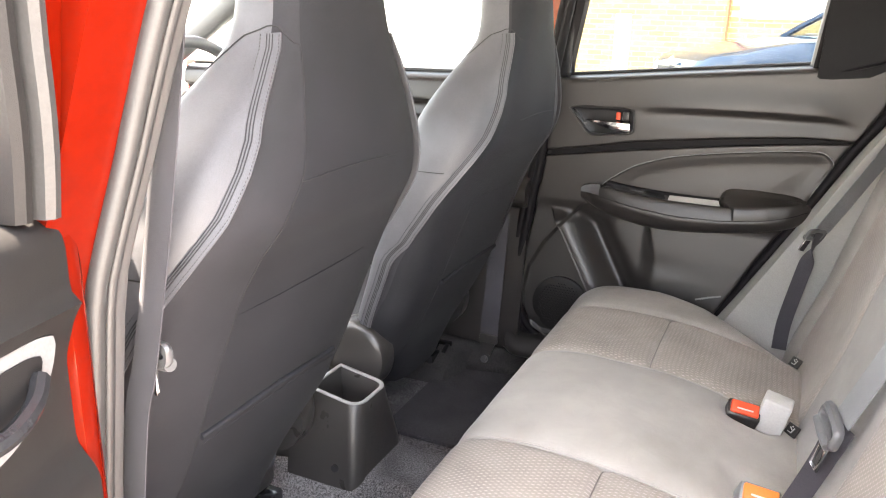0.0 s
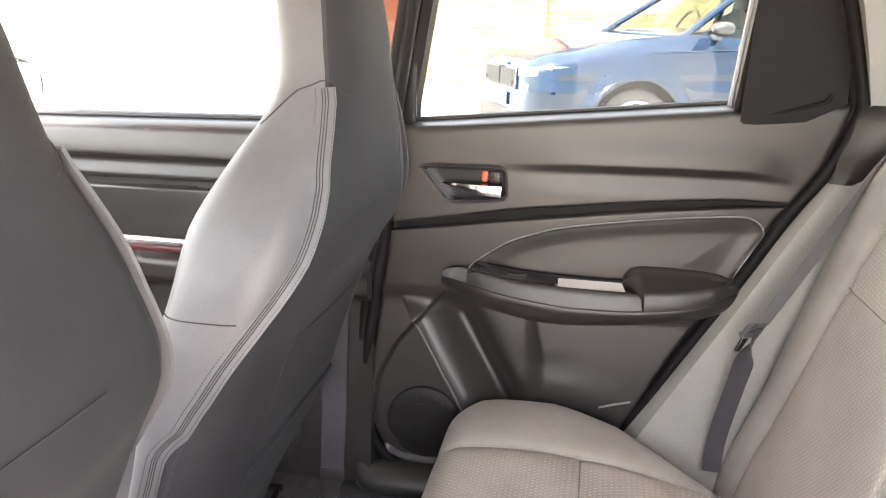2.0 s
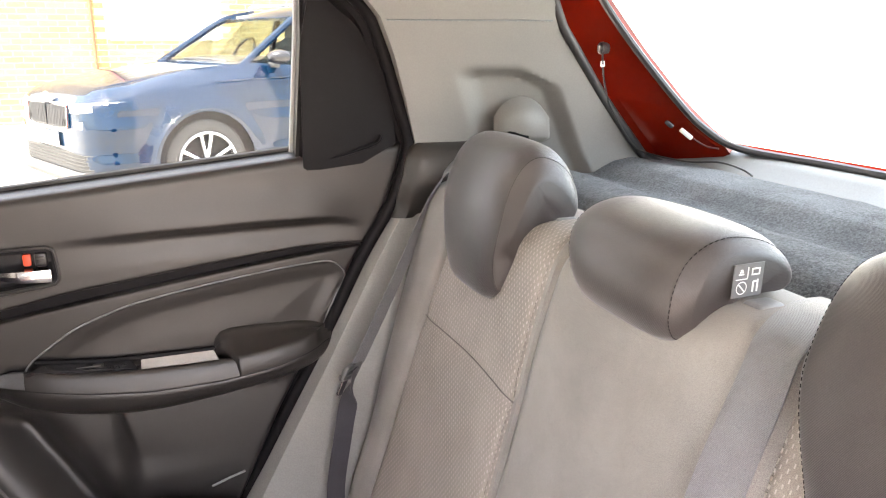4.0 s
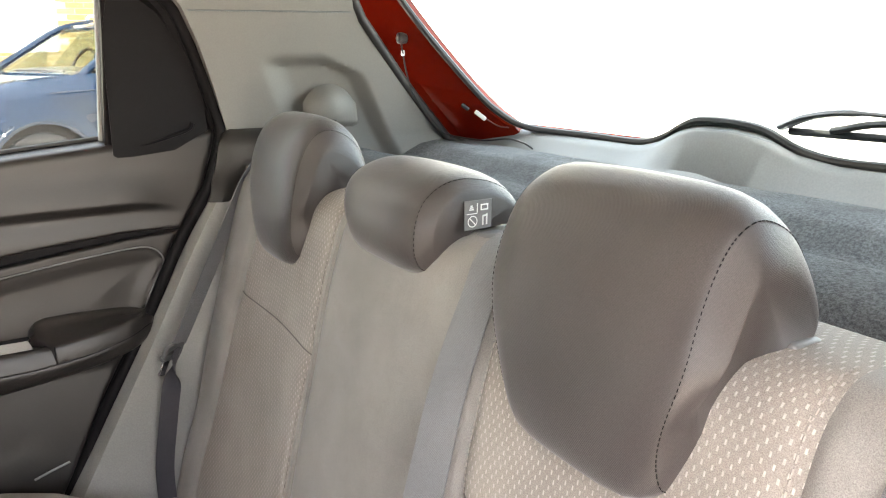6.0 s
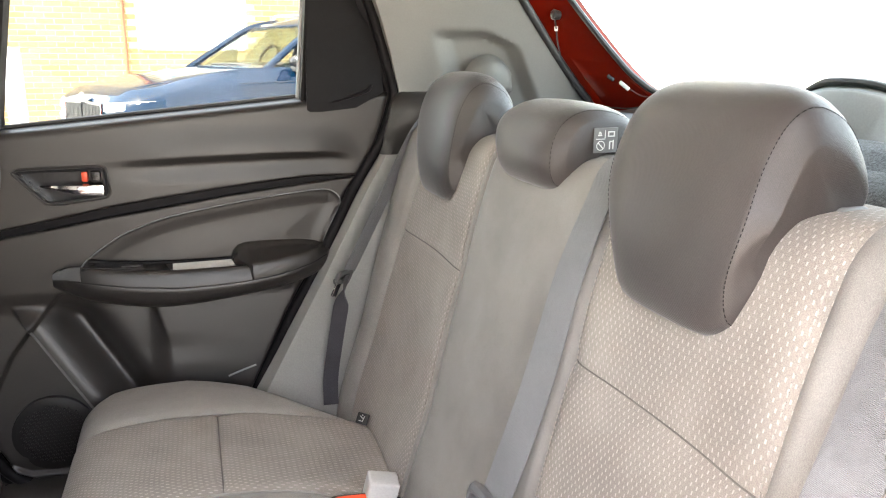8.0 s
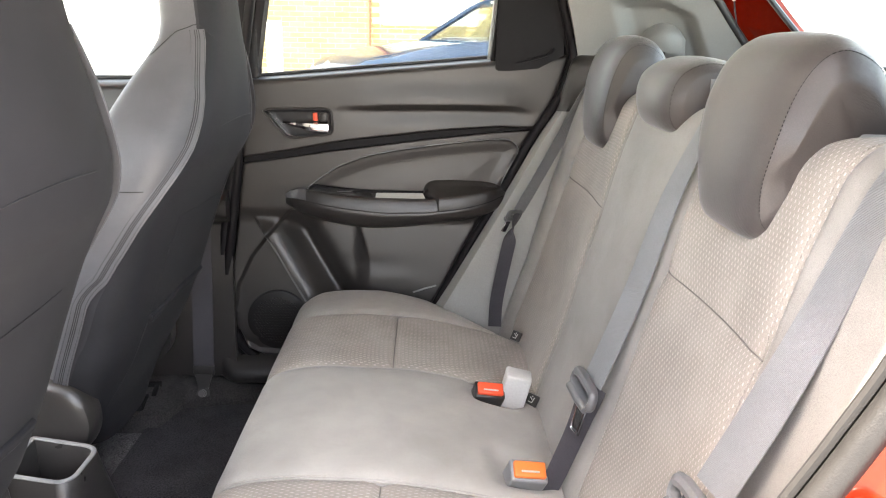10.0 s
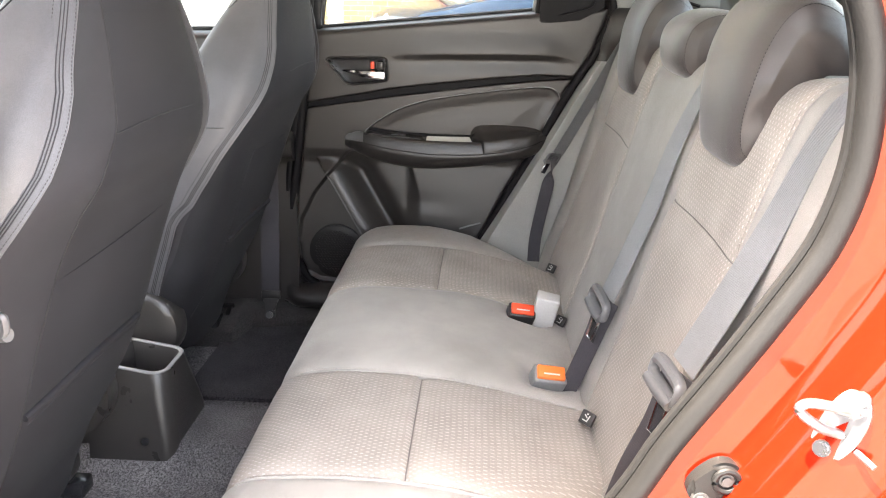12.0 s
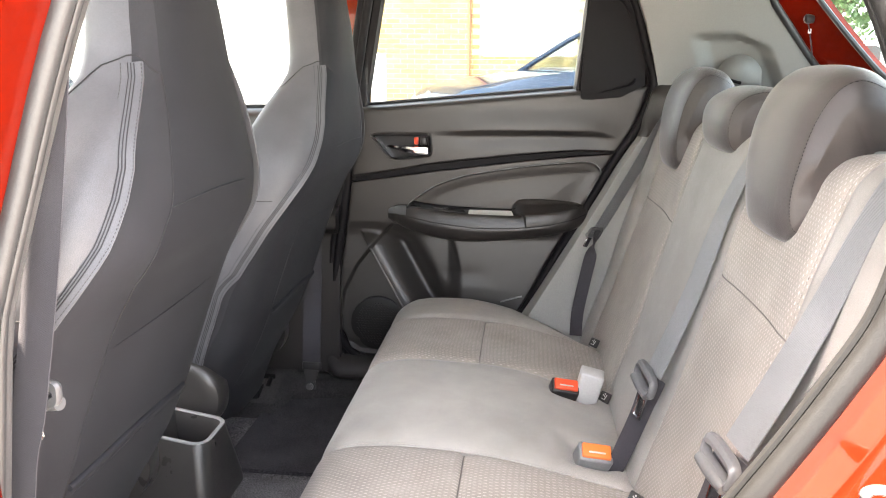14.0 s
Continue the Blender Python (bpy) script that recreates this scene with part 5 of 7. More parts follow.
seat_belt("grey webbing seat belt hanging beside the far pillar",
          [(0.69, 0.622, 1.165), (0.642, 0.620, 1.145), (0.607, 0.616, 1.108), (0.553, 0.612, 0.999), (0.499, 0.606, 0.897), (0.456, 0.600, 0.818)], (0.72, 0.69, 0),
          [(0.455, 0.600, 0.812), (0.440, 0.603, 0.755), (0.424, 0.608, 0.665), (0.412, 0.612, 0.585), (0.41, 0.612, 0.52)], (0.55, 0.83, 0), (0.446, 0.594, 0.808), (0.40, 0.0, 0.91), (0.35, 0.93, 0), 0.72)


def buckle_box(name, c, size, tilt, body, btn, label):
    b = thing("belt_buckle", (c[0], c[1], c[2] - size[2] / 2), label, "belt buckle", "belt buckles")
    bm = rbox(size, (0, 0, 0), 0.004, None, 3)
    bm.transform(Matrix.Translation(c) @ tilt)
    part("housing", bm, body, b)
    if btn:
        bb = rbox((size[0] * 0.86, size[1] * 0.72, 0.012), (0, 0, size[2] / 2), 0.003, None, 3)
        bb.transform(Matrix.Translation(c) @ tilt)
        part("release_button", bb, btn, b, "bright red press button")
        sl = rbox((size[0] * 0.50, size[1] * 0.09, 0.004), (0, -size[1] * 0.12, size[2] / 2 + 0.0052), 0.001, None, 1)
        sl.transform(Matrix.Translation(c) @ tilt)
        part("press_mark", sl, "palebox", b)
    return b


buckle_box("a", (0.352, 0.135, 0.566), (0.056, 0.034, 0.056), rot(34, 8, 6), "plastic", "button", "black belt buckle with red press button")
buckle_box("b", (0.404, 0.138, 0.582), (0.048, 0.036, 0.070), rot(8, 12, -4), "housing", None, "pale grey blank buckle housing in the cushion gap")
buckle_box("c", (0.390, -0.120, 0.556), (0.058, 0.036, 0.062), rot(34, 8, 6), "buckle", "orange", "grey belt buckle with orange-red press button")

# child-seat anchor tags in the gap
for x, y, z in ((0.447, 0.430, 0.574), (0.445, 0.142, 0.563), (0.449, -0.267, 0.580)):
    tg = thing("anchor_tag", (x, y, z - 0.01), "small black child-seat anchor tag with white symbol", "tag", "anchor tags")
    tm = Matrix.Translation((x - 0.006, y, z - 0.006)) @ rot(0, 0, 40) @ rot(0, 32, 0)
    b = rbox((0.006, 0.026, 0.022), (0, 0, 0), 0.002)
    b.transform(tm)
    part("tag", b, "plastic", tg)
    wb = bmesh.new()
    for sy, sz, cy, cz, a in ((0.002, 0.014, -0.005, 0, 12), (0.012, 0.002, 0.001, -0.006, 0), (0.009, 0.002, 0.002, 0.003, 30), (0.003, 0.003, 0.0, 0.008, 0)):
        rbox((0.0012, sy * 0.8, sz * 0.8), (-0.0034, cy * 0.8, cz * 0.8), 0, rot(a, 0, 0), 1, wb)
    wb.transform(tm)
    part("symbol", wb, "palebox", tg)

# ---- front seats ----
SW = [(0.40, 0.128), (0.50, 0.188), (0.60, 0.248), (0.75, 0.272), (0.90, 0.290), (1.0, 0.278), (1.06, 0.258), (1.12, 0.213), (1.16, 0.178), (1.20, 0.138), (1.24, 0.121), (1.28, 0.110), (1.36, 0.086), (1.43, 0.079), (1.47, 0.057)]
SR = [(0.40, -0.393), (0.50, -0.359), (0.60, -0.305), (0.70, -0.265), (0.80, -0.233), (0.90, -0.196), (0.97, -0.156), (1.04, -0.137), (1.20, -0.136), (1.28, -0.138), (1.40, -0.154), (1.47, -0.172)]
SF = [(0.40, -0.552), (0.55, -0.509), (0.70, -0.455), (0.85, -0.407), (1.0, -0.357), (1.05, -0.345), (1.12, -0.300), (1.20, -0.248), (1.28, -0.255), (1.40, -0.270), (1.47, -0.24)]
SHIFT = {True: -0.019, False: 0.0}    # the near seat is set a little further forward


def smooth_table(t, z):
    return (lerp(t, z - 0.025) + 2 * lerp(t, z) + lerp(t, z + 0.025)) / 4


def seat_at(yc, z, a):
    """A point of the front seat's back: a = 0 at the rear, +-90 degrees at the sides."""
    w, xr, xf = smooth_table(SW, z), smooth_table(SR, z), smooth_table(SF, z)
    c, s = math.cos(a), math.sin(a)
    n = 3.1 if c > 0 else 3.6
    xc, hd = (xr + xf) / 2, (xr - xf) / 2
    px = math.copysign(abs(c) ** (2 / n), c)
    py = math.copysign(abs(s) ** (2 / n), s)
    x = xc + hd * px
    if c < 0:
        x += 0.035 * (1 - min(1, abs(py)) ** 2) * smooth01((1.15 - z) / 0.2)
    # flat of the rear panel below the cross seam sits a little deeper
    if c > 0 and z < 1.0:
        x -= 0.012 * (1 - abs(py) ** 4) * smooth01((1.0 - z) / 0.05)
    return V((x + SHIFT[yc < 0], yc + w * py, z))


def seat_rear(yc, y, z, out=0.0012):
    """On the seat's rear half at a given y."""
    w = smooth_table(SW, z)
    k = max(-0.999, min(0.999, (y - yc) / w))
    a = math.asin(math.copysign(abs(k) ** 1.55, k))
    p = seat_at(yc, z, a)
    n = V((math.cos(a), math.sin(a) * 0.9, 0)).normalized()
    return p + n * out


SEAM = [(0.108, 1.205), (0.112, 1.12), (0.114, 1.075), (0.119, 1.05), (0.133, 1.02), (0.146, 0.98), (0.152, 0.93), (0.156, 0.85), (0.165, 0.70), (0.165, 0.52)]
SEAM_D = [(0.40, 0.160), (0.52, 0.165)] + [(z, d) for d, z in SEAM[-2::-1]] + [(1.25, 0.100), (1.30, 0.092), (1.40, 0.070), (1.48, 0.045)]


BAND = [(0.40, 98), (0.50, 97), (0.66, 95), (0.757, 93), (0.83, 86), (0.893, 76), (0.96, 65), (1.0, 58), (1.02, 53), (1.067, 49), (1.10, 50), (1.158, 61), (1.215, 75), (1.26, 80), (1.48, 84)]   # where the stitched band runs, degrees from the rear


def front_seat(label, yc, inner):
    """inner: +1 where the seat's inboard side looks to +y, else -1."""
    st = thing("front_seat_unit", (-0.65, yc, 0.28), label, "car seat", "front seats")
    zs = list(np.linspace(0.40, 1.45, 64)) + [1.462, 1.47]

    def limit(z):
        d = lerp(SEAM_D, z)
        return math.degrees(math.asin(min(0.98, d / smooth_table(SW, z)) ** 1.55))

    def columns(z):
        def side(lim, mid):
            return [lim * k / 14 for k in range(14)] + [lim + (mid - lim) * k / 8 for k in range(8)] + [mid + (180 - mid) * k / 16 for k in range(16)]
        lim = limit(z)
        mid = max(lim + 4, lerp(BAND, z))
        pos, neg = side(mid - 5 if inner > 0 else lim, mid), side(mid - 5 if inner < 0 else lim, mid)
        return [radians(a) for a in pos] + [math.pi] + [-radians(a) for a in neg[:0:-1]]
    rings = [[seat_at(yc, z, a) for a in columns(z)] for z in zs]
    n = len(rings[0])
    top = rings[-1]
    c = sum(top, V()) / n
    rings.append([c + (p - c) * 0.6 + V((0, 0, 0.006)) for p in top])
    bm_side, bm_strip, bm_rear = bmesh.new(), bmesh.new(), bmesh.new()
    for bm, want in ((bm_side, 2), (bm_strip, 1), (bm_rear, 0)):
        cache = {}
        for i in range(len(rings) - 1):
            for k in range(n):
                side = min(k, n - 1 - k)
                if (0 if side < 14 else 1 if side < 22 else 2) != want:
                    continue
                q = []
                for a, b in ((i, k), (i, (k + 1) % n), (i + 1, (k + 1) % n), (i + 1, k)):
                    if (a, b) not in cache:
                        cache[a, b] = bm.verts.new(rings[a][b])
                    q.append(cache[a, b])
                bm.faces.new(q)
        if want == 2:
            bm.faces.new([cache.get((len(rings) - 1, k)) or bm.verts.new(rings[-1][k]) for k in range(n)])
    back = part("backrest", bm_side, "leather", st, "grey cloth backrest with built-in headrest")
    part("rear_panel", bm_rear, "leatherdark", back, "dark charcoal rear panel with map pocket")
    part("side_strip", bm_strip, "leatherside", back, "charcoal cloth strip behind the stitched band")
    # seams
    for s in (-1, 1):
        line = SEAM
        pts = [seat_rear(yc, yc + s * d, z) for d, z in [(q.x, q.z) for q in curve([(d, 0, z) for d, z in line], 50)]]
        if s != inner:
            part("seam", tube(pts, 0.0006, 6), "seam", back)
        # raised double-stitched band down the bolster
        edge = []
        for z in np.linspace(1.215, 0.50, 46):
            ang = lerp(BAND, z)
            w = 0.011
            a = radians(s * ang)
            p = seat_at(yc, z, a)
            nrm = V((math.cos(a) * 0.6, math.sin(a), 0)).normalized()
            edge.append((p + nrm * 0.001, nrm))
        part("bolster_band", ribbon([p for p, _ in edge], [n.cross(V((0, 0, 1))) for _, n in edge], 0.026, 0.003), "leather", back)
        for off in (-0.0115, 0.0115):
            pts = [p + n.cross(V((0, 0, 1))).normalized() * off + n * 0.0020 for p, n in edge]
            part("band_stitching", stitches(pts, (0, 0, 0), 0.0045, 0.00048), "seam", back)
        for off in (-0.0035, 0.0, 0.0035):
            pts = [p + n.cross(V((0, 0, 1))).normalized() * off + n * 0.0018 for p, n in edge]
            part("band_rib", tube(pts, 0.0009, 6), "leatherside", back)
        # arched seam where the headrest meets the shoulder
        arch = []
        for k in range(15):
            ang = 42 + 78 * k / 14
            z = 1.204 + 0.020 * smooth01((ang - 42) / 33) - 0.055 * smooth01((ang - 78) / 48)
            a = radians(s * ang)
            p = seat_at(yc, z, a)
            arch.append(p + V((math.cos(a), math.sin(a), 0)) * 0.0008)
        part("seam", tube(arch, 0.0009, 6), "seam", back)
        cross = [seat_at(yc, 0.955 - 0.0 * k, radians(s * (78 + 40 * k / 8))) + V((0, s * 0.0008, 0)) for k in range(9)]
        part("seam", tube(cross, 0.0008, 6), "seam", back)
    cs = [seat_rear(yc, yc + d, 1.048 + 0.004 * math.cos(d * 14), 0.001) for d in np.linspace(-0.118, 0.118, 24)]
    part("seam", tube(cs, 0.0006, 6), "leatherside", back)
    # map pocket with its hanging upper edge
    mp = grid(40, 30, lambda u, v: seat_rear(yc, yc + (u - 0.5) * 2 * (lerp(SEAM_D, 0.50 + 0.38 * v) - 0.003), 0.50 + 0.38 * v + 0.012 * (u - 0.5) * inner * v, 0.0006 + 0.0012 * v * math.sin(math.pi * u)),
              back=lambda p, u, v: p - V((0.0012, 0, 0)))
    pk = part("map_pocket", mp, "leatherdark", back, "slack dark map pocket")
    hem = [seat_rear(yc, yc + (u - 0.5) * 2 * (lerp(SEAM_D, 0.69) - 0.004), 0.69 + 0.012 * math.sin(math.pi * u), 0.0025) for u in np.linspace(0, 1, 30)]
    part("pocket_fold", tube(hem, 0.0055, 10), "leatherdark", pk)
    part("hem_seam", tube([p + V((0.003, 0, -0.009)) for p in hem], 0.0005, 6), "leatherside", pk)
    # base cushion
    bc, sx = [], SHIFT[yc < 0]
    for x, zt, hw in ((-1.02, 0.50, 0.20), (-1.0, 0.535, 0.235), (-0.9, 0.56, 0.25), (-0.75, 0.548, 0.252), (-0.60, 0.53, 0.25), (-0.48, 0.52, 0.235), (-0.44, 0.50, 0.21)):
        x += sx
        bc.append([V((x, yc + hw * 0.9, 0.40)), V((x, yc + hw, 0.45)), V((x, yc + hw, zt - 0.02)), V((x, yc + hw * 0.94, zt + 0.012)), V((x, yc + hw * 0.8, zt + 0.02)), V((x, yc + hw * 0.6, zt)), V((x, yc, zt - 0.006)),
                   V((x, yc - hw * 0.6, zt)), V((x, yc - hw * 0.8, zt + 0.02)), V((x, yc - hw * 0.94, zt + 0.012)), V((x, yc - hw, zt - 0.02)), V((x, yc - hw, 0.45)), V((x, yc - hw * 0.9, 0.40))])
    part("base_cushion", loft(bc), "leather", st)
    part("seat_pan", rbox((0.52, 0.40, 0.06), (-0.72, yc, 0.385), 0.015), "plastic", st)
    for s in (-1, 1):
        rc = []
        for r, d in ((0.086, -0.03), (0.086, 0.018), (0.080, 0.030), (0.065, 0.037), (0.036, 0.041), (0.004, 0.042)):
            rc.append([V((-0.455 + sx + r * 0.9 * math.cos(a), yc + s * (0.224 + d * 0.8), 0.510 + r * math.sin(a))) for a in np.linspace(0, math.tau, 36, endpoint=False)])
        part("recliner_cover", loft(rc), "plastic", st, "round dark grey plastic recliner cover")
        part("seat_rail", rbox((0.62, 0.035, 0.035), (-0.78, yc + s * 0.175, 0.333), 0.006), "gloss", st, "black steel seat rail")
        part("rail_end", rbox((0.060, 0.045, 0.030), (-0.475, yc + s * 0.175, 0.333), 0.006), "gloss", st)
        part("leg", rbox((0.05, 0.03, 0.07), (-0.55, yc + s * 0.175, 0.345), 0.006), "gloss", st)
    return st


front_seat("high-backed grey cloth driver seat with built-in headrest", 0.374, -1)
front_seat("high-backed grey cloth front passenger seat with built-in headrest", -0.355, 1)

# red stitched mark on the far seat's bolster, belts of the front seats
for k in range(2):
    part("red_stitch", stitches([(-0.49 + 0.05 * t, 0.195 - 0.004 + 0.01 * k, 0.845 + 0.035 * t + 0.015 * k) for t in np.linspace(0, 1, 6)], (0, 0, 0), 0.006, 0.001), "redthread", bpy.data.objects["front_seat_unit"])
fb = thing("front_seat_belt", (-0.335, 0.683, 0.29), "dark webbing front belt bolted to the floor", "seat belt")
part("strap", ribbon(curve([(-0.345, 0.70, 1.0), (-0.325, 0.690, 0.85), (-0.325, 0.672, 0.60), (-0.329, 0.655, 0.42), (-0.329, 0.652, 0.372)], 24), (1, 0, 0), 0.052), "beltdark", fb)
part("webbing_loop", rbox((0.054, 0.010, 0.024), (-0.329, 0.652, 0.378), 0.003, rot(-6, 0, 0)), "plastic", fb, "black plastic end of the webbing")
part("anchor_plate", prism([(-0.024, 0.032), (0.024, 0.032), (0.013, 0.004), (0.010, -0.020), (-0.010, -0.020), (-0.013, 0.004)], lambda u, v, w: V((-0.329 + u, 0.640 + 0.35 * v - w, 0.338 + v)), 0.005, 0.002), "plastic", fb, "dark steel anchor plate")
part("washer", disc((-0.328, 0.630, 0.324), (0, -1, 0.45), 0.0165, 0.005, 20, 0.002), "rubber", fb)
part("bolt", disc((-0.328, 0.627, 0.325), (0, -1, 0.45), 0.010, 0.014, 12, 0.003), "hook", fb, "dark steel anchor bolt")

RB = Matrix.Translation((-0.470, 0.588, 0.340)) @ rot(16, 0, 4)
rb = thing("rail_bracket", (-0.47, 0.588, 0.33), "black steel seat-rail bracket set in the carpet", "bracket")
for nm, size, c in (("base_plate", (0.096, 0.056, 0.008), (0, 0, 0)), ("side_wall", (0.096, 0.008, 0.022), (0, 0.024, 0.008)), ("side_wall", (0.070, 0.008, 0.018), (-0.010, -0.018, 0.006)), ("cross_bar", (0.012, 0.040, 0.014), (0.036, 0.004, 0.006)), ("rail_tip", (0.060, 0.018, 0.016), (-0.018, 0.004, 0.008))):
    wb = rbox(size, c, 0.002, None, 2)
    wb.transform(RB)
    part(nm, wb, "blacktrim" if nm != "rail_tip" else "gloss", rb)
# cup holder at the end of the middle console
con = thing("rear_cup_holder", (-0.40, 0.03, 0.33), "black plastic cup holder on the end of the console", "cup holder")
co = []
for z, x0, x1, y0, y1 in ((0.315, -0.60, -0.325, -0.070, 0.130), (0.36, -0.60, -0.328, -0.064, 0.124), (0.45, -0.60, -0.342, -0.040, 0.102), (0.482, -0.60, -0.346, -0.032, 0.094)):
    cy = (y0 + y1) / 2
    r = 0.03
    pts = []
    for px, py in ((x1, y0), (x1, y1), (x0, y1), (x0, y0)):
        sx, sy = (1 if px == x1 else -1), (1 if py == y1 else -1)
        for k in range(6):
            a = math.pi / 2 * k / 5
            if sx > 0 and sy < 0:
                q = (px - r + r * math.sin(a), py + r - r * math.cos(a))
            elif sx > 0:
                q = (px - r + r * math.cos(a), py - r + r * math.sin(a))
            elif sy > 0:
                q = (px + r - r * math.sin(a), py - r + r * math.cos(a))
            else:
                q = (px + r - r * math.cos(a), py + r - r * math.sin(a))
            pts.append(V((q[0], q[1], z + 0.018 * smooth01((-0.35 - q[0]) / 0.12) * smooth01((z - 0.40) / 0.1))))
    co.append(pts)


def inset(ring, k, dz, floor=None):
    c = sum(ring, V()) / len(ring)
    return [V((c.x + (p.x - c.x) * k, c.y + (p.y - c.y) * k, (floor if floor is not None else p.z + dz))) for p in ring]


top = co[-1]
front = [V((max(p.x, -0.47), p.y, p.z)) for p in top]
co2 = co[:-1] + [front, inset(front, 0.97, 0.005), inset(front, 0.90, 0.005), inset(front, 0.84, -0.004), inset(front, 0.80, 0, 0.40)]
co2[0], co2[1], co2[2] = [[V((max(p.x, -0.50), p.y, p.z)) for p in r] for r in co[:3]]
part("body", loft(co2), "plastic", con)
part("rim", tube(inset(front, 0.93, 0.005), 0.005, 8, True, flat=0.5), "buckle", con, "satin grey rim")
part("screw", disc((-0.385, -0.064, 0.356), (0.15, -1, 0.12), 0.008, 0.006, 12, 0.002), "gloss", con)
tagged(part("console", loft([[V((x, CY - w, 0.27)), V((x, CY - w * 0.96, h - 0.02)), V((x, CY - w * 0.8, h)), V((x, CY + w * 0.8, h)), V((x, CY + w * 0.96, h - 0.02)), V((x, CY + w, 0.27))] for x, w, h in ((-1.35, 0.12, 0.60), (-1.0, 0.10, 0.52), (-0.75, 0.09, 0.50), (-0.50, 0.080, 0.45))]), "plastic"),
       "black plastic middle console between the front seats", "console")

# ---- front of the cabin ----
dash = thing("dashboard", (-1.35, CY, 0.55), "dark moulded dashboard under the windscreen", "dashboard", kind="structure")
part("body", loft([[V((-1.75, y, 0.45)), V((-1.22, y, 0.50)), V((-1.16, y, 0.72)), V((-1.18, y, 0.86)), V((-1.24, y, 0.93 + h)), V((-1.36, y, 0.97 + h)), V((-1.75, y, 0.96))] for y, h in ((-0.68, 0), (-0.2, 0.0), (0.16, 0.0), (0.24, 0.05), (0.30, 0.075), (0.44, 0.075), (0.50, 0.05), (0.58, 0.0), (0.75, 0.0))]), "plastic", dash)
part("dial", disc((-1.185, 0.30, 0.935), (1, 0, 0.3), 0.055, 0.02, 28, 0.004), "gloss", dash, "round black dial")
part("dial", disc((-1.185, 0.44, 0.935), (1, 0, 0.3), 0.055, 0.02, 28, 0.004), "gloss", dash, "round black dial")
swm = Matrix.Translation((-1.02, 0.37, 1.0)) @ rot(0, 65, 0)
sw = thing("steering_wheel", (-1.05, 0.37, 0.9), "black leather steering wheel with metal trim", "steering wheel")
part("rim", tube([swm @ V((0.182 * math.cos(a), 0.182 * math.sin(a), 0)) for a in np.linspace(0, math.tau, 60, endpoint=False)], 0.0165, 12, True), "buckle", sw)
hub = rbox((0.13, 0.16, 0.05), (0.0, 0, -0.03), 0.03, None, 4)
hub.transform(swm)
part("hub", hub, "plastic", sw)
for a in (90, 270, 0):
    sp = rbox((0.12, 0.036, 0.016), (0.115, 0, -0.012), 0.005, None, 2)
    sp.transform(swm @ rot(0, 0, a))
    part("spoke", sp, "alloy" if a else "plastic", sw, "satin metal spoke")
stalk = thing("steering_column", (-1.15, 0.37, 0.85), "black steering column with stalk levers", "steering column")
part("shroud", tube([(-1.06, 0.37, 0.98), (-1.26, 0.37, 0.88)], [0.055, 0.07], 16), "plastic", stalk)
for s in (-1, 1):
    part("stalk", tube(curve([(-1.11, 0.37 + s * 0.05, 0.95), (-1.10, 0.37 + s * 0.12, 0.965), (-1.08, 0.37 + s * 0.17, 0.97)], 8), [0.008] * 5 + [0.011] * 4, 8), "gloss", stalk)

# far front door and windscreen frame
fd = thing("door_2", (-0.8, 0.75, 0.37), "closed front driver door with black trim", "car door", kind="structure")


def fdoor(u, v):
    x = -1.42 + 1.17 * u
    top = 1.105 - 0.02 * (1 - u)
    z = 0.36 + (top - 0.36) * v
    y = 0.704 - 0.10 * max(0.0, 0.775 - z)
    zc, zg = 1.030, 0.968 + 0.012 * u
    if z > zc:
        y -= 0.012 * (1 - smooth01((z - zc) / 0.08))
    elif z > zg:
        y += (0.008 * smooth01((zc - z) / 0.020) - 0.012 * (1 - smooth01((zc - z) / 0.014))) * (1 - 0.8 * smooth01((zc - z - 0.018) / 0.03))
        y += turn_in(z - zg, 0.012) * 1.4
    y += turn_in(top - z, 0.024) * 1.5
    if zg - 0.014 < z < zg:
        y += 0.018
    elif z <= zg - 0.014:
        y += turn_in(zg - 0.014 - z, 0.005) - 0.045 * math.exp(-((z - 0.80) / 0.035) ** 4) * smooth01((x + 1.3) / 0.1)
    return V((x, y, z))


part("trim_panel", grid(50, 260, fdoor, back=lambda p, u, v: V((p.x, 0.775, p.z))), "plasticsoft", fd)
part("accent_strip", rbox((0.30, 0.010, 0.014), (-0.60, 0.660, 0.846), 0.004), "maroon", fd, "dark red accent strip")
part("bright_strip", tube([(-0.95, 0.668, 0.862), (-0.40, 0.664, 0.862)], 0.006, 8), "alloy", fd)
part("window_glass", prism([(-1.40, 1.08), (-0.27, 1.09), (-0.24, 1.42), (-0.95, 1.42)], lambda u, v, w: V((u, 0.762 - w, v)), 0.0035, 0), "sideglass", fd, shadow=False)
part("weather_strip", tube([(-1.42, 0.75, 1.09), (-0.27, 0.752, 1.107)], 0.007, 8), "rubber", fd)
part("outer_strip", loft([[V((x, 0.744, z - 0.004)), V((x, 0.748, z + 0.006)), V((x, 0.80, z + 0.004)), V((x, 0.815, z - 0.006)), V((x, 0.80, z - 0.012))] for x, z in ((-1.42, 1.088), (-0.85, 1.097), (-0.22, 1.106))]), "blacktrim", fd)
for s, y in ((1, 0.70), (-1, 2 * CY - 0.70)):
    tagged(part("pillar_front", tube(curve([(-1.62, y, 1.02), (-1.3, y - 0.02 * s, 1.22), (-0.95, y - 0.06 * s, 1.42)], 10), 0.045, 10), "lowertrim"), "grey trim of the front pillar", "pillar", kind="structure")
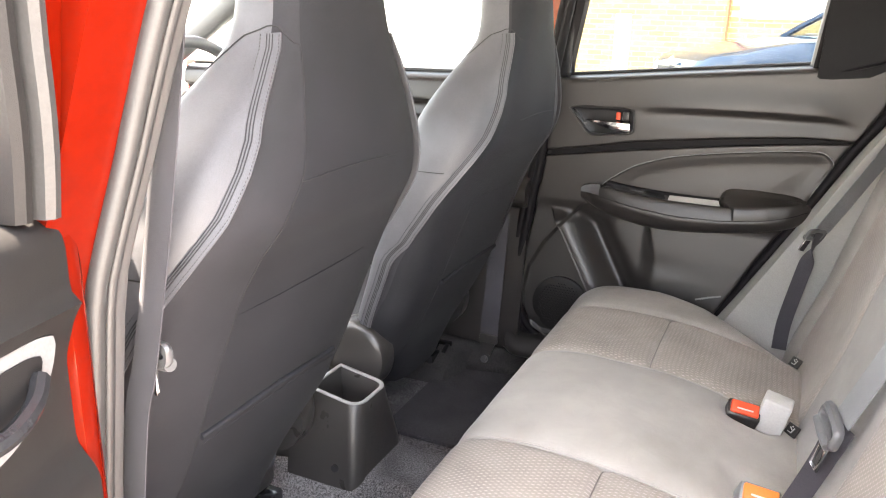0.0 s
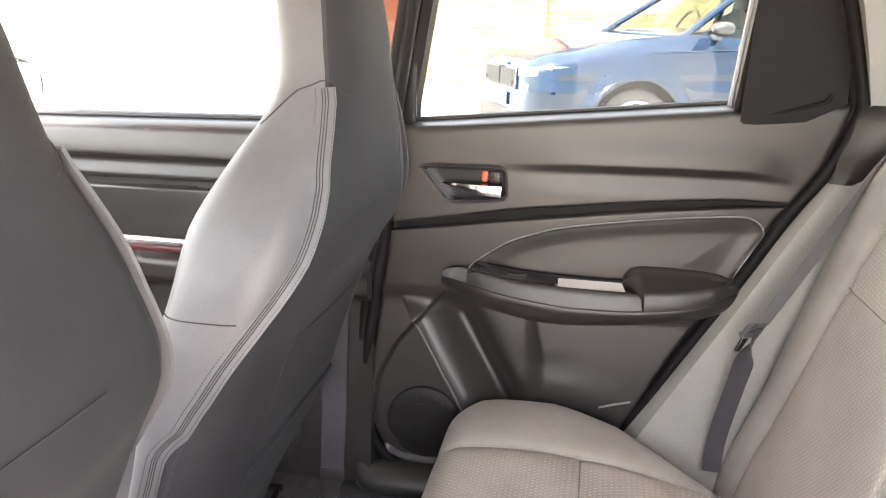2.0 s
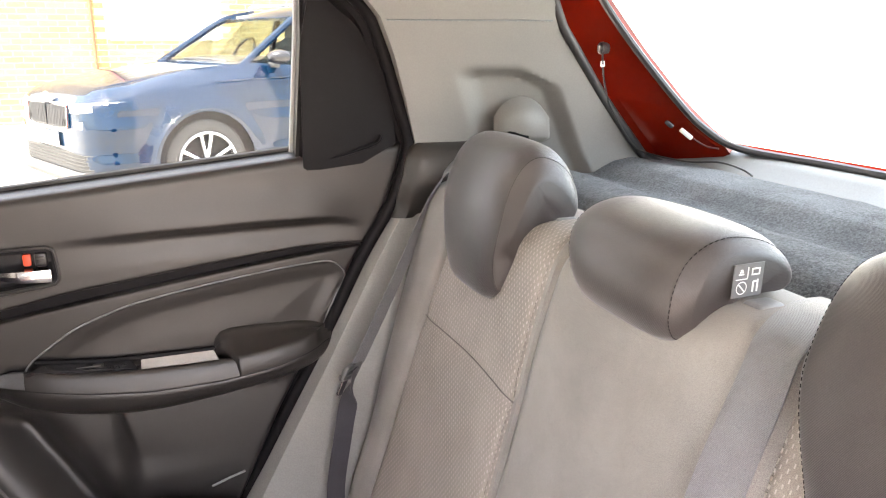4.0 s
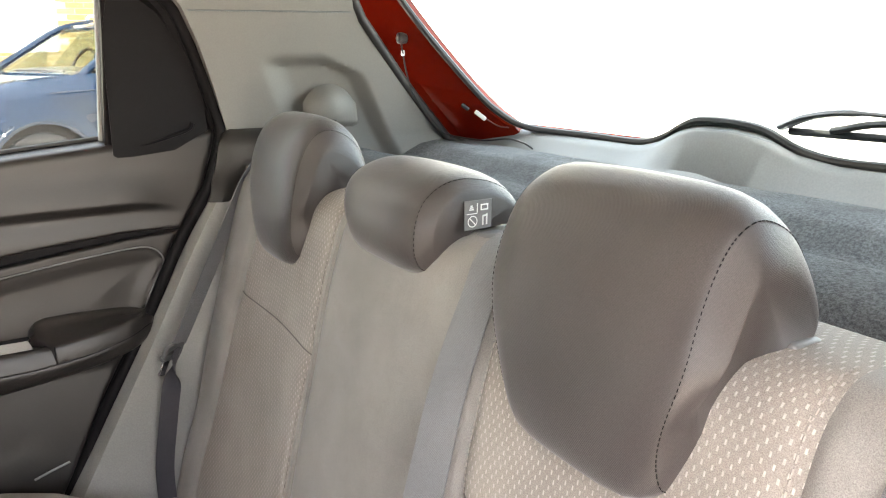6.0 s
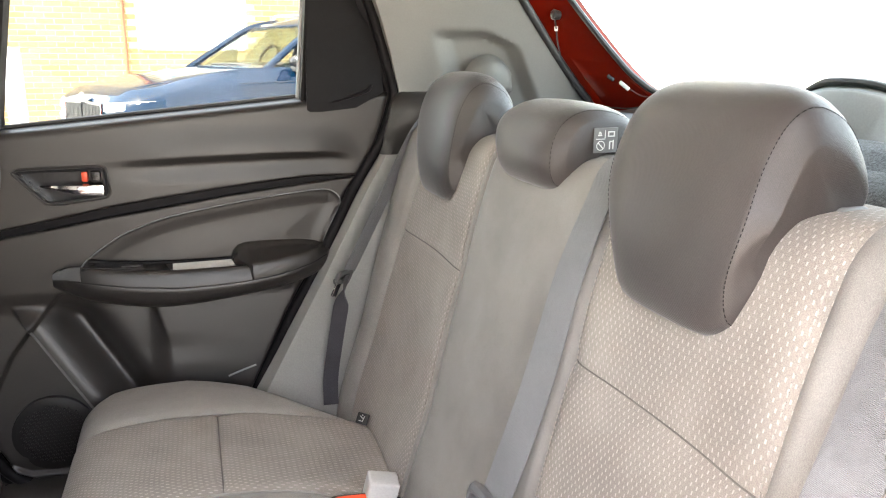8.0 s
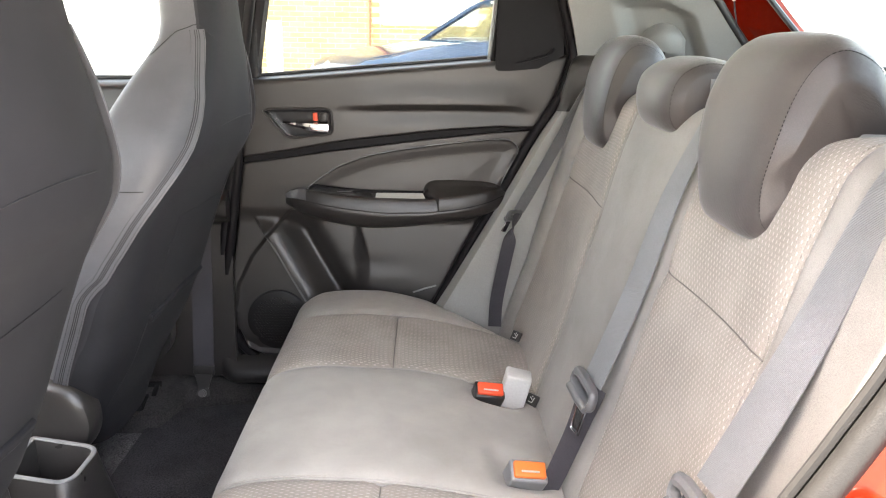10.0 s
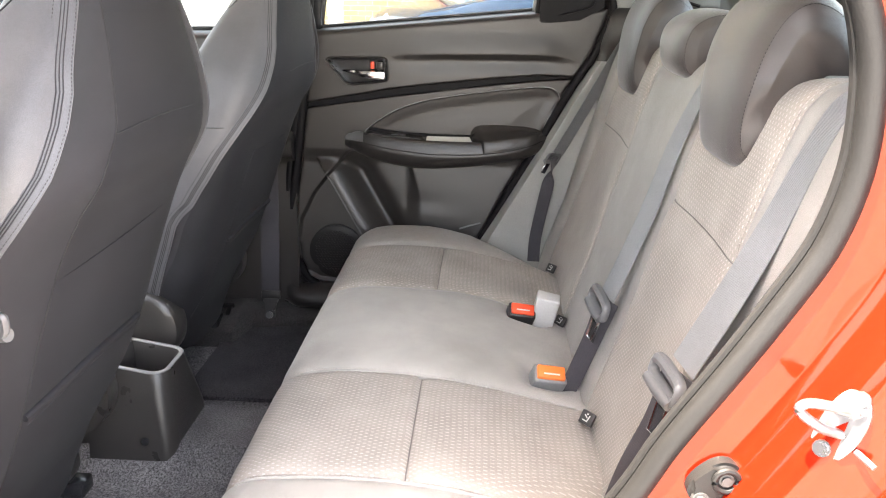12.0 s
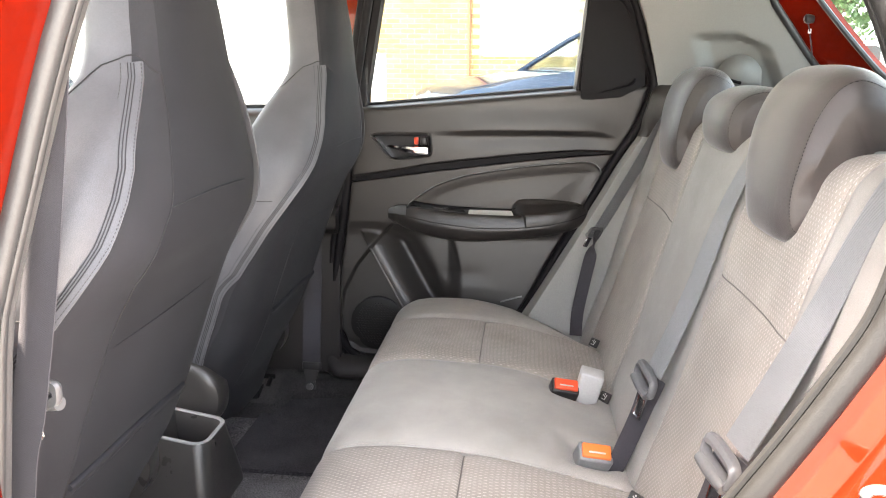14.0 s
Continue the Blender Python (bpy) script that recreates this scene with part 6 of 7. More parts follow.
mir = thing("door_mirror", (-1.15, 0.80, 1.08), "dark door mirror outside the front window", "car mirror")

nb = thing("front_seat_belt", (-0.26, -0.668, 0.30), "dark webbing front belt with tongue beside the near pillar", "seat belt")
part("strap", ribbon(curve([(-0.17, -0.642, 1.30), (-0.202, -0.657, 1.05), (-0.232, -0.665, 0.88), (-0.250, -0.669, 0.80), (-0.272, -0.672, 0.60), (-0.285, -0.672, 0.32)], 24), (1, -0.25, 0), 0.044), "beltdark", nb)
tongue_set(nb, (-0.228, -0.658, 0.885), (0.05, 0.0, 1), (0.35, 0.9, 0), (1, -0.25, 0), 0.8, "chrome", "hook")
for s, y in ((1, 0.89),):
    part("housing", loft([[V((-1.17 + dx, y + 0.105 * k * math.cos(a), 1.130 + 0.070 * k * math.sin(a))) for a in np.linspace(0, math.tau, 24, endpoint=False)] for dx, k in ((0.0, 1.0), (-0.05, 0.97), (-0.09, 0.7), (-0.11, 0.3))]), "gloss", mir)
    part("mirror_glass", prism([(0.090 * math.copysign(abs(math.cos(a)) ** 0.7, math.cos(a)), 0.057 * math.copysign(abs(math.sin(a)) ** 0.7, math.sin(a))) for a in np.linspace(0, math.tau, 28, endpoint=False)], lambda u, v, w: V((-1.168 + w, 0.89 + u, 1.130 + v)), 0.003, 0), "chrome", mir)
    part("foot", rbox((0.05, 0.10, 0.03), (-1.19, 0.81, 1.11), 0.01), "plastic", mir)
mir2 = thing("door_mirror", (-1.15, -0.74, 1.08), "black door mirror beside the passenger window", "car mirror")
part("housing", loft([[V((-1.17 + dx, -0.83 + 0.10 * k * math.cos(a), 1.16 + 0.065 * k * math.sin(a))) for a in np.linspace(0, math.tau, 24, endpoint=False)] for dx, k in ((0.0, 1.0), (-0.05, 0.97), (-0.09, 0.7), (-0.11, 0.3))]), "gloss", mir2)
part("mirror_glass", disc((-1.168, -0.83, 1.16), (1, 0, 0), 0.058, 0.003, 24, 0), "chrome", mir2)
part("foot", rbox((0.05, 0.10, 0.03), (-1.19, -0.74, 1.11), 0.01), "plastic", mir2)

# ---- near side: middle pillar, door opening, open door ----
NB = [(0.30, -0.262), (0.55, -0.254), (0.733, -0.243), (0.985, -0.207), (1.152, -0.162), (1.246, -0.130), (1.46, -0.050)]   # rear edge of the pillar trim


def near_tumble(z):
    return 0.026 * smooth01((z - 0.95) / 0.24) + 0.032 * smooth01((z - 1.15) / 0.35)


def pillar_strip(lo, hi, y0, y1, y2, n=26):
    rings = []
    for z in np.linspace(0.28, 1.47, n):
        x = lerp(NB, z)
        tum = near_tumble(z)
        rings.append([V((x + lo, y0 + tum, z)), V((x + lo + 0.004, y1 + tum, z)), V((x + hi - 0.004, y1 + tum, z)), V((x + hi, y0 + tum, z)), V((x + hi, y2 + tum, z)), V((x + lo, y2 + tum, z))])
    return loft(rings)


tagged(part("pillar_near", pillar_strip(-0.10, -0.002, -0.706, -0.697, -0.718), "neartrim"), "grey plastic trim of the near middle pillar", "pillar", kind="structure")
# pillar seals use the paler rubber, with the sun's brightening painted in
for dx, y, r in ((-0.006, -0.734, 0.0105), (-0.004, -0.719, 0.0065)):
    tagged(part("door_seal", tube([(lerp(NB, z) + dx, y + near_tumble(z), z) for z in np.linspace(0.30, 1.47, 40)], r, 10), "sealgrey"), "grey rubber seal along the near middle pillar", "door seal", kind="structure")
tagged(part("pillar_jamb", pillar_strip(-0.13, -0.010, -0.742, -0.738, -0.80), "red"), "red painted jamb of the near middle pillar", "pillar", kind="structure")

# rear jamb of the near opening
NJ = [(0.533, 1.231), (0.552, 1.186), (0.562, 1.139), (0.564, 1.075), (0.550, 1.011), (0.519, 0.948), (0.485, 0.887), (0.439, 0.809), (0.408, 0.746), (0.35, 0.65), (0.28, 0.53), (0.20, 0.42), (0.12, 0.37)]
nj = [V((0.36, 0, 1.46)), V((0.46, 0, 1.37)), V((0.50, 0, 1.30))] + [V((x, 0, z)) for x, z in NJ]
njc = curve(nj, 70)
tagged(part("door_seal", tube([(p.x + 0.012, -0.688 + 0.05 * smooth01((p.z - 1.24) / 0.25), p.z - 0.004) for p in njc], 0.0115, 12, up=(0, 1, 0)), "greyseal"), "grey ribbed rubber seal round the near door opening", "door seal", kind="structure")
tagged(part("door_seal", tube([(p.x + 0.004, -0.674 + 0.05 * smooth01((p.z - 1.24) / 0.25), p.z) for p in njc], 0.005, 8, up=(0, 1, 0)), "greyseal"), "grey inner lip of the near door seal", "door seal", kind="structure")
jr = []
for i, p in enumerate(njc):
    t = (njc[min(i + 1, len(njc) - 1)] - njc[max(i - 1, 0)]).normalized()
    o = V((-t.z, 0, t.x))
    o = o if o.x > 0 else -o
    tum = V((0, 0.05 * smooth01((p.z - 1.24) / 0.25), 0))
    b = V((p.x, 0, p.z)) + tum
    jr.append([b + V((0, y, 0)) + o * d for y, d in ((-0.660, 0.030), (-0.688, 0.012), (-0.694, 0.030), (-0.700, 0.056), (-0.706, 0.064), (-0.722, 0.070), (-0.746, 0.075), (-0.755, 0.082), (-0.760, 0.092), (-0.766, 0.122), (-0.776, 0.134), (-0.812, 0.140), (-0.828, 0.152), (-0.832, 0.19), (-0.80, 0.42), (-0.70, 0.37))])
tagged(part("quarter_panel", loft(jr), "red"), "red painted rear door jamb and quarter panel", "car body", kind="structure")
# striker on the jamb
stk = thing("door_striker", (0.573, -0.748, 0.838), "bright steel door striker bolted to the red jamb", "door striker")
sn = V((-0.62, -0.74, 0.26)).normalized()
su = (V((0.22, 0, 0.98)) - sn * V((0.22, 0, 0.98)).dot(sn)).normalized()
sr = su.cross(sn) * (1 if su.cross(sn).x > 0 else -1)
SM = Matrix.Translation(V((0.573, -0.748, 0.872)) + sn * 0.002) @ Matrix((sr, sn, su)).transposed().to_4x4()
SO0 = [(-0.012, -0.037), (0.004, -0.040), (0.013, -0.034), (0.021, -0.012), (0.022, 0.014), (0.016, 0.030), (0.004, 0.037), (-0.008, 0.033), (-0.016, 0.014), (-0.019, -0.012), (-0.018, -0.030)]
SO = [(0.84 * q.x, 0.84 * q.z) for q in curve([(u, 0, v) for u, v in SO0 + SO0[:1]], 44)[:-1]]
part("plate", prism(SO, lambda u, v, w: SM @ V((u, w - 0.010, v)), 0.014, 0.002, 3), "zinc", stk)
part("boss", prism([(0.7 * u, 0.018 + 0.32 * v) for u, v in SO], lambda u, v, w: SM @ V((u, w, v)), 0.009, 0.003, 3), "zinc", stk)
part("loop", tube(curve([SM @ (V(q) * 0.88) for q in ((0.006, 0.002, 0.014), (-0.008, 0.024, 0.016), (-0.024, 0.040, 0.013), (-0.030, 0.045, 0.006), (-0.026, 0.041, 0.000), (-0.010, 0.022, -0.008), (0.004, 0.002, -0.010))], 24), 0.0044, 10), "zinc", stk)
for u, v in ((-0.004, -0.026), (0.006, 0.026)):
    part("bolt", disc(SM @ V((u, 0.004, v)), sn, 0.0075, 0.006, 12, 0.002), "zinc", stk)
part("pin", tube([SM @ V((0.018, 0.0, -0.016)), SM @ V((0.036, 0.004, -0.020))], 0.0028, 8), "zinc", stk)
bmp = thing("door_bumper", (0.49, -0.70, 0.775), "dark rubber door stop with a screw", "door stop")
BM_ = Matrix.Translation((0.494, -0.702, 0.786)) @ rot(0, -35, 0)
bo = [(0.020 * math.cos(a) * (1.0 if math.cos(a) > 0 else 1.7), 0.017 * math.sin(a)) for a in np.linspace(0, math.tau, 28, endpoint=False)]
part("pad", prism(bo, lambda u, v, w: BM_ @ V((u, -w, v)), 0.016, 0.005, 3), "greyseal", bmp)
part("ring", tube([BM_ @ V((0.004 + 0.011 * math.cos(a), -0.017, 0.011 * math.sin(a))) for a in np.linspace(0, math.tau, 20, endpoint=False)], 0.003, 8, True), "greyseal", bmp)
part("screw", disc(BM_ @ V((0.004, -0.013, 0)), (0, -1, 0), 0.007, 0.006, 10, 0.002), "sealgrey", bmp)
part("lug", disc(BM_ @ V((-0.026, -0.012, -0.006)), (0, -1, 0), 0.008, 0.008, 14, 0.003), "sealgrey", bmp)

# near sill
tagged(part("sill_near", loft([[V((x, -0.60, 0.285)), V((x, -0.625, 0.35)), V((x, -0.66, 0.375)), V((x, -0.72, 0.372)), V((x, -0.78, 0.34)), V((x, -0.79, 0.22)), V((x, -0.62, 0.20))] for x in np.linspace(-1.4, 0.25, 12)]), "red"), "red painted sill under the near doors", "sill", kind="structure")

# open rear door, swung out from the middle pillar
DM = Matrix.Translation((-0.262, -0.765, 0)) @ rot(0, 0, -72)
od = thing("door_3", (0, 0, 0), "rear door standing open, red with black trim", "car door", kind="structure", m=DM)


def odoor(u, v):
    x = 0.03 + 0.80 * u
    z = 0.37 + 0.700 * v + 0.05 * u * v
    y = 0.045 - 0.012 * smooth01((z - 0.93) / 0.05) + turn_in(1.07 + 0.05 * u - z, 0.030) - 0.02 * math.exp(-((z - 0.80) / 0.04) ** 4) - 0.010 * math.exp(-((z - 0.988 - 0.03 * u) / 0.008) ** 2)
    return V((x, 0.075 - (y - 0.02), z))


part("trim_panel", grid(40, 70, odoor, back=lambda p, u, v: V((p.x, 0.012, p.z))), "doortrim", od, "black moulded trim panel")
part("outer_skin", rbox((0.86, 0.030, 0.86), (0.42, -0.006, 0.69), 0.012), "red", od, "red painted skin")
part("hinge_edge", rbox((0.030, 0.070, 0.80), (0.014, 0.024, 0.70), 0.010), "red", od)
lean = lambda z: 1.25 * near_tumble(z)


def leaning(name, lo, hi, y, depth, material, z0=1.07, z1=1.43, label=""):
    """An upright piece of the window frame between the lines lo(z) and hi(z), leaning in towards the roof."""
    rings = []
    for z in np.linspace(z0, z1, 14):
        a, b, q = lo(z), hi(z), y + lean(z)
        c = min(0.006, (b - a) * 0.3)
        rings.append([V((a, q, z)), V((a, q + depth - c, z)), V((a + c, q + depth, z)), V((b - c, q + depth, z)), V((b, q + depth - c, z)), V((b, q, z))])
    return part(name, loft(rings), material, od, label)


edge_x = lambda z: 0.046 + 0.13 * (z - 1.09)
leaning("window_frame", lambda z: edge_x(z) - 0.046, edge_x, 0.005, 0.040, "red", label="red painted window frame")
leaning("frame_seal", lambda z: edge_x(z) - 0.006, lambda z: edge_x(z) + 0.012, 0.030, 0.024, "sealgrey", label="grey rubber seal along the window frame")
leaning("pane_channel", lambda z: edge_x(z) + 0.0125, lambda z: edge_x(z) + 0.032, 0.010, 0.032, "doortrim", label="black channel that holds the pane")
leaning("rear_frame", lambda z: 0.62 - 0.10 * (z - 1.12), lambda z: 0.78 - 0.42 * (z - 1.12), 0.005, 0.040, "gloss", 1.11, 1.44)
part("top_frame", prism([(0.05, 1.40), (0.62, 1.40), (0.66, 1.44), (0.04, 1.44)], lambda u, v, w: V((u, 0.005 + w + lean(v), v)), 0.040, 0.008), "red", od)
part("window_glass", grid(2, 14, lambda u, v: V((edge_x(1.08 + 0.34 * v) + 0.02 + 0.53 * u, 0.018 + lean(1.08 + 0.34 * v), 1.08 + 0.34 * v)), back=lambda p, u, v: V((p.x, p.y + 0.004, p.z))), "glass", od, shadow=False)
HB = curve([(u, 0, v) for u, v in ((0.062, 0.972), (0.074, 0.945), (0.100, 0.918), (0.135, 0.902), (0.190, 0.902), (0.225, 0.935), (0.222, 0.968), (0.180, 0.984), (0.125, 0.982), (0.085, 0.979), (0.062, 0.972))], 40)[:-1]
hb = part("handle_bezel", prism([(q.x, q.z) for q in HB], lambda u, v, w: V((u, 0.052 + w, v)), 0.014, 0.003, 3), "buckle", od, "satin grey surround of the door handle")
part("recess", prism([(0.140 + 0.72 * (q.x - 0.140), 0.944 + 0.70 * (q.z - 0.944)) for q in HB], lambda u, v, w: V((u, 0.0615 + w, v)), 0.006, 0.002, 2), "doortrim", hb)
part("handle", tube(curve([(0.095, 0.070, 0.950), (0.120, 0.080, 0.938), (0.155, 0.082, 0.930), (0.195, 0.076, 0.932)], 14), 0.008, 8), "gloss", hb, "black inner handle")
arm2 = loft([[V((x, 0.05, 0.846)), V((x, 0.05 + p, 0.842)), V((x, 0.05 + p, 0.80)), V((x, 0.05 + p * 0.4, 0.765)), V((x, 0.05, 0.76))] for x, p in ((0.14, 0.01), (0.20, 0.045), (0.45, 0.055), (0.66, 0.04), (0.70, 0.01))])
part("armrest", arm2, "plastic", od)

# near front door: frame and window
nd = thing("door_4", (-0.8, -0.72, 0.37), "closed front passenger door with red frame", "car door", kind="structure")
part("trim_panel", grid(40, 60, lambda u, v: V((-1.42 + 1.12 * u, -0.64 - 0.04 * smooth01((v - 0.93) / 0.07), 0.36 + 0.735 * v)), back=lambda p, u, v: V((p.x, -0.72, p.z))), "plasticsoft", nd)
part("window_frame", prism([(-0.40, 1.05), (-0.355, 1.05), (-0.20, 1.44), (-0.25, 1.45)], lambda u, v, w: V((u, -0.72 - w + 0.06 * smooth01((v - 1.1) / 0.4), v)), 0.035, 0.006), "red", nd)
part("outer_skin", rbox((1.12, 0.025, 0.74), (-0.86, -0.785, 0.70), 0.012), "red", nd)
part("window_glass", prism([(-1.40, 1.08), (-0.37, 1.08), (-0.23, 1.42), (-0.95, 1.42)], lambda u, v, w: V((u, -0.735 + w + 0.05 * smooth01((v - 1.1) / 0.4), v)), 0.0035, 0), "glass", nd, shadow=False)

# hull below the windows, so that the cabin is closed
tagged(part("firewall", rbox((0.04, 1.45, 0.75), (-1.80, CY, 0.62), 0.01), "plastic"), "dark bulkhead under the windscreen", "car body", kind="structure")
tagged(part("bonnet", loft([[V((x, CY - 0.70, z - 0.06)), V((x, CY - 0.5, z)), V((x, CY, z + 0.02)), V((x, CY + 0.5, z)), V((x, CY + 0.70, z - 0.06)), V((x, CY + 0.7, z - 0.10)), V((x, CY - 0.7, z - 0.10))] for x, z in ((-1.72, 0.99), (-2.1, 0.95), (-2.5, 0.86), (-2.62, 0.75))]), "red"), "red painted bonnet of the car", "car body", kind="structure")
tagged(part("windscreen", prism([(-0.62, 1.00), (0.69, 1.00), (0.60, 1.44), (-0.53, 1.44)], lambda u, v, w: V((-1.70 + (v - 1.0) * 1.45 + w, u, v)), 0.005, 0), "glass", shadow=False), "clear windscreen of the car", "window", kind="structure")
tagged(part("far_sill_skin", rbox((2.4, 0.03, 0.95), (-0.3, 0.80, 0.62), 0.01), "red"), "red outer skin of the far side", "car body", kind="structure")
tagged(part("boot_floor", rbox((0.50, 1.30, 0.03), (0.95, CY, 0.60), 0.01), "carpet"), "dark carpet in the boot", "car body", kind="structure")
tagged(part("far_quarter", rbox((0.55, 0.03, 0.75), (0.90, 0.74, 0.78), 0.01), "red"), "red outer skin behind the rear wheel arch", "car body", kind="structure")

# ---- blue car opposite ----
SUVM = Matrix.Translation((0.468, 5.68, 0.08)) @ rot(0, 0, 24)


def suv_ring(x, zb, zt, hw, zs, ws, n=3.2):
    """A cross-section: sides up to the shoulder at height zs, then in to width ws at the top."""
    pts = []
    for y, z in ((hw * 0.90, zb), (hw * 0.985, zb + 0.10), *[(hw * (1 + 0.006 * math.sin(math.pi * t)), zb + 0.18 + (zs - zb - 0.28) * t) for t in np.linspace(0, 1, 20)], (hw * 0.985, zs - 0.02), (hw * 0.955, zs + 0.02), (ws + (hw - ws) * 0.25, zt - 0.06 if zt - zs > 0.2 else zs + (zt - zs) * 0.6), (ws, zt - 0.015), (ws * 0.8, zt), (0, zt + 0.012)):
        pts.append((y, z))
    return [V((x, y + 0.92, z)) for y, z in pts] + [V((x, -y + 0.92, z)) for y, z in pts[-2::-1]]


suv = thing("parked_car", (0, 0, 0), "blue five-door compact SUV parked on the concrete", "car", m=SUVM)
# body below the glass
low = [(-0.87, 0.30, 0.62, 0.55, 0.58, 0.45), (-0.855, 0.24, 0.82, 0.70, 0.74, 0.60), (-0.80, 0.20, 0.895, 0.80, 0.82, 0.66), (-0.70, 0.19, 0.955, 0.865, 0.86, 0.70), (-0.50, 0.19, 0.992, 0.905, 0.91, 0.74), (-0.25, 0.19, 1.047, 0.915, 0.95, 0.77), (0.0, 0.19, 1.082, 0.918, 0.965, 0.79), (0.35, 0.19, 1.115, 0.92, 0.99, 0.80),
       (0.55, 0.19, 1.13, 0.92, 1.00, 0.84), (1.2, 0.19, 1.08, 0.92, 1.03, 0.86), (2.2, 0.19, 1.09, 0.92, 1.05, 0.86), (3.0, 0.19, 1.12, 0.92, 1.07, 0.84), (3.38, 0.22, 1.14, 0.86, 1.06, 0.74), (3.50, 0.30, 1.05, 0.76, 0.98, 0.60)]
lows = []
for k in range(171):
    x = -0.87 + 4.37 * (k / 170) ** 1.15
    lows.append(suv_ring(x, *[lerp([(a[0], a[i]) for a in low], x) for i in (1, 2, 3, 4, 5)]))
for ring in lows:
    for p in ring:
        side = p.y - 0.92
        if abs(side) > 0.55 and p.z < 1.02:
            flare = 0.034 * max(1 - smooth01((math.hypot(p.x - wx, p.z - 0.35) - 0.44) / 0.13) for wx in (0.0, 2.64))
            crease = 0.020 * math.exp(-((p.z - 0.80) / 0.05) ** 2) - 0.030 * math.exp(-((p.z - 0.66) / 0.09) ** 2) + 0.018 * math.exp(-((p.z - 0.40) / 0.06) ** 2)
            p.y += math.copysign(flare + crease * (0.25 + 0.75 * smooth01((abs(p.x - 0.05) - 0.45) / 0.25)), side)
bodybm = loft(lows)
# wheel arches: the flank is open where the wheels sit
cut = [f for f in bodybm.faces if any(math.hypot(f.calc_center_median().x - wx, f.calc_center_median().z - 0.35) < 0.425 for wx in (0.0, 2.64)) and abs(f.calc_center_median().y - 0.92) > 0.70]
bmesh.ops.delete(bodybm, geom=cut, context="FACES")
part("body", bodybm, "blue", suv, "deep blue metallic paint")
part("bonnet_crease", tube(curve([(-0.70, 0.32, 0.945), (-0.5, 0.25, 0.985), (0.0, 0.18, 1.072), (0.4, 0.15, 1.105)], 20), 0.006, 6), "blue", suv)
cab = [(1.06, 1.500, 0.58), (1.12, 1.530, 0.59), (1.35, 1.585, 0.59), (1.8, 1.625, 0.59), (2.3, 1.63, 0.585), (2.9, 1.585, 0.565), (3.05, 1.55, 0.55)]
roof = []
for x, zt, wt in cab:
    roof.append([V((x, 0.92 + y, zt + z)) for y, z in ((-wt - 0.03, -0.055), (-wt - 0.02, -0.03), (-wt + 0.06, 0.0), (0, 0.012), (wt - 0.06, 0.0), (wt + 0.02, -0.03), (wt + 0.03, -0.055), (wt - 0.05, -0.035), (0, -0.022), (-wt + 0.05, -0.035))])
part("roof", loft(roof), "blue", suv)
part("windscreen", prism([(-0.70, 0.46), (0.70, 0.46), (0.57, 1.08), (-0.57, 1.08)], lambda u, v, w: V((v, 0.92 + u, 1.10 + (v - 0.46) * 0.655 + w)), 0.005, 0), "tint", suv, "clear windscreen reflecting the sky", shadow=False)
for s in (-1, 1):
    yl = lambda z, s=s: 0.92 + s * (0.79 - (z - 1.1) * 0.36)
    part("pillar", tube(curve([(0.42, yl(1.09), 1.09), (0.76, yl(1.31), 1.31), (1.08, yl(1.50), 1.50), (1.4, yl(1.57), 1.565)], 14), 0.032, 8), "blue", suv)
    part("pillar", tube([(1.66, yl(1.08), 1.08), (1.68, yl(1.56), 1.56)], 0.035, 8), "gloss", suv, "black middle pillar")
    part("pillar", tube([(2.72, yl(1.08), 1.08), (2.60, yl(1.56), 1.56)], 0.05, 8), "blue", suv)
    part("pillar", tube([(3.36, yl(1.08), 1.08), (3.0, yl(1.53), 1.53)], 0.07, 8), "blue", suv)
    part("roof_rail", tube(curve([(1.3, 0.92 + s * 0.56, 1.59), (1.45, 0.92 + s * 0.57, 1.635), (2.4, 0.92 + s * 0.57, 1.665), (2.9, 0.92 + s * 0.55, 1.60)], 16), 0.014, 8), "alloy", suv, "silver roof rail")
    part("side_window", prism([(0.98, 1.12), (1.30, 1.50), (1.64, 1.545), (1.63, 1.11)], lambda u, v, w, f=yl: V((u, f(v) - w, v)), 0.004, 0), "tint", suv, "tinted side window", shadow=False)
    part("side_window", prism([(1.70, 1.11), (1.71, 1.545), (2.58, 1.545), (2.68, 1.12)], lambda u, v, w, f=yl: V((u, f(v) - w, v)), 0.004, 0), "tint", suv, "tinted side window", shadow=False)
    part("quarter_frame", prism([(0.55, 1.10), (0.90, 1.32), (0.96, 1.32), (0.96, 1.10)], lambda u, v, w, f=yl: V((u, f(v) - w, v)), 0.004, 0), "tint", suv, "small front quarter window", shadow=False)
part("dashboard", loft([[V((x, 0.92 - w, 1.0)), V((x, 0.92 - w, z)), V((x, 0.92 + w, z)), V((x, 0.92 + w, 1.0))] for x, z, w in ((0.50, 1.128, 0.70), (0.80, 1.155, 0.74), (1.0, 1.160, 0.74), (1.06, 1.14, 0.74), (3.30, 1.15, 0.70))]), "plastic", suv, "dark dashboard and cabin lining")
for y in (0.55, 1.29):
    part("front_seat", loft([[V((x + dx, y + dy, z)) for dx, dy in ((-0.05, -w), (0.05, -w), (0.05, w), (-0.05, w))] for x, z, w in ((1.62, 1.10, 0.24), (1.68, 1.28, 0.23), (1.70, 1.32, 0.10), (1.71, 1.34, 0.12), (1.73, 1.48, 0.12), (1.74, 1.50, 0.08))]), "plastic", suv, "dark car seat")
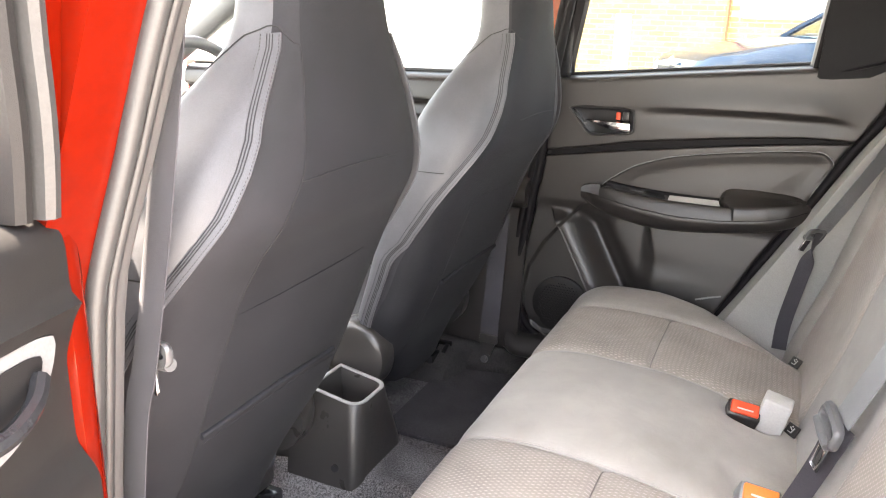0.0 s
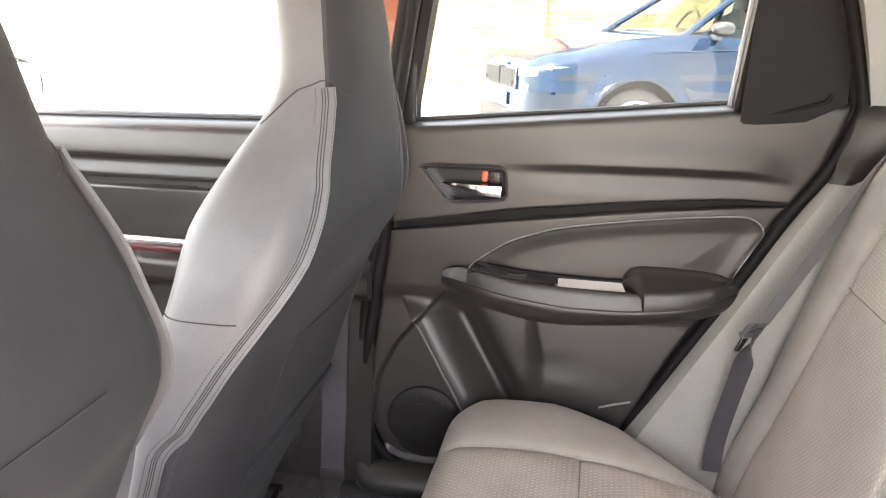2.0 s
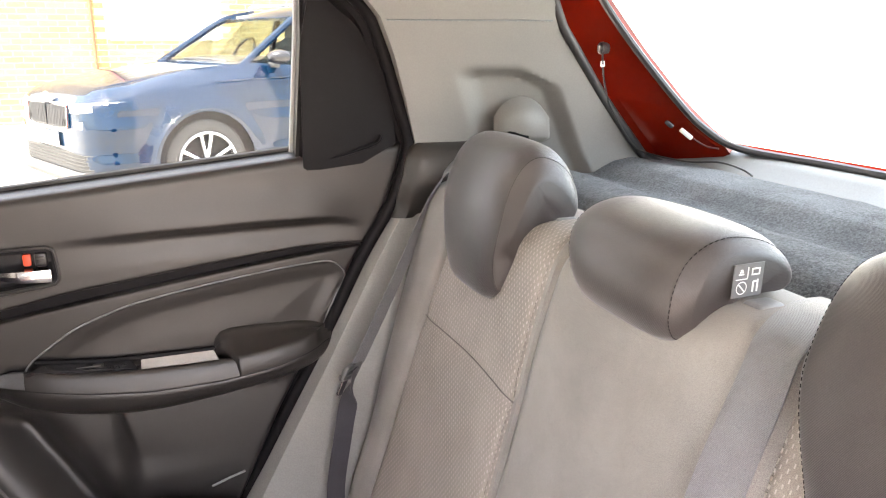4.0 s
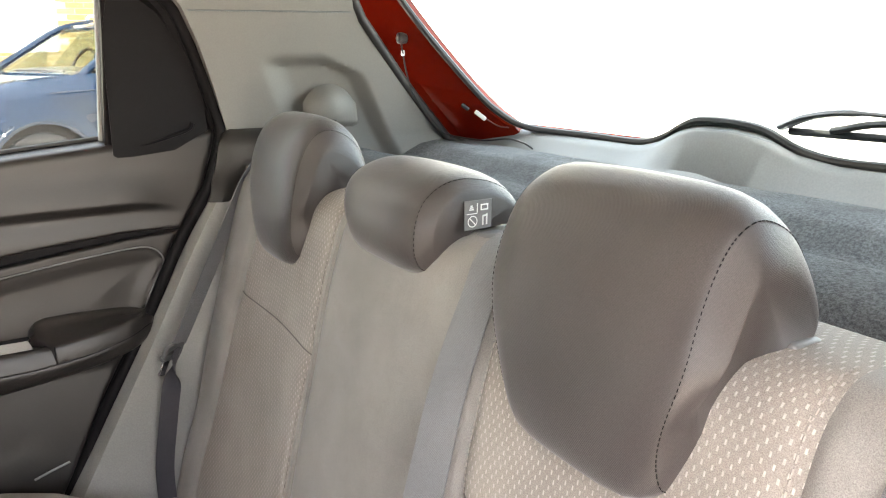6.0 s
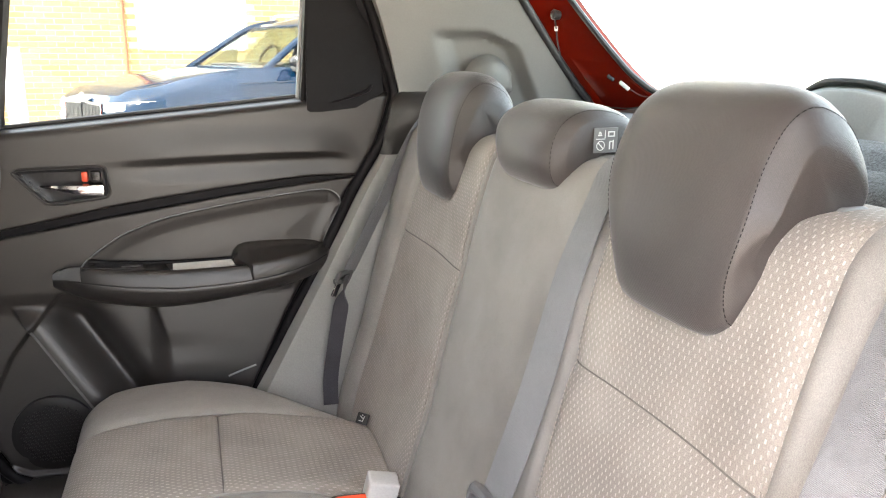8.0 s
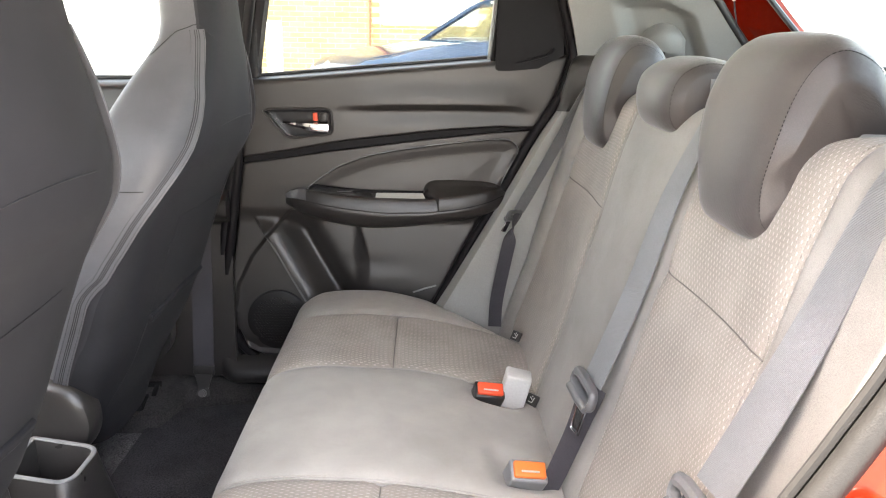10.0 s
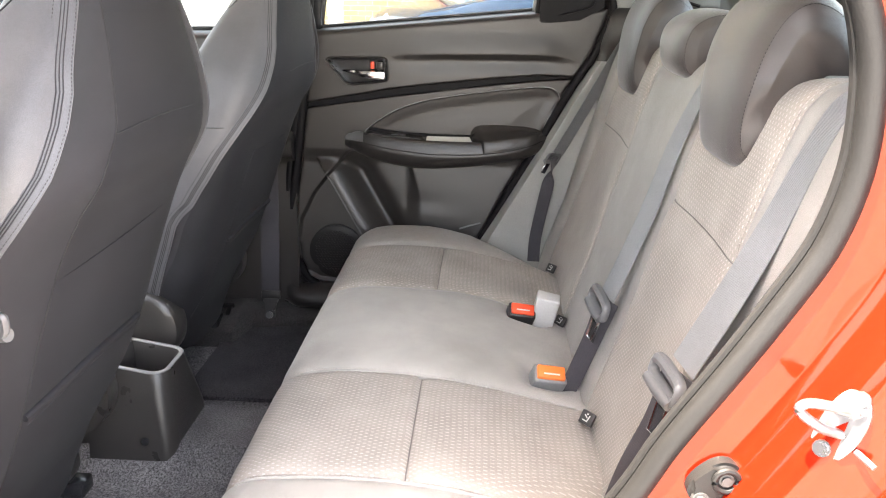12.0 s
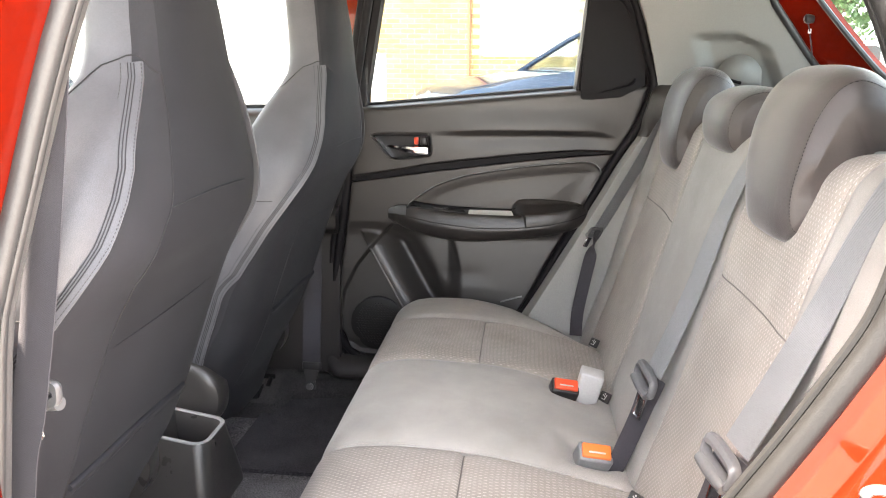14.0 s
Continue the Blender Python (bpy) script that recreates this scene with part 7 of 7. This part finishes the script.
part("steering_wheel", tube([V((1.10 + 0.08 * math.sin(a), 1.29 + 0.18 * math.cos(a), 1.16 + 0.16 * math.sin(a))) for a in np.linspace(0, math.tau, 30, endpoint=False)], 0.016, 8, True), "gloss", suv)
part("wiper", tube(curve([(0.47, 0.45, 1.125), (0.50, 0.90, 1.142), (0.52, 1.35, 1.140)], 12), 0.012, 6), "blackplastic", suv)
mr = part("door_mirror", loft([[V((0.60 + dx, 0.0 - 0.09 + 0.10 * k * math.cos(a), 1.165 + 0.060 * k * math.sin(a))) for a in np.linspace(0, math.tau, 24, endpoint=False)] for dx, k in ((0.10, 0.85), (0.08, 1.0), (0.03, 0.97), (-0.03, 0.7), (-0.05, 0.3))]), "gloss", suv, "dark mirror housing")
part("mirror_foot", rbox((0.06, 0.10, 0.05), (0.68, 0.05, 1.10), 0.012), "blackplastic", mr)
# nose: everything on it follows the body's front
def half_width(x, z):
    zb, zt, hw, zs, ws = [lerp([(q[0], q[i]) for q in low], x) for i in (1, 2, 3, 4, 5)]
    if z > zt or z < zb:
        return 0.0
    return lerp([(zb, hw * 0.90), (zb + 0.10, hw * 0.985), (zs - 0.02, hw * 0.985), (zs + 0.02, hw * 0.955), (max(zs + 0.03, zt - 0.015), ws), (zt + 0.001, ws * 0.8)], z)


def nose_x(u, z):
    x = -0.87
    while half_width(x, z) < abs(u) and x < 0.3:
        x += 0.004
    return x


def nose_patch(u0, u1, lo, hi, out, n=26, m=8):
    """A thin piece on the nose between two heights, lo(u) and hi(u), from u0 to u1 across."""
    def f(a, b):
        u = u0 + (u1 - u0) * a
        z = lo(u) + (hi(u) - lo(u)) * b
        return V((nose_x(u, z) - out, 0.92 + u * (1 + out * 0.6), z))
    return grid(n, m, f, back=lambda p, a, b: V((p.x + out + 0.02, 0.92 + (p.y - 0.92) * 0.985, p.z)))


gtop = lambda u: 0.835 - 0.02 * abs(u)
glow = lambda u: 0.655 + 0.10 * max(0.0, abs(u) - 0.30)
gr = part("grille", nose_patch(-0.46, 0.46, glow, gtop, 0.010, 40), "gloss", suv, "black upright-slat grille")
part("grille_frame", tube([V((nose_x(u, z) - 0.016, 0.92 + u, z)) for u, z in [(u, gtop(u)) for u in np.linspace(-0.46, 0.46, 15)] + [(u, glow(u) - 0.006) for u in np.linspace(0.46, -0.46, 15)]], 0.010, 8, True, up=(1, 0, 0)), "chrome", gr)
for k in range(-12, 13):
    u = k * 0.035
    part("slat", tube([V((nose_x(u, z) - 0.015, 0.92 + u, z)) for z in np.linspace(glow(u) + 0.012, gtop(u) - 0.014, 4)], 0.006, 6), "blackplastic", gr)
part("badge", disc((nose_x(0, 0.872) - 0.004, 0.92, 0.872), (-1, 0, 0.6), 0.045, 0.014, 24, 0.004), "chrome", suv, "round chrome badge")
for s in (-1, 1):
    hl = part("headlamp", nose_patch(*((-0.875, -0.49) if s < 0 else (0.49, 0.875)), lambda u: 0.775 + 0.10 * max(0, abs(u) - 0.62), lambda u: 0.842 + 0.06 * max(0, abs(u) - 0.55), 0.008, 30), "upvc", suv, "clear white headlamp")
    part("lamp_lens", nose_patch(*((-0.74, -0.53) if s < 0 else (0.53, 0.74)), lambda u: 0.792, lambda u: 0.828, 0.012, 14, 4), "alloy", hl)
    part("fog_lamp", nose_patch(*((-0.80, -0.56) if s < 0 else (0.56, 0.80)), lambda u: 0.665, lambda u: 0.715, 0.006, 14, 4), "upvc", suv, "white fog lamp")
part("number_plate", rbox((0.012, 0.50, 0.11), (nose_x(0, 0.56) - 0.020, 0.92, 0.56), 0.003), "white", suv, "blank white plate with plain dark bars")
part("lower_intake", nose_patch(-0.78, 0.78, lambda u: 0.345, lambda u: 0.485 - 0.06 * max(0, abs(u) - 0.4), 0.006, 40), "blackplastic", suv, "black meshed lower intake")
for k in range(5):
    part("intake_bar", tube([V((nose_x(u, 0.365 + 0.026 * k) - 0.010, 0.92 + u, 0.365 + 0.026 * k)) for u in np.linspace(-0.76, 0.76, 20)], 0.005, 6), "tyre", suv)
part("bumper_lip", tube([V((nose_x(u, 0.335) - 0.005, 0.92 + u, 0.285)) for u in np.linspace(-0.84, 0.84, 26)], 0.045, 8, flat=1.2), "blackplastic", suv)
for wx in (0.0, 2.64):
    for y0, y1 in ((0.03, 0.40), (1.44, 1.81)):
        part("wheel_well", loft([[V((wx + 0.428 * math.cos(a), y, 0.35 + 0.428 * math.sin(a))) for a in np.linspace(-0.5, math.pi + 0.5, 30)] for y in ((y0, y1) if y0 < 1 else (y1, y0))]), "blacktrim", suv)
# flank
part("arch_trim", tube([V((0.432 * math.cos(a), -0.026, 0.35 + 0.432 * math.sin(a))) for a in np.linspace(-0.35, math.pi + 0.35, 36)], 0.024, 8, flat=0.6, up=(0, 1, 0)), "blue", suv, "rounded blue wheel-arch lip")
part("arch_trim", tube([V((2.64 + 0.432 * math.cos(a), -0.026, 0.35 + 0.432 * math.sin(a))) for a in np.linspace(-0.35, math.pi + 0.35, 36)], 0.024, 8, flat=0.6, up=(0, 1, 0)), "blue", suv)
part("sill_trim", rbox((1.80, 0.03, 0.14), (1.32, 0.0, 0.27), 0.01), "blackplastic", suv)
part("shoulder_crease", tube(curve([(0.1, 0.006, 0.985), (0.9, 0.004, 1.005), (2.0, 0.004, 1.02), (3.0, 0.01, 1.03)], 20), 0.008, 6), "blue", suv)
for xa in (0.86, 1.66):
    part("door_gap", tube([(xa, 0.001, 0.36), (xa, 0.0, 0.95), (xa + 0.03, 0.04, 1.05)], 0.005, 6), "rubber", suv)
for k, (w, z) in enumerate(((0.10, 0.62), (0.12, 0.585), (0.08, 0.55))):
    part("print_bar", rbox((w, 0.004, 0.014), (0.68, -0.002, z), 0), "white", suv, "unreadable white print")
for wx, ys in ((0.0, 0.10), (2.64, 0.10), (0.0, 1.74), (2.64, 1.74)):
    sg = 1 if ys < 1 else -1
    prof = [(0.345, 0.10), (0.350, 0.08), (0.350, -0.06), (0.343, -0.088), (0.325, -0.102), (0.275, -0.106), (0.255, -0.098), (0.252, 0.10)]
    tb = loft([[V((wx + r * math.cos(a), ys + sg * d, 0.35 + r * math.sin(a))) for r, d in prof] for a in np.linspace(0, math.tau, 56, endpoint=False)], False, True)
    wh = part("wheel", tb, "tyre", suv, "road tyre on alloy rim")
    part("rim", loft([[V((wx + r * math.cos(a), ys + sg * d, 0.35 + r * math.sin(a))) for r, d in ((0.254, -0.100), (0.245, -0.106), (0.232, -0.098), (0.226, 0.02), (0.05, 0.03), (0.05, 0.10), (0.254, 0.10))] for a in np.linspace(0, math.tau, 48, endpoint=False)], False, True), "blackplastic", wh)
    part("rim_edge", tube([V((wx + 0.243 * math.cos(a), ys - sg * 0.100, 0.35 + 0.243 * math.sin(a))) for a in np.linspace(0, math.tau, 48, endpoint=False)], 0.011, 8, True), "alloy", wh)
    for k in range(5):
        for da in (-11, 11):
            a = radians(72 * k + da + 18)
            a2 = radians(72 * k + da * 0.4 + 18)
            part("spoke", tube([V((wx + 0.045 * math.cos(a2), ys - sg * 0.075, 0.35 + 0.045 * math.sin(a2))), V((wx + 0.14 * math.cos(a), ys - sg * 0.085, 0.35 + 0.14 * math.sin(a))), V((wx + 0.238 * math.cos(a), ys - sg * 0.092, 0.35 + 0.238 * math.sin(a)))], [0.016, 0.013, 0.015], 6), "alloy", wh)
    part("hub_cap", disc((wx, ys - sg * 0.07, 0.35), (0, -sg, 0), 0.05, 0.022, 20, 0.006), "alloy", wh)

# ---- brick building across the yard ----
WY, WX0, WX1, WZ0, WZ1 = 10.6, -3.05, 3.3, 0.30, 5.6
WIN = (-0.407, 0.955, 1.428, 2.60)
bld = thing("wall_building", (0, WY + 0.1, 0.3), "yellow brick building wall with pale mortar joints", "wall", kind="structure")
wallbm = bmesh.new()
for x0, x1, z0, z1 in ((WX0, WIN[0], WZ0 - 0.3, WZ1), (WIN[1], WX1, WZ0 - 0.3, WZ1), (WIN[0], WIN[1], WZ0 - 0.3, WIN[2]), (WIN[0], WIN[1], WIN[3], WZ1)):
    rbox((x1 - x0, 0.30, z1 - z0), ((x0 + x1) / 2, WY + 0.15 - 0.003, (z0 + z1) / 2), 0, None, 1, wallbm)
part("mortar", wallbm, "mortar", bld, "pale mortar bed")
wn_ = thing("window_1", (0.26, WY, WIN[2]), "white framed sash window with white blind", "window", kind="structure")
wx0, wx1, wz0, wz1 = WIN
for name, sx, sz, cx, cz in (("frame_side", 0.07, wz1 - wz0, wx0 + 0.035, (wz0 + wz1) / 2), ("frame_side", 0.07, wz1 - wz0, wx1 - 0.035, (wz0 + wz1) / 2), ("frame_rail", wx1 - wx0 - 0.14, 0.07, (wx0 + wx1) / 2, wz0 + 0.035),
                             ("frame_rail", wx1 - wx0 - 0.14, 0.07, (wx0 + wx1) / 2, wz1 - 0.035), ("frame_rail", wx1 - wx0 - 0.14, 0.06, (wx0 + wx1) / 2, 1.93), ("mullion", 0.06, wz1 - 2.03, (wx0 + wx1) / 2 - 0.02, (wz1 + 1.96) / 2 - 0.035)):
    part(name, rbox((sx, 0.07, sz), (cx, WY + 0.07, cz), 0.008), "upvc", wn_)
part("window_sill", rbox((wx1 - wx0 + 0.02, 0.10, 0.035), ((wx0 + wx1) / 2, WY + 0.03, wz0 - 0.012), 0.006), "upvc", wn_)
part("blind", rbox((wx1 - wx0 - 0.12, 0.01, wz1 - wz0 - 0.12), ((wx0 + wx1) / 2, WY + 0.13, (wz0 + wz1) / 2), 0), "white", wn_, "white blind behind the pane")
part("pane", rbox((wx1 - wx0 - 0.12, 0.006, wz1 - wz0 - 0.12), ((wx0 + wx1) / 2, WY + 0.095, (wz0 + wz1) / 2), 0), "glass", wn_, shadow=False)
dp = thing("drain_pipe", (-0.624, WY - 0.05, 0.33), "thin brown drain pipe on the brick wall", "drain pipe")
part("pipe", tube([(-0.624, WY - 0.04, 0.34), (-0.624, WY - 0.04, 3.0), (-0.624, WY - 0.04, 5.5)], 0.022, 10), "pipe", dp)
for z in (0.9, 2.0, 3.1):
    part("bracket", rbox((0.07, 0.05, 0.03), (-0.624, WY - 0.025, z), 0.005), "pipe", dp)
ps = thing("sign_post", (-1.47, 7.62, 0.07), "short white post with a flat board", "post")
part("board", rbox((0.17, 0.03, 0.75), (-1.47, 7.62, 1.0), 0.008), "white", ps, "white board")
part("stake", rbox((0.06, 0.06, 0.60), (-1.47, 7.66, 0.37), 0.006), "white", ps)
tagged(part("wall_render", rbox((6.0, 0.3, 3.6), (-6.1, WY + 1.2, 1.9), 0.01), "render"), "white rendered wall beside the brick building", "wall", kind="structure")


def leaf_tree(name, base, h, spread, seed):
    rnd = random.Random(seed)
    t = thing(name, base, "leafy green tree beyond the car park", "tree", "far trees")
    b = V(base)
    tb = tube([b, b + V((0.05, 0, h * 0.3)), b + V((0, 0.1, h * 0.62))], [0.16, 0.12, 0.06], 8)
    tips = []
    for k in range(9):
        a = rnd.uniform(0, math.tau)
        s = b + V((0, 0, h * rnd.uniform(0.28, 0.6)))
        e = s + V((math.cos(a) * spread * rnd.uniform(0.5, 0.9), math.sin(a) * spread * rnd.uniform(0.5, 0.9), h * rnd.uniform(0.1, 0.35)))
        tube([s, s.lerp(e, 0.5) + V((0, 0, 0.1)), e], [0.06, 0.04, 0.015], 6, False, tb)
        tips += [e, s.lerp(e, 0.6)]
    part("trunk", tb, "bark", t)
    verts, faces = [], []
    for k in range(2600):
        c = rnd.choice(tips) + V((rnd.gauss(0, spread * 0.28), rnd.gauss(0, spread * 0.28), rnd.gauss(0, h * 0.10)))
        n = V((rnd.gauss(0, 1), rnd.gauss(0, 1), rnd.gauss(0, 1))).normalized()
        u = n.orthogonal().normalized()
        w = n.cross(u)
        s = rnd.uniform(0.07, 0.14)
        i = len(verts)
        verts += [c - u * s, c + w * s * 0.5, c + u * s, c - w * s * 0.5]
        faces.append((i, i + 1, i + 2, i + 3))
    me = bpy.data.meshes.new("crown")
    me.from_pydata([tuple(v) for v in verts], [], faces)
    me.materials.append(M["foliage"])
    cr = new("crown", me)
    cr.parent = t
    cr.matrix_parent_inverse = BASE[t.name]
    tagged(cr, kind="stuff")


leaf_tree("tree", (5.6, 16.0, 0.34), 5.0, 1.3, 3)
leaf_tree("tree", (7.2, 18.0, 0.34), 6.0, 1.6, 5)
lp = thing("lamp_post", (4.75, 9.0, 0.1), "slim grey post beyond the rear window", "post")
part("pole", tube([(4.75, 9.0, 0.1), (4.75, 9.0, 4.5)], 0.06, 10), "lowertrim", lp)
part("foot", disc((4.75, 9.0, 0.1), (0, 0, 1), 0.14, 0.06, 16, 0.01), "lowertrim", lp)
tagged(part("wall_white", rbox((18.0, 0.3, 6.0), (15.2, 10.2, 3.0), 0.01), "render"), "white rendered building behind the car", "wall", kind="structure")
PCX, PCY, PCZ = 4.5, 13.0, 0.27
pc2 = thing("parked_car", (PCX, PCY, 0.34), "white car parked behind, seen through the rear window", "car")
wc = []
for x, zt, hw in ((-0.95, 0.72, 0.62), (-0.85, 0.86, 0.78), (-0.4, 1.0, 0.86), (-0.1, 1.05, 0.88), (0.5, 1.40, 0.72), (1.6, 1.44, 0.72), (2.4, 1.1, 0.80), (2.7, 0.8, 0.7)):
    wc.append([V((PCX + x, PCY + y * hw, PCZ + z)) for y, z in ((-1, 0.26), (-1, min(0.95, zt)), (-0.82, zt), (0.82, zt), (1, min(0.95, zt)), (1, 0.26))])
part("body", loft(wc), "whitepaint", pc2)
part("side_window", prism([(0.35, 1.06), (0.75, 1.36), (1.5, 1.38), (1.9, 1.06)], lambda u, v, w: V((PCX + u, PCY - 0.86 - w + 0.35 * (v - 1.0), PCZ + v)), 0.02, 0.004), "gloss", pc2)
for x in (0.0, 2.0):
    part("wheel", disc((PCX + x, PCY - 0.76, PCZ + 0.38), (0, -1, 0), 0.31, 0.12, 28, 0.02), "tyre", pc2)


# ---- bricks, course by course ----
BW, BH, PX, PZ = 0.215, 0.065, 0.225, 0.075
_b = rbox((BW, 0.05, BH), (0, 0, 0), 0)
BRICK = mesh_of("brick", _b, M["brick"], smooth=False)
rb = random.Random(4)
near_n, far_bm = 0, ([], [])
row = 0
z = WZ0 + PZ / 2
while z < WZ1 - 0.05:
    x = WX0 + (0.0 if row % 2 else -PX / 2)
    while x < WX1:
        c = x + PX / 2
        if WX0 + 0.1 < c < WX1 - 0.1 and not (WIN[0] - 0.09 < c < WIN[1] + 0.09 and WIN[2] - 0.03 < z < WIN[3] + 0.02):
            y = WY + rb.uniform(-0.002, 0.003) + 0.018
            if near_n < 300 and -2.25 < c < 0.2 and 0.95 < z < 2.15:
                near_n += 1
                ob = new("brick", BRICK)
                ob.parent = bld
                ob.matrix_parent_inverse = BASE[bld.name]
                ob.location = (c, y, z)
            else:
                i = len(far_bm[0])
                far_bm[0].extend([(c + sx * BW / 2, y + sy * 0.025, z + sz * BH / 2) for sx in (-1, 1) for sy in (-1, 1) for sz in (-1, 1)])
                far_bm[1].extend([tuple(i + k for k in f) for f in ((0, 1, 3, 2), (4, 6, 7, 5), (0, 4, 5, 1), (2, 3, 7, 6), (0, 2, 6, 4), (1, 5, 7, 3))])
        x += PX
    z += PZ
    row += 1
me = bpy.data.meshes.new("bricks")
me.from_pydata(far_bm[0], [], far_bm[1])
me.materials.append(M["brick"])
fb_ = new("bricks", me)
fb_.parent = bld
fb_.matrix_parent_inverse = BASE[bld.name]
tagged(fb_, kind="stuff")
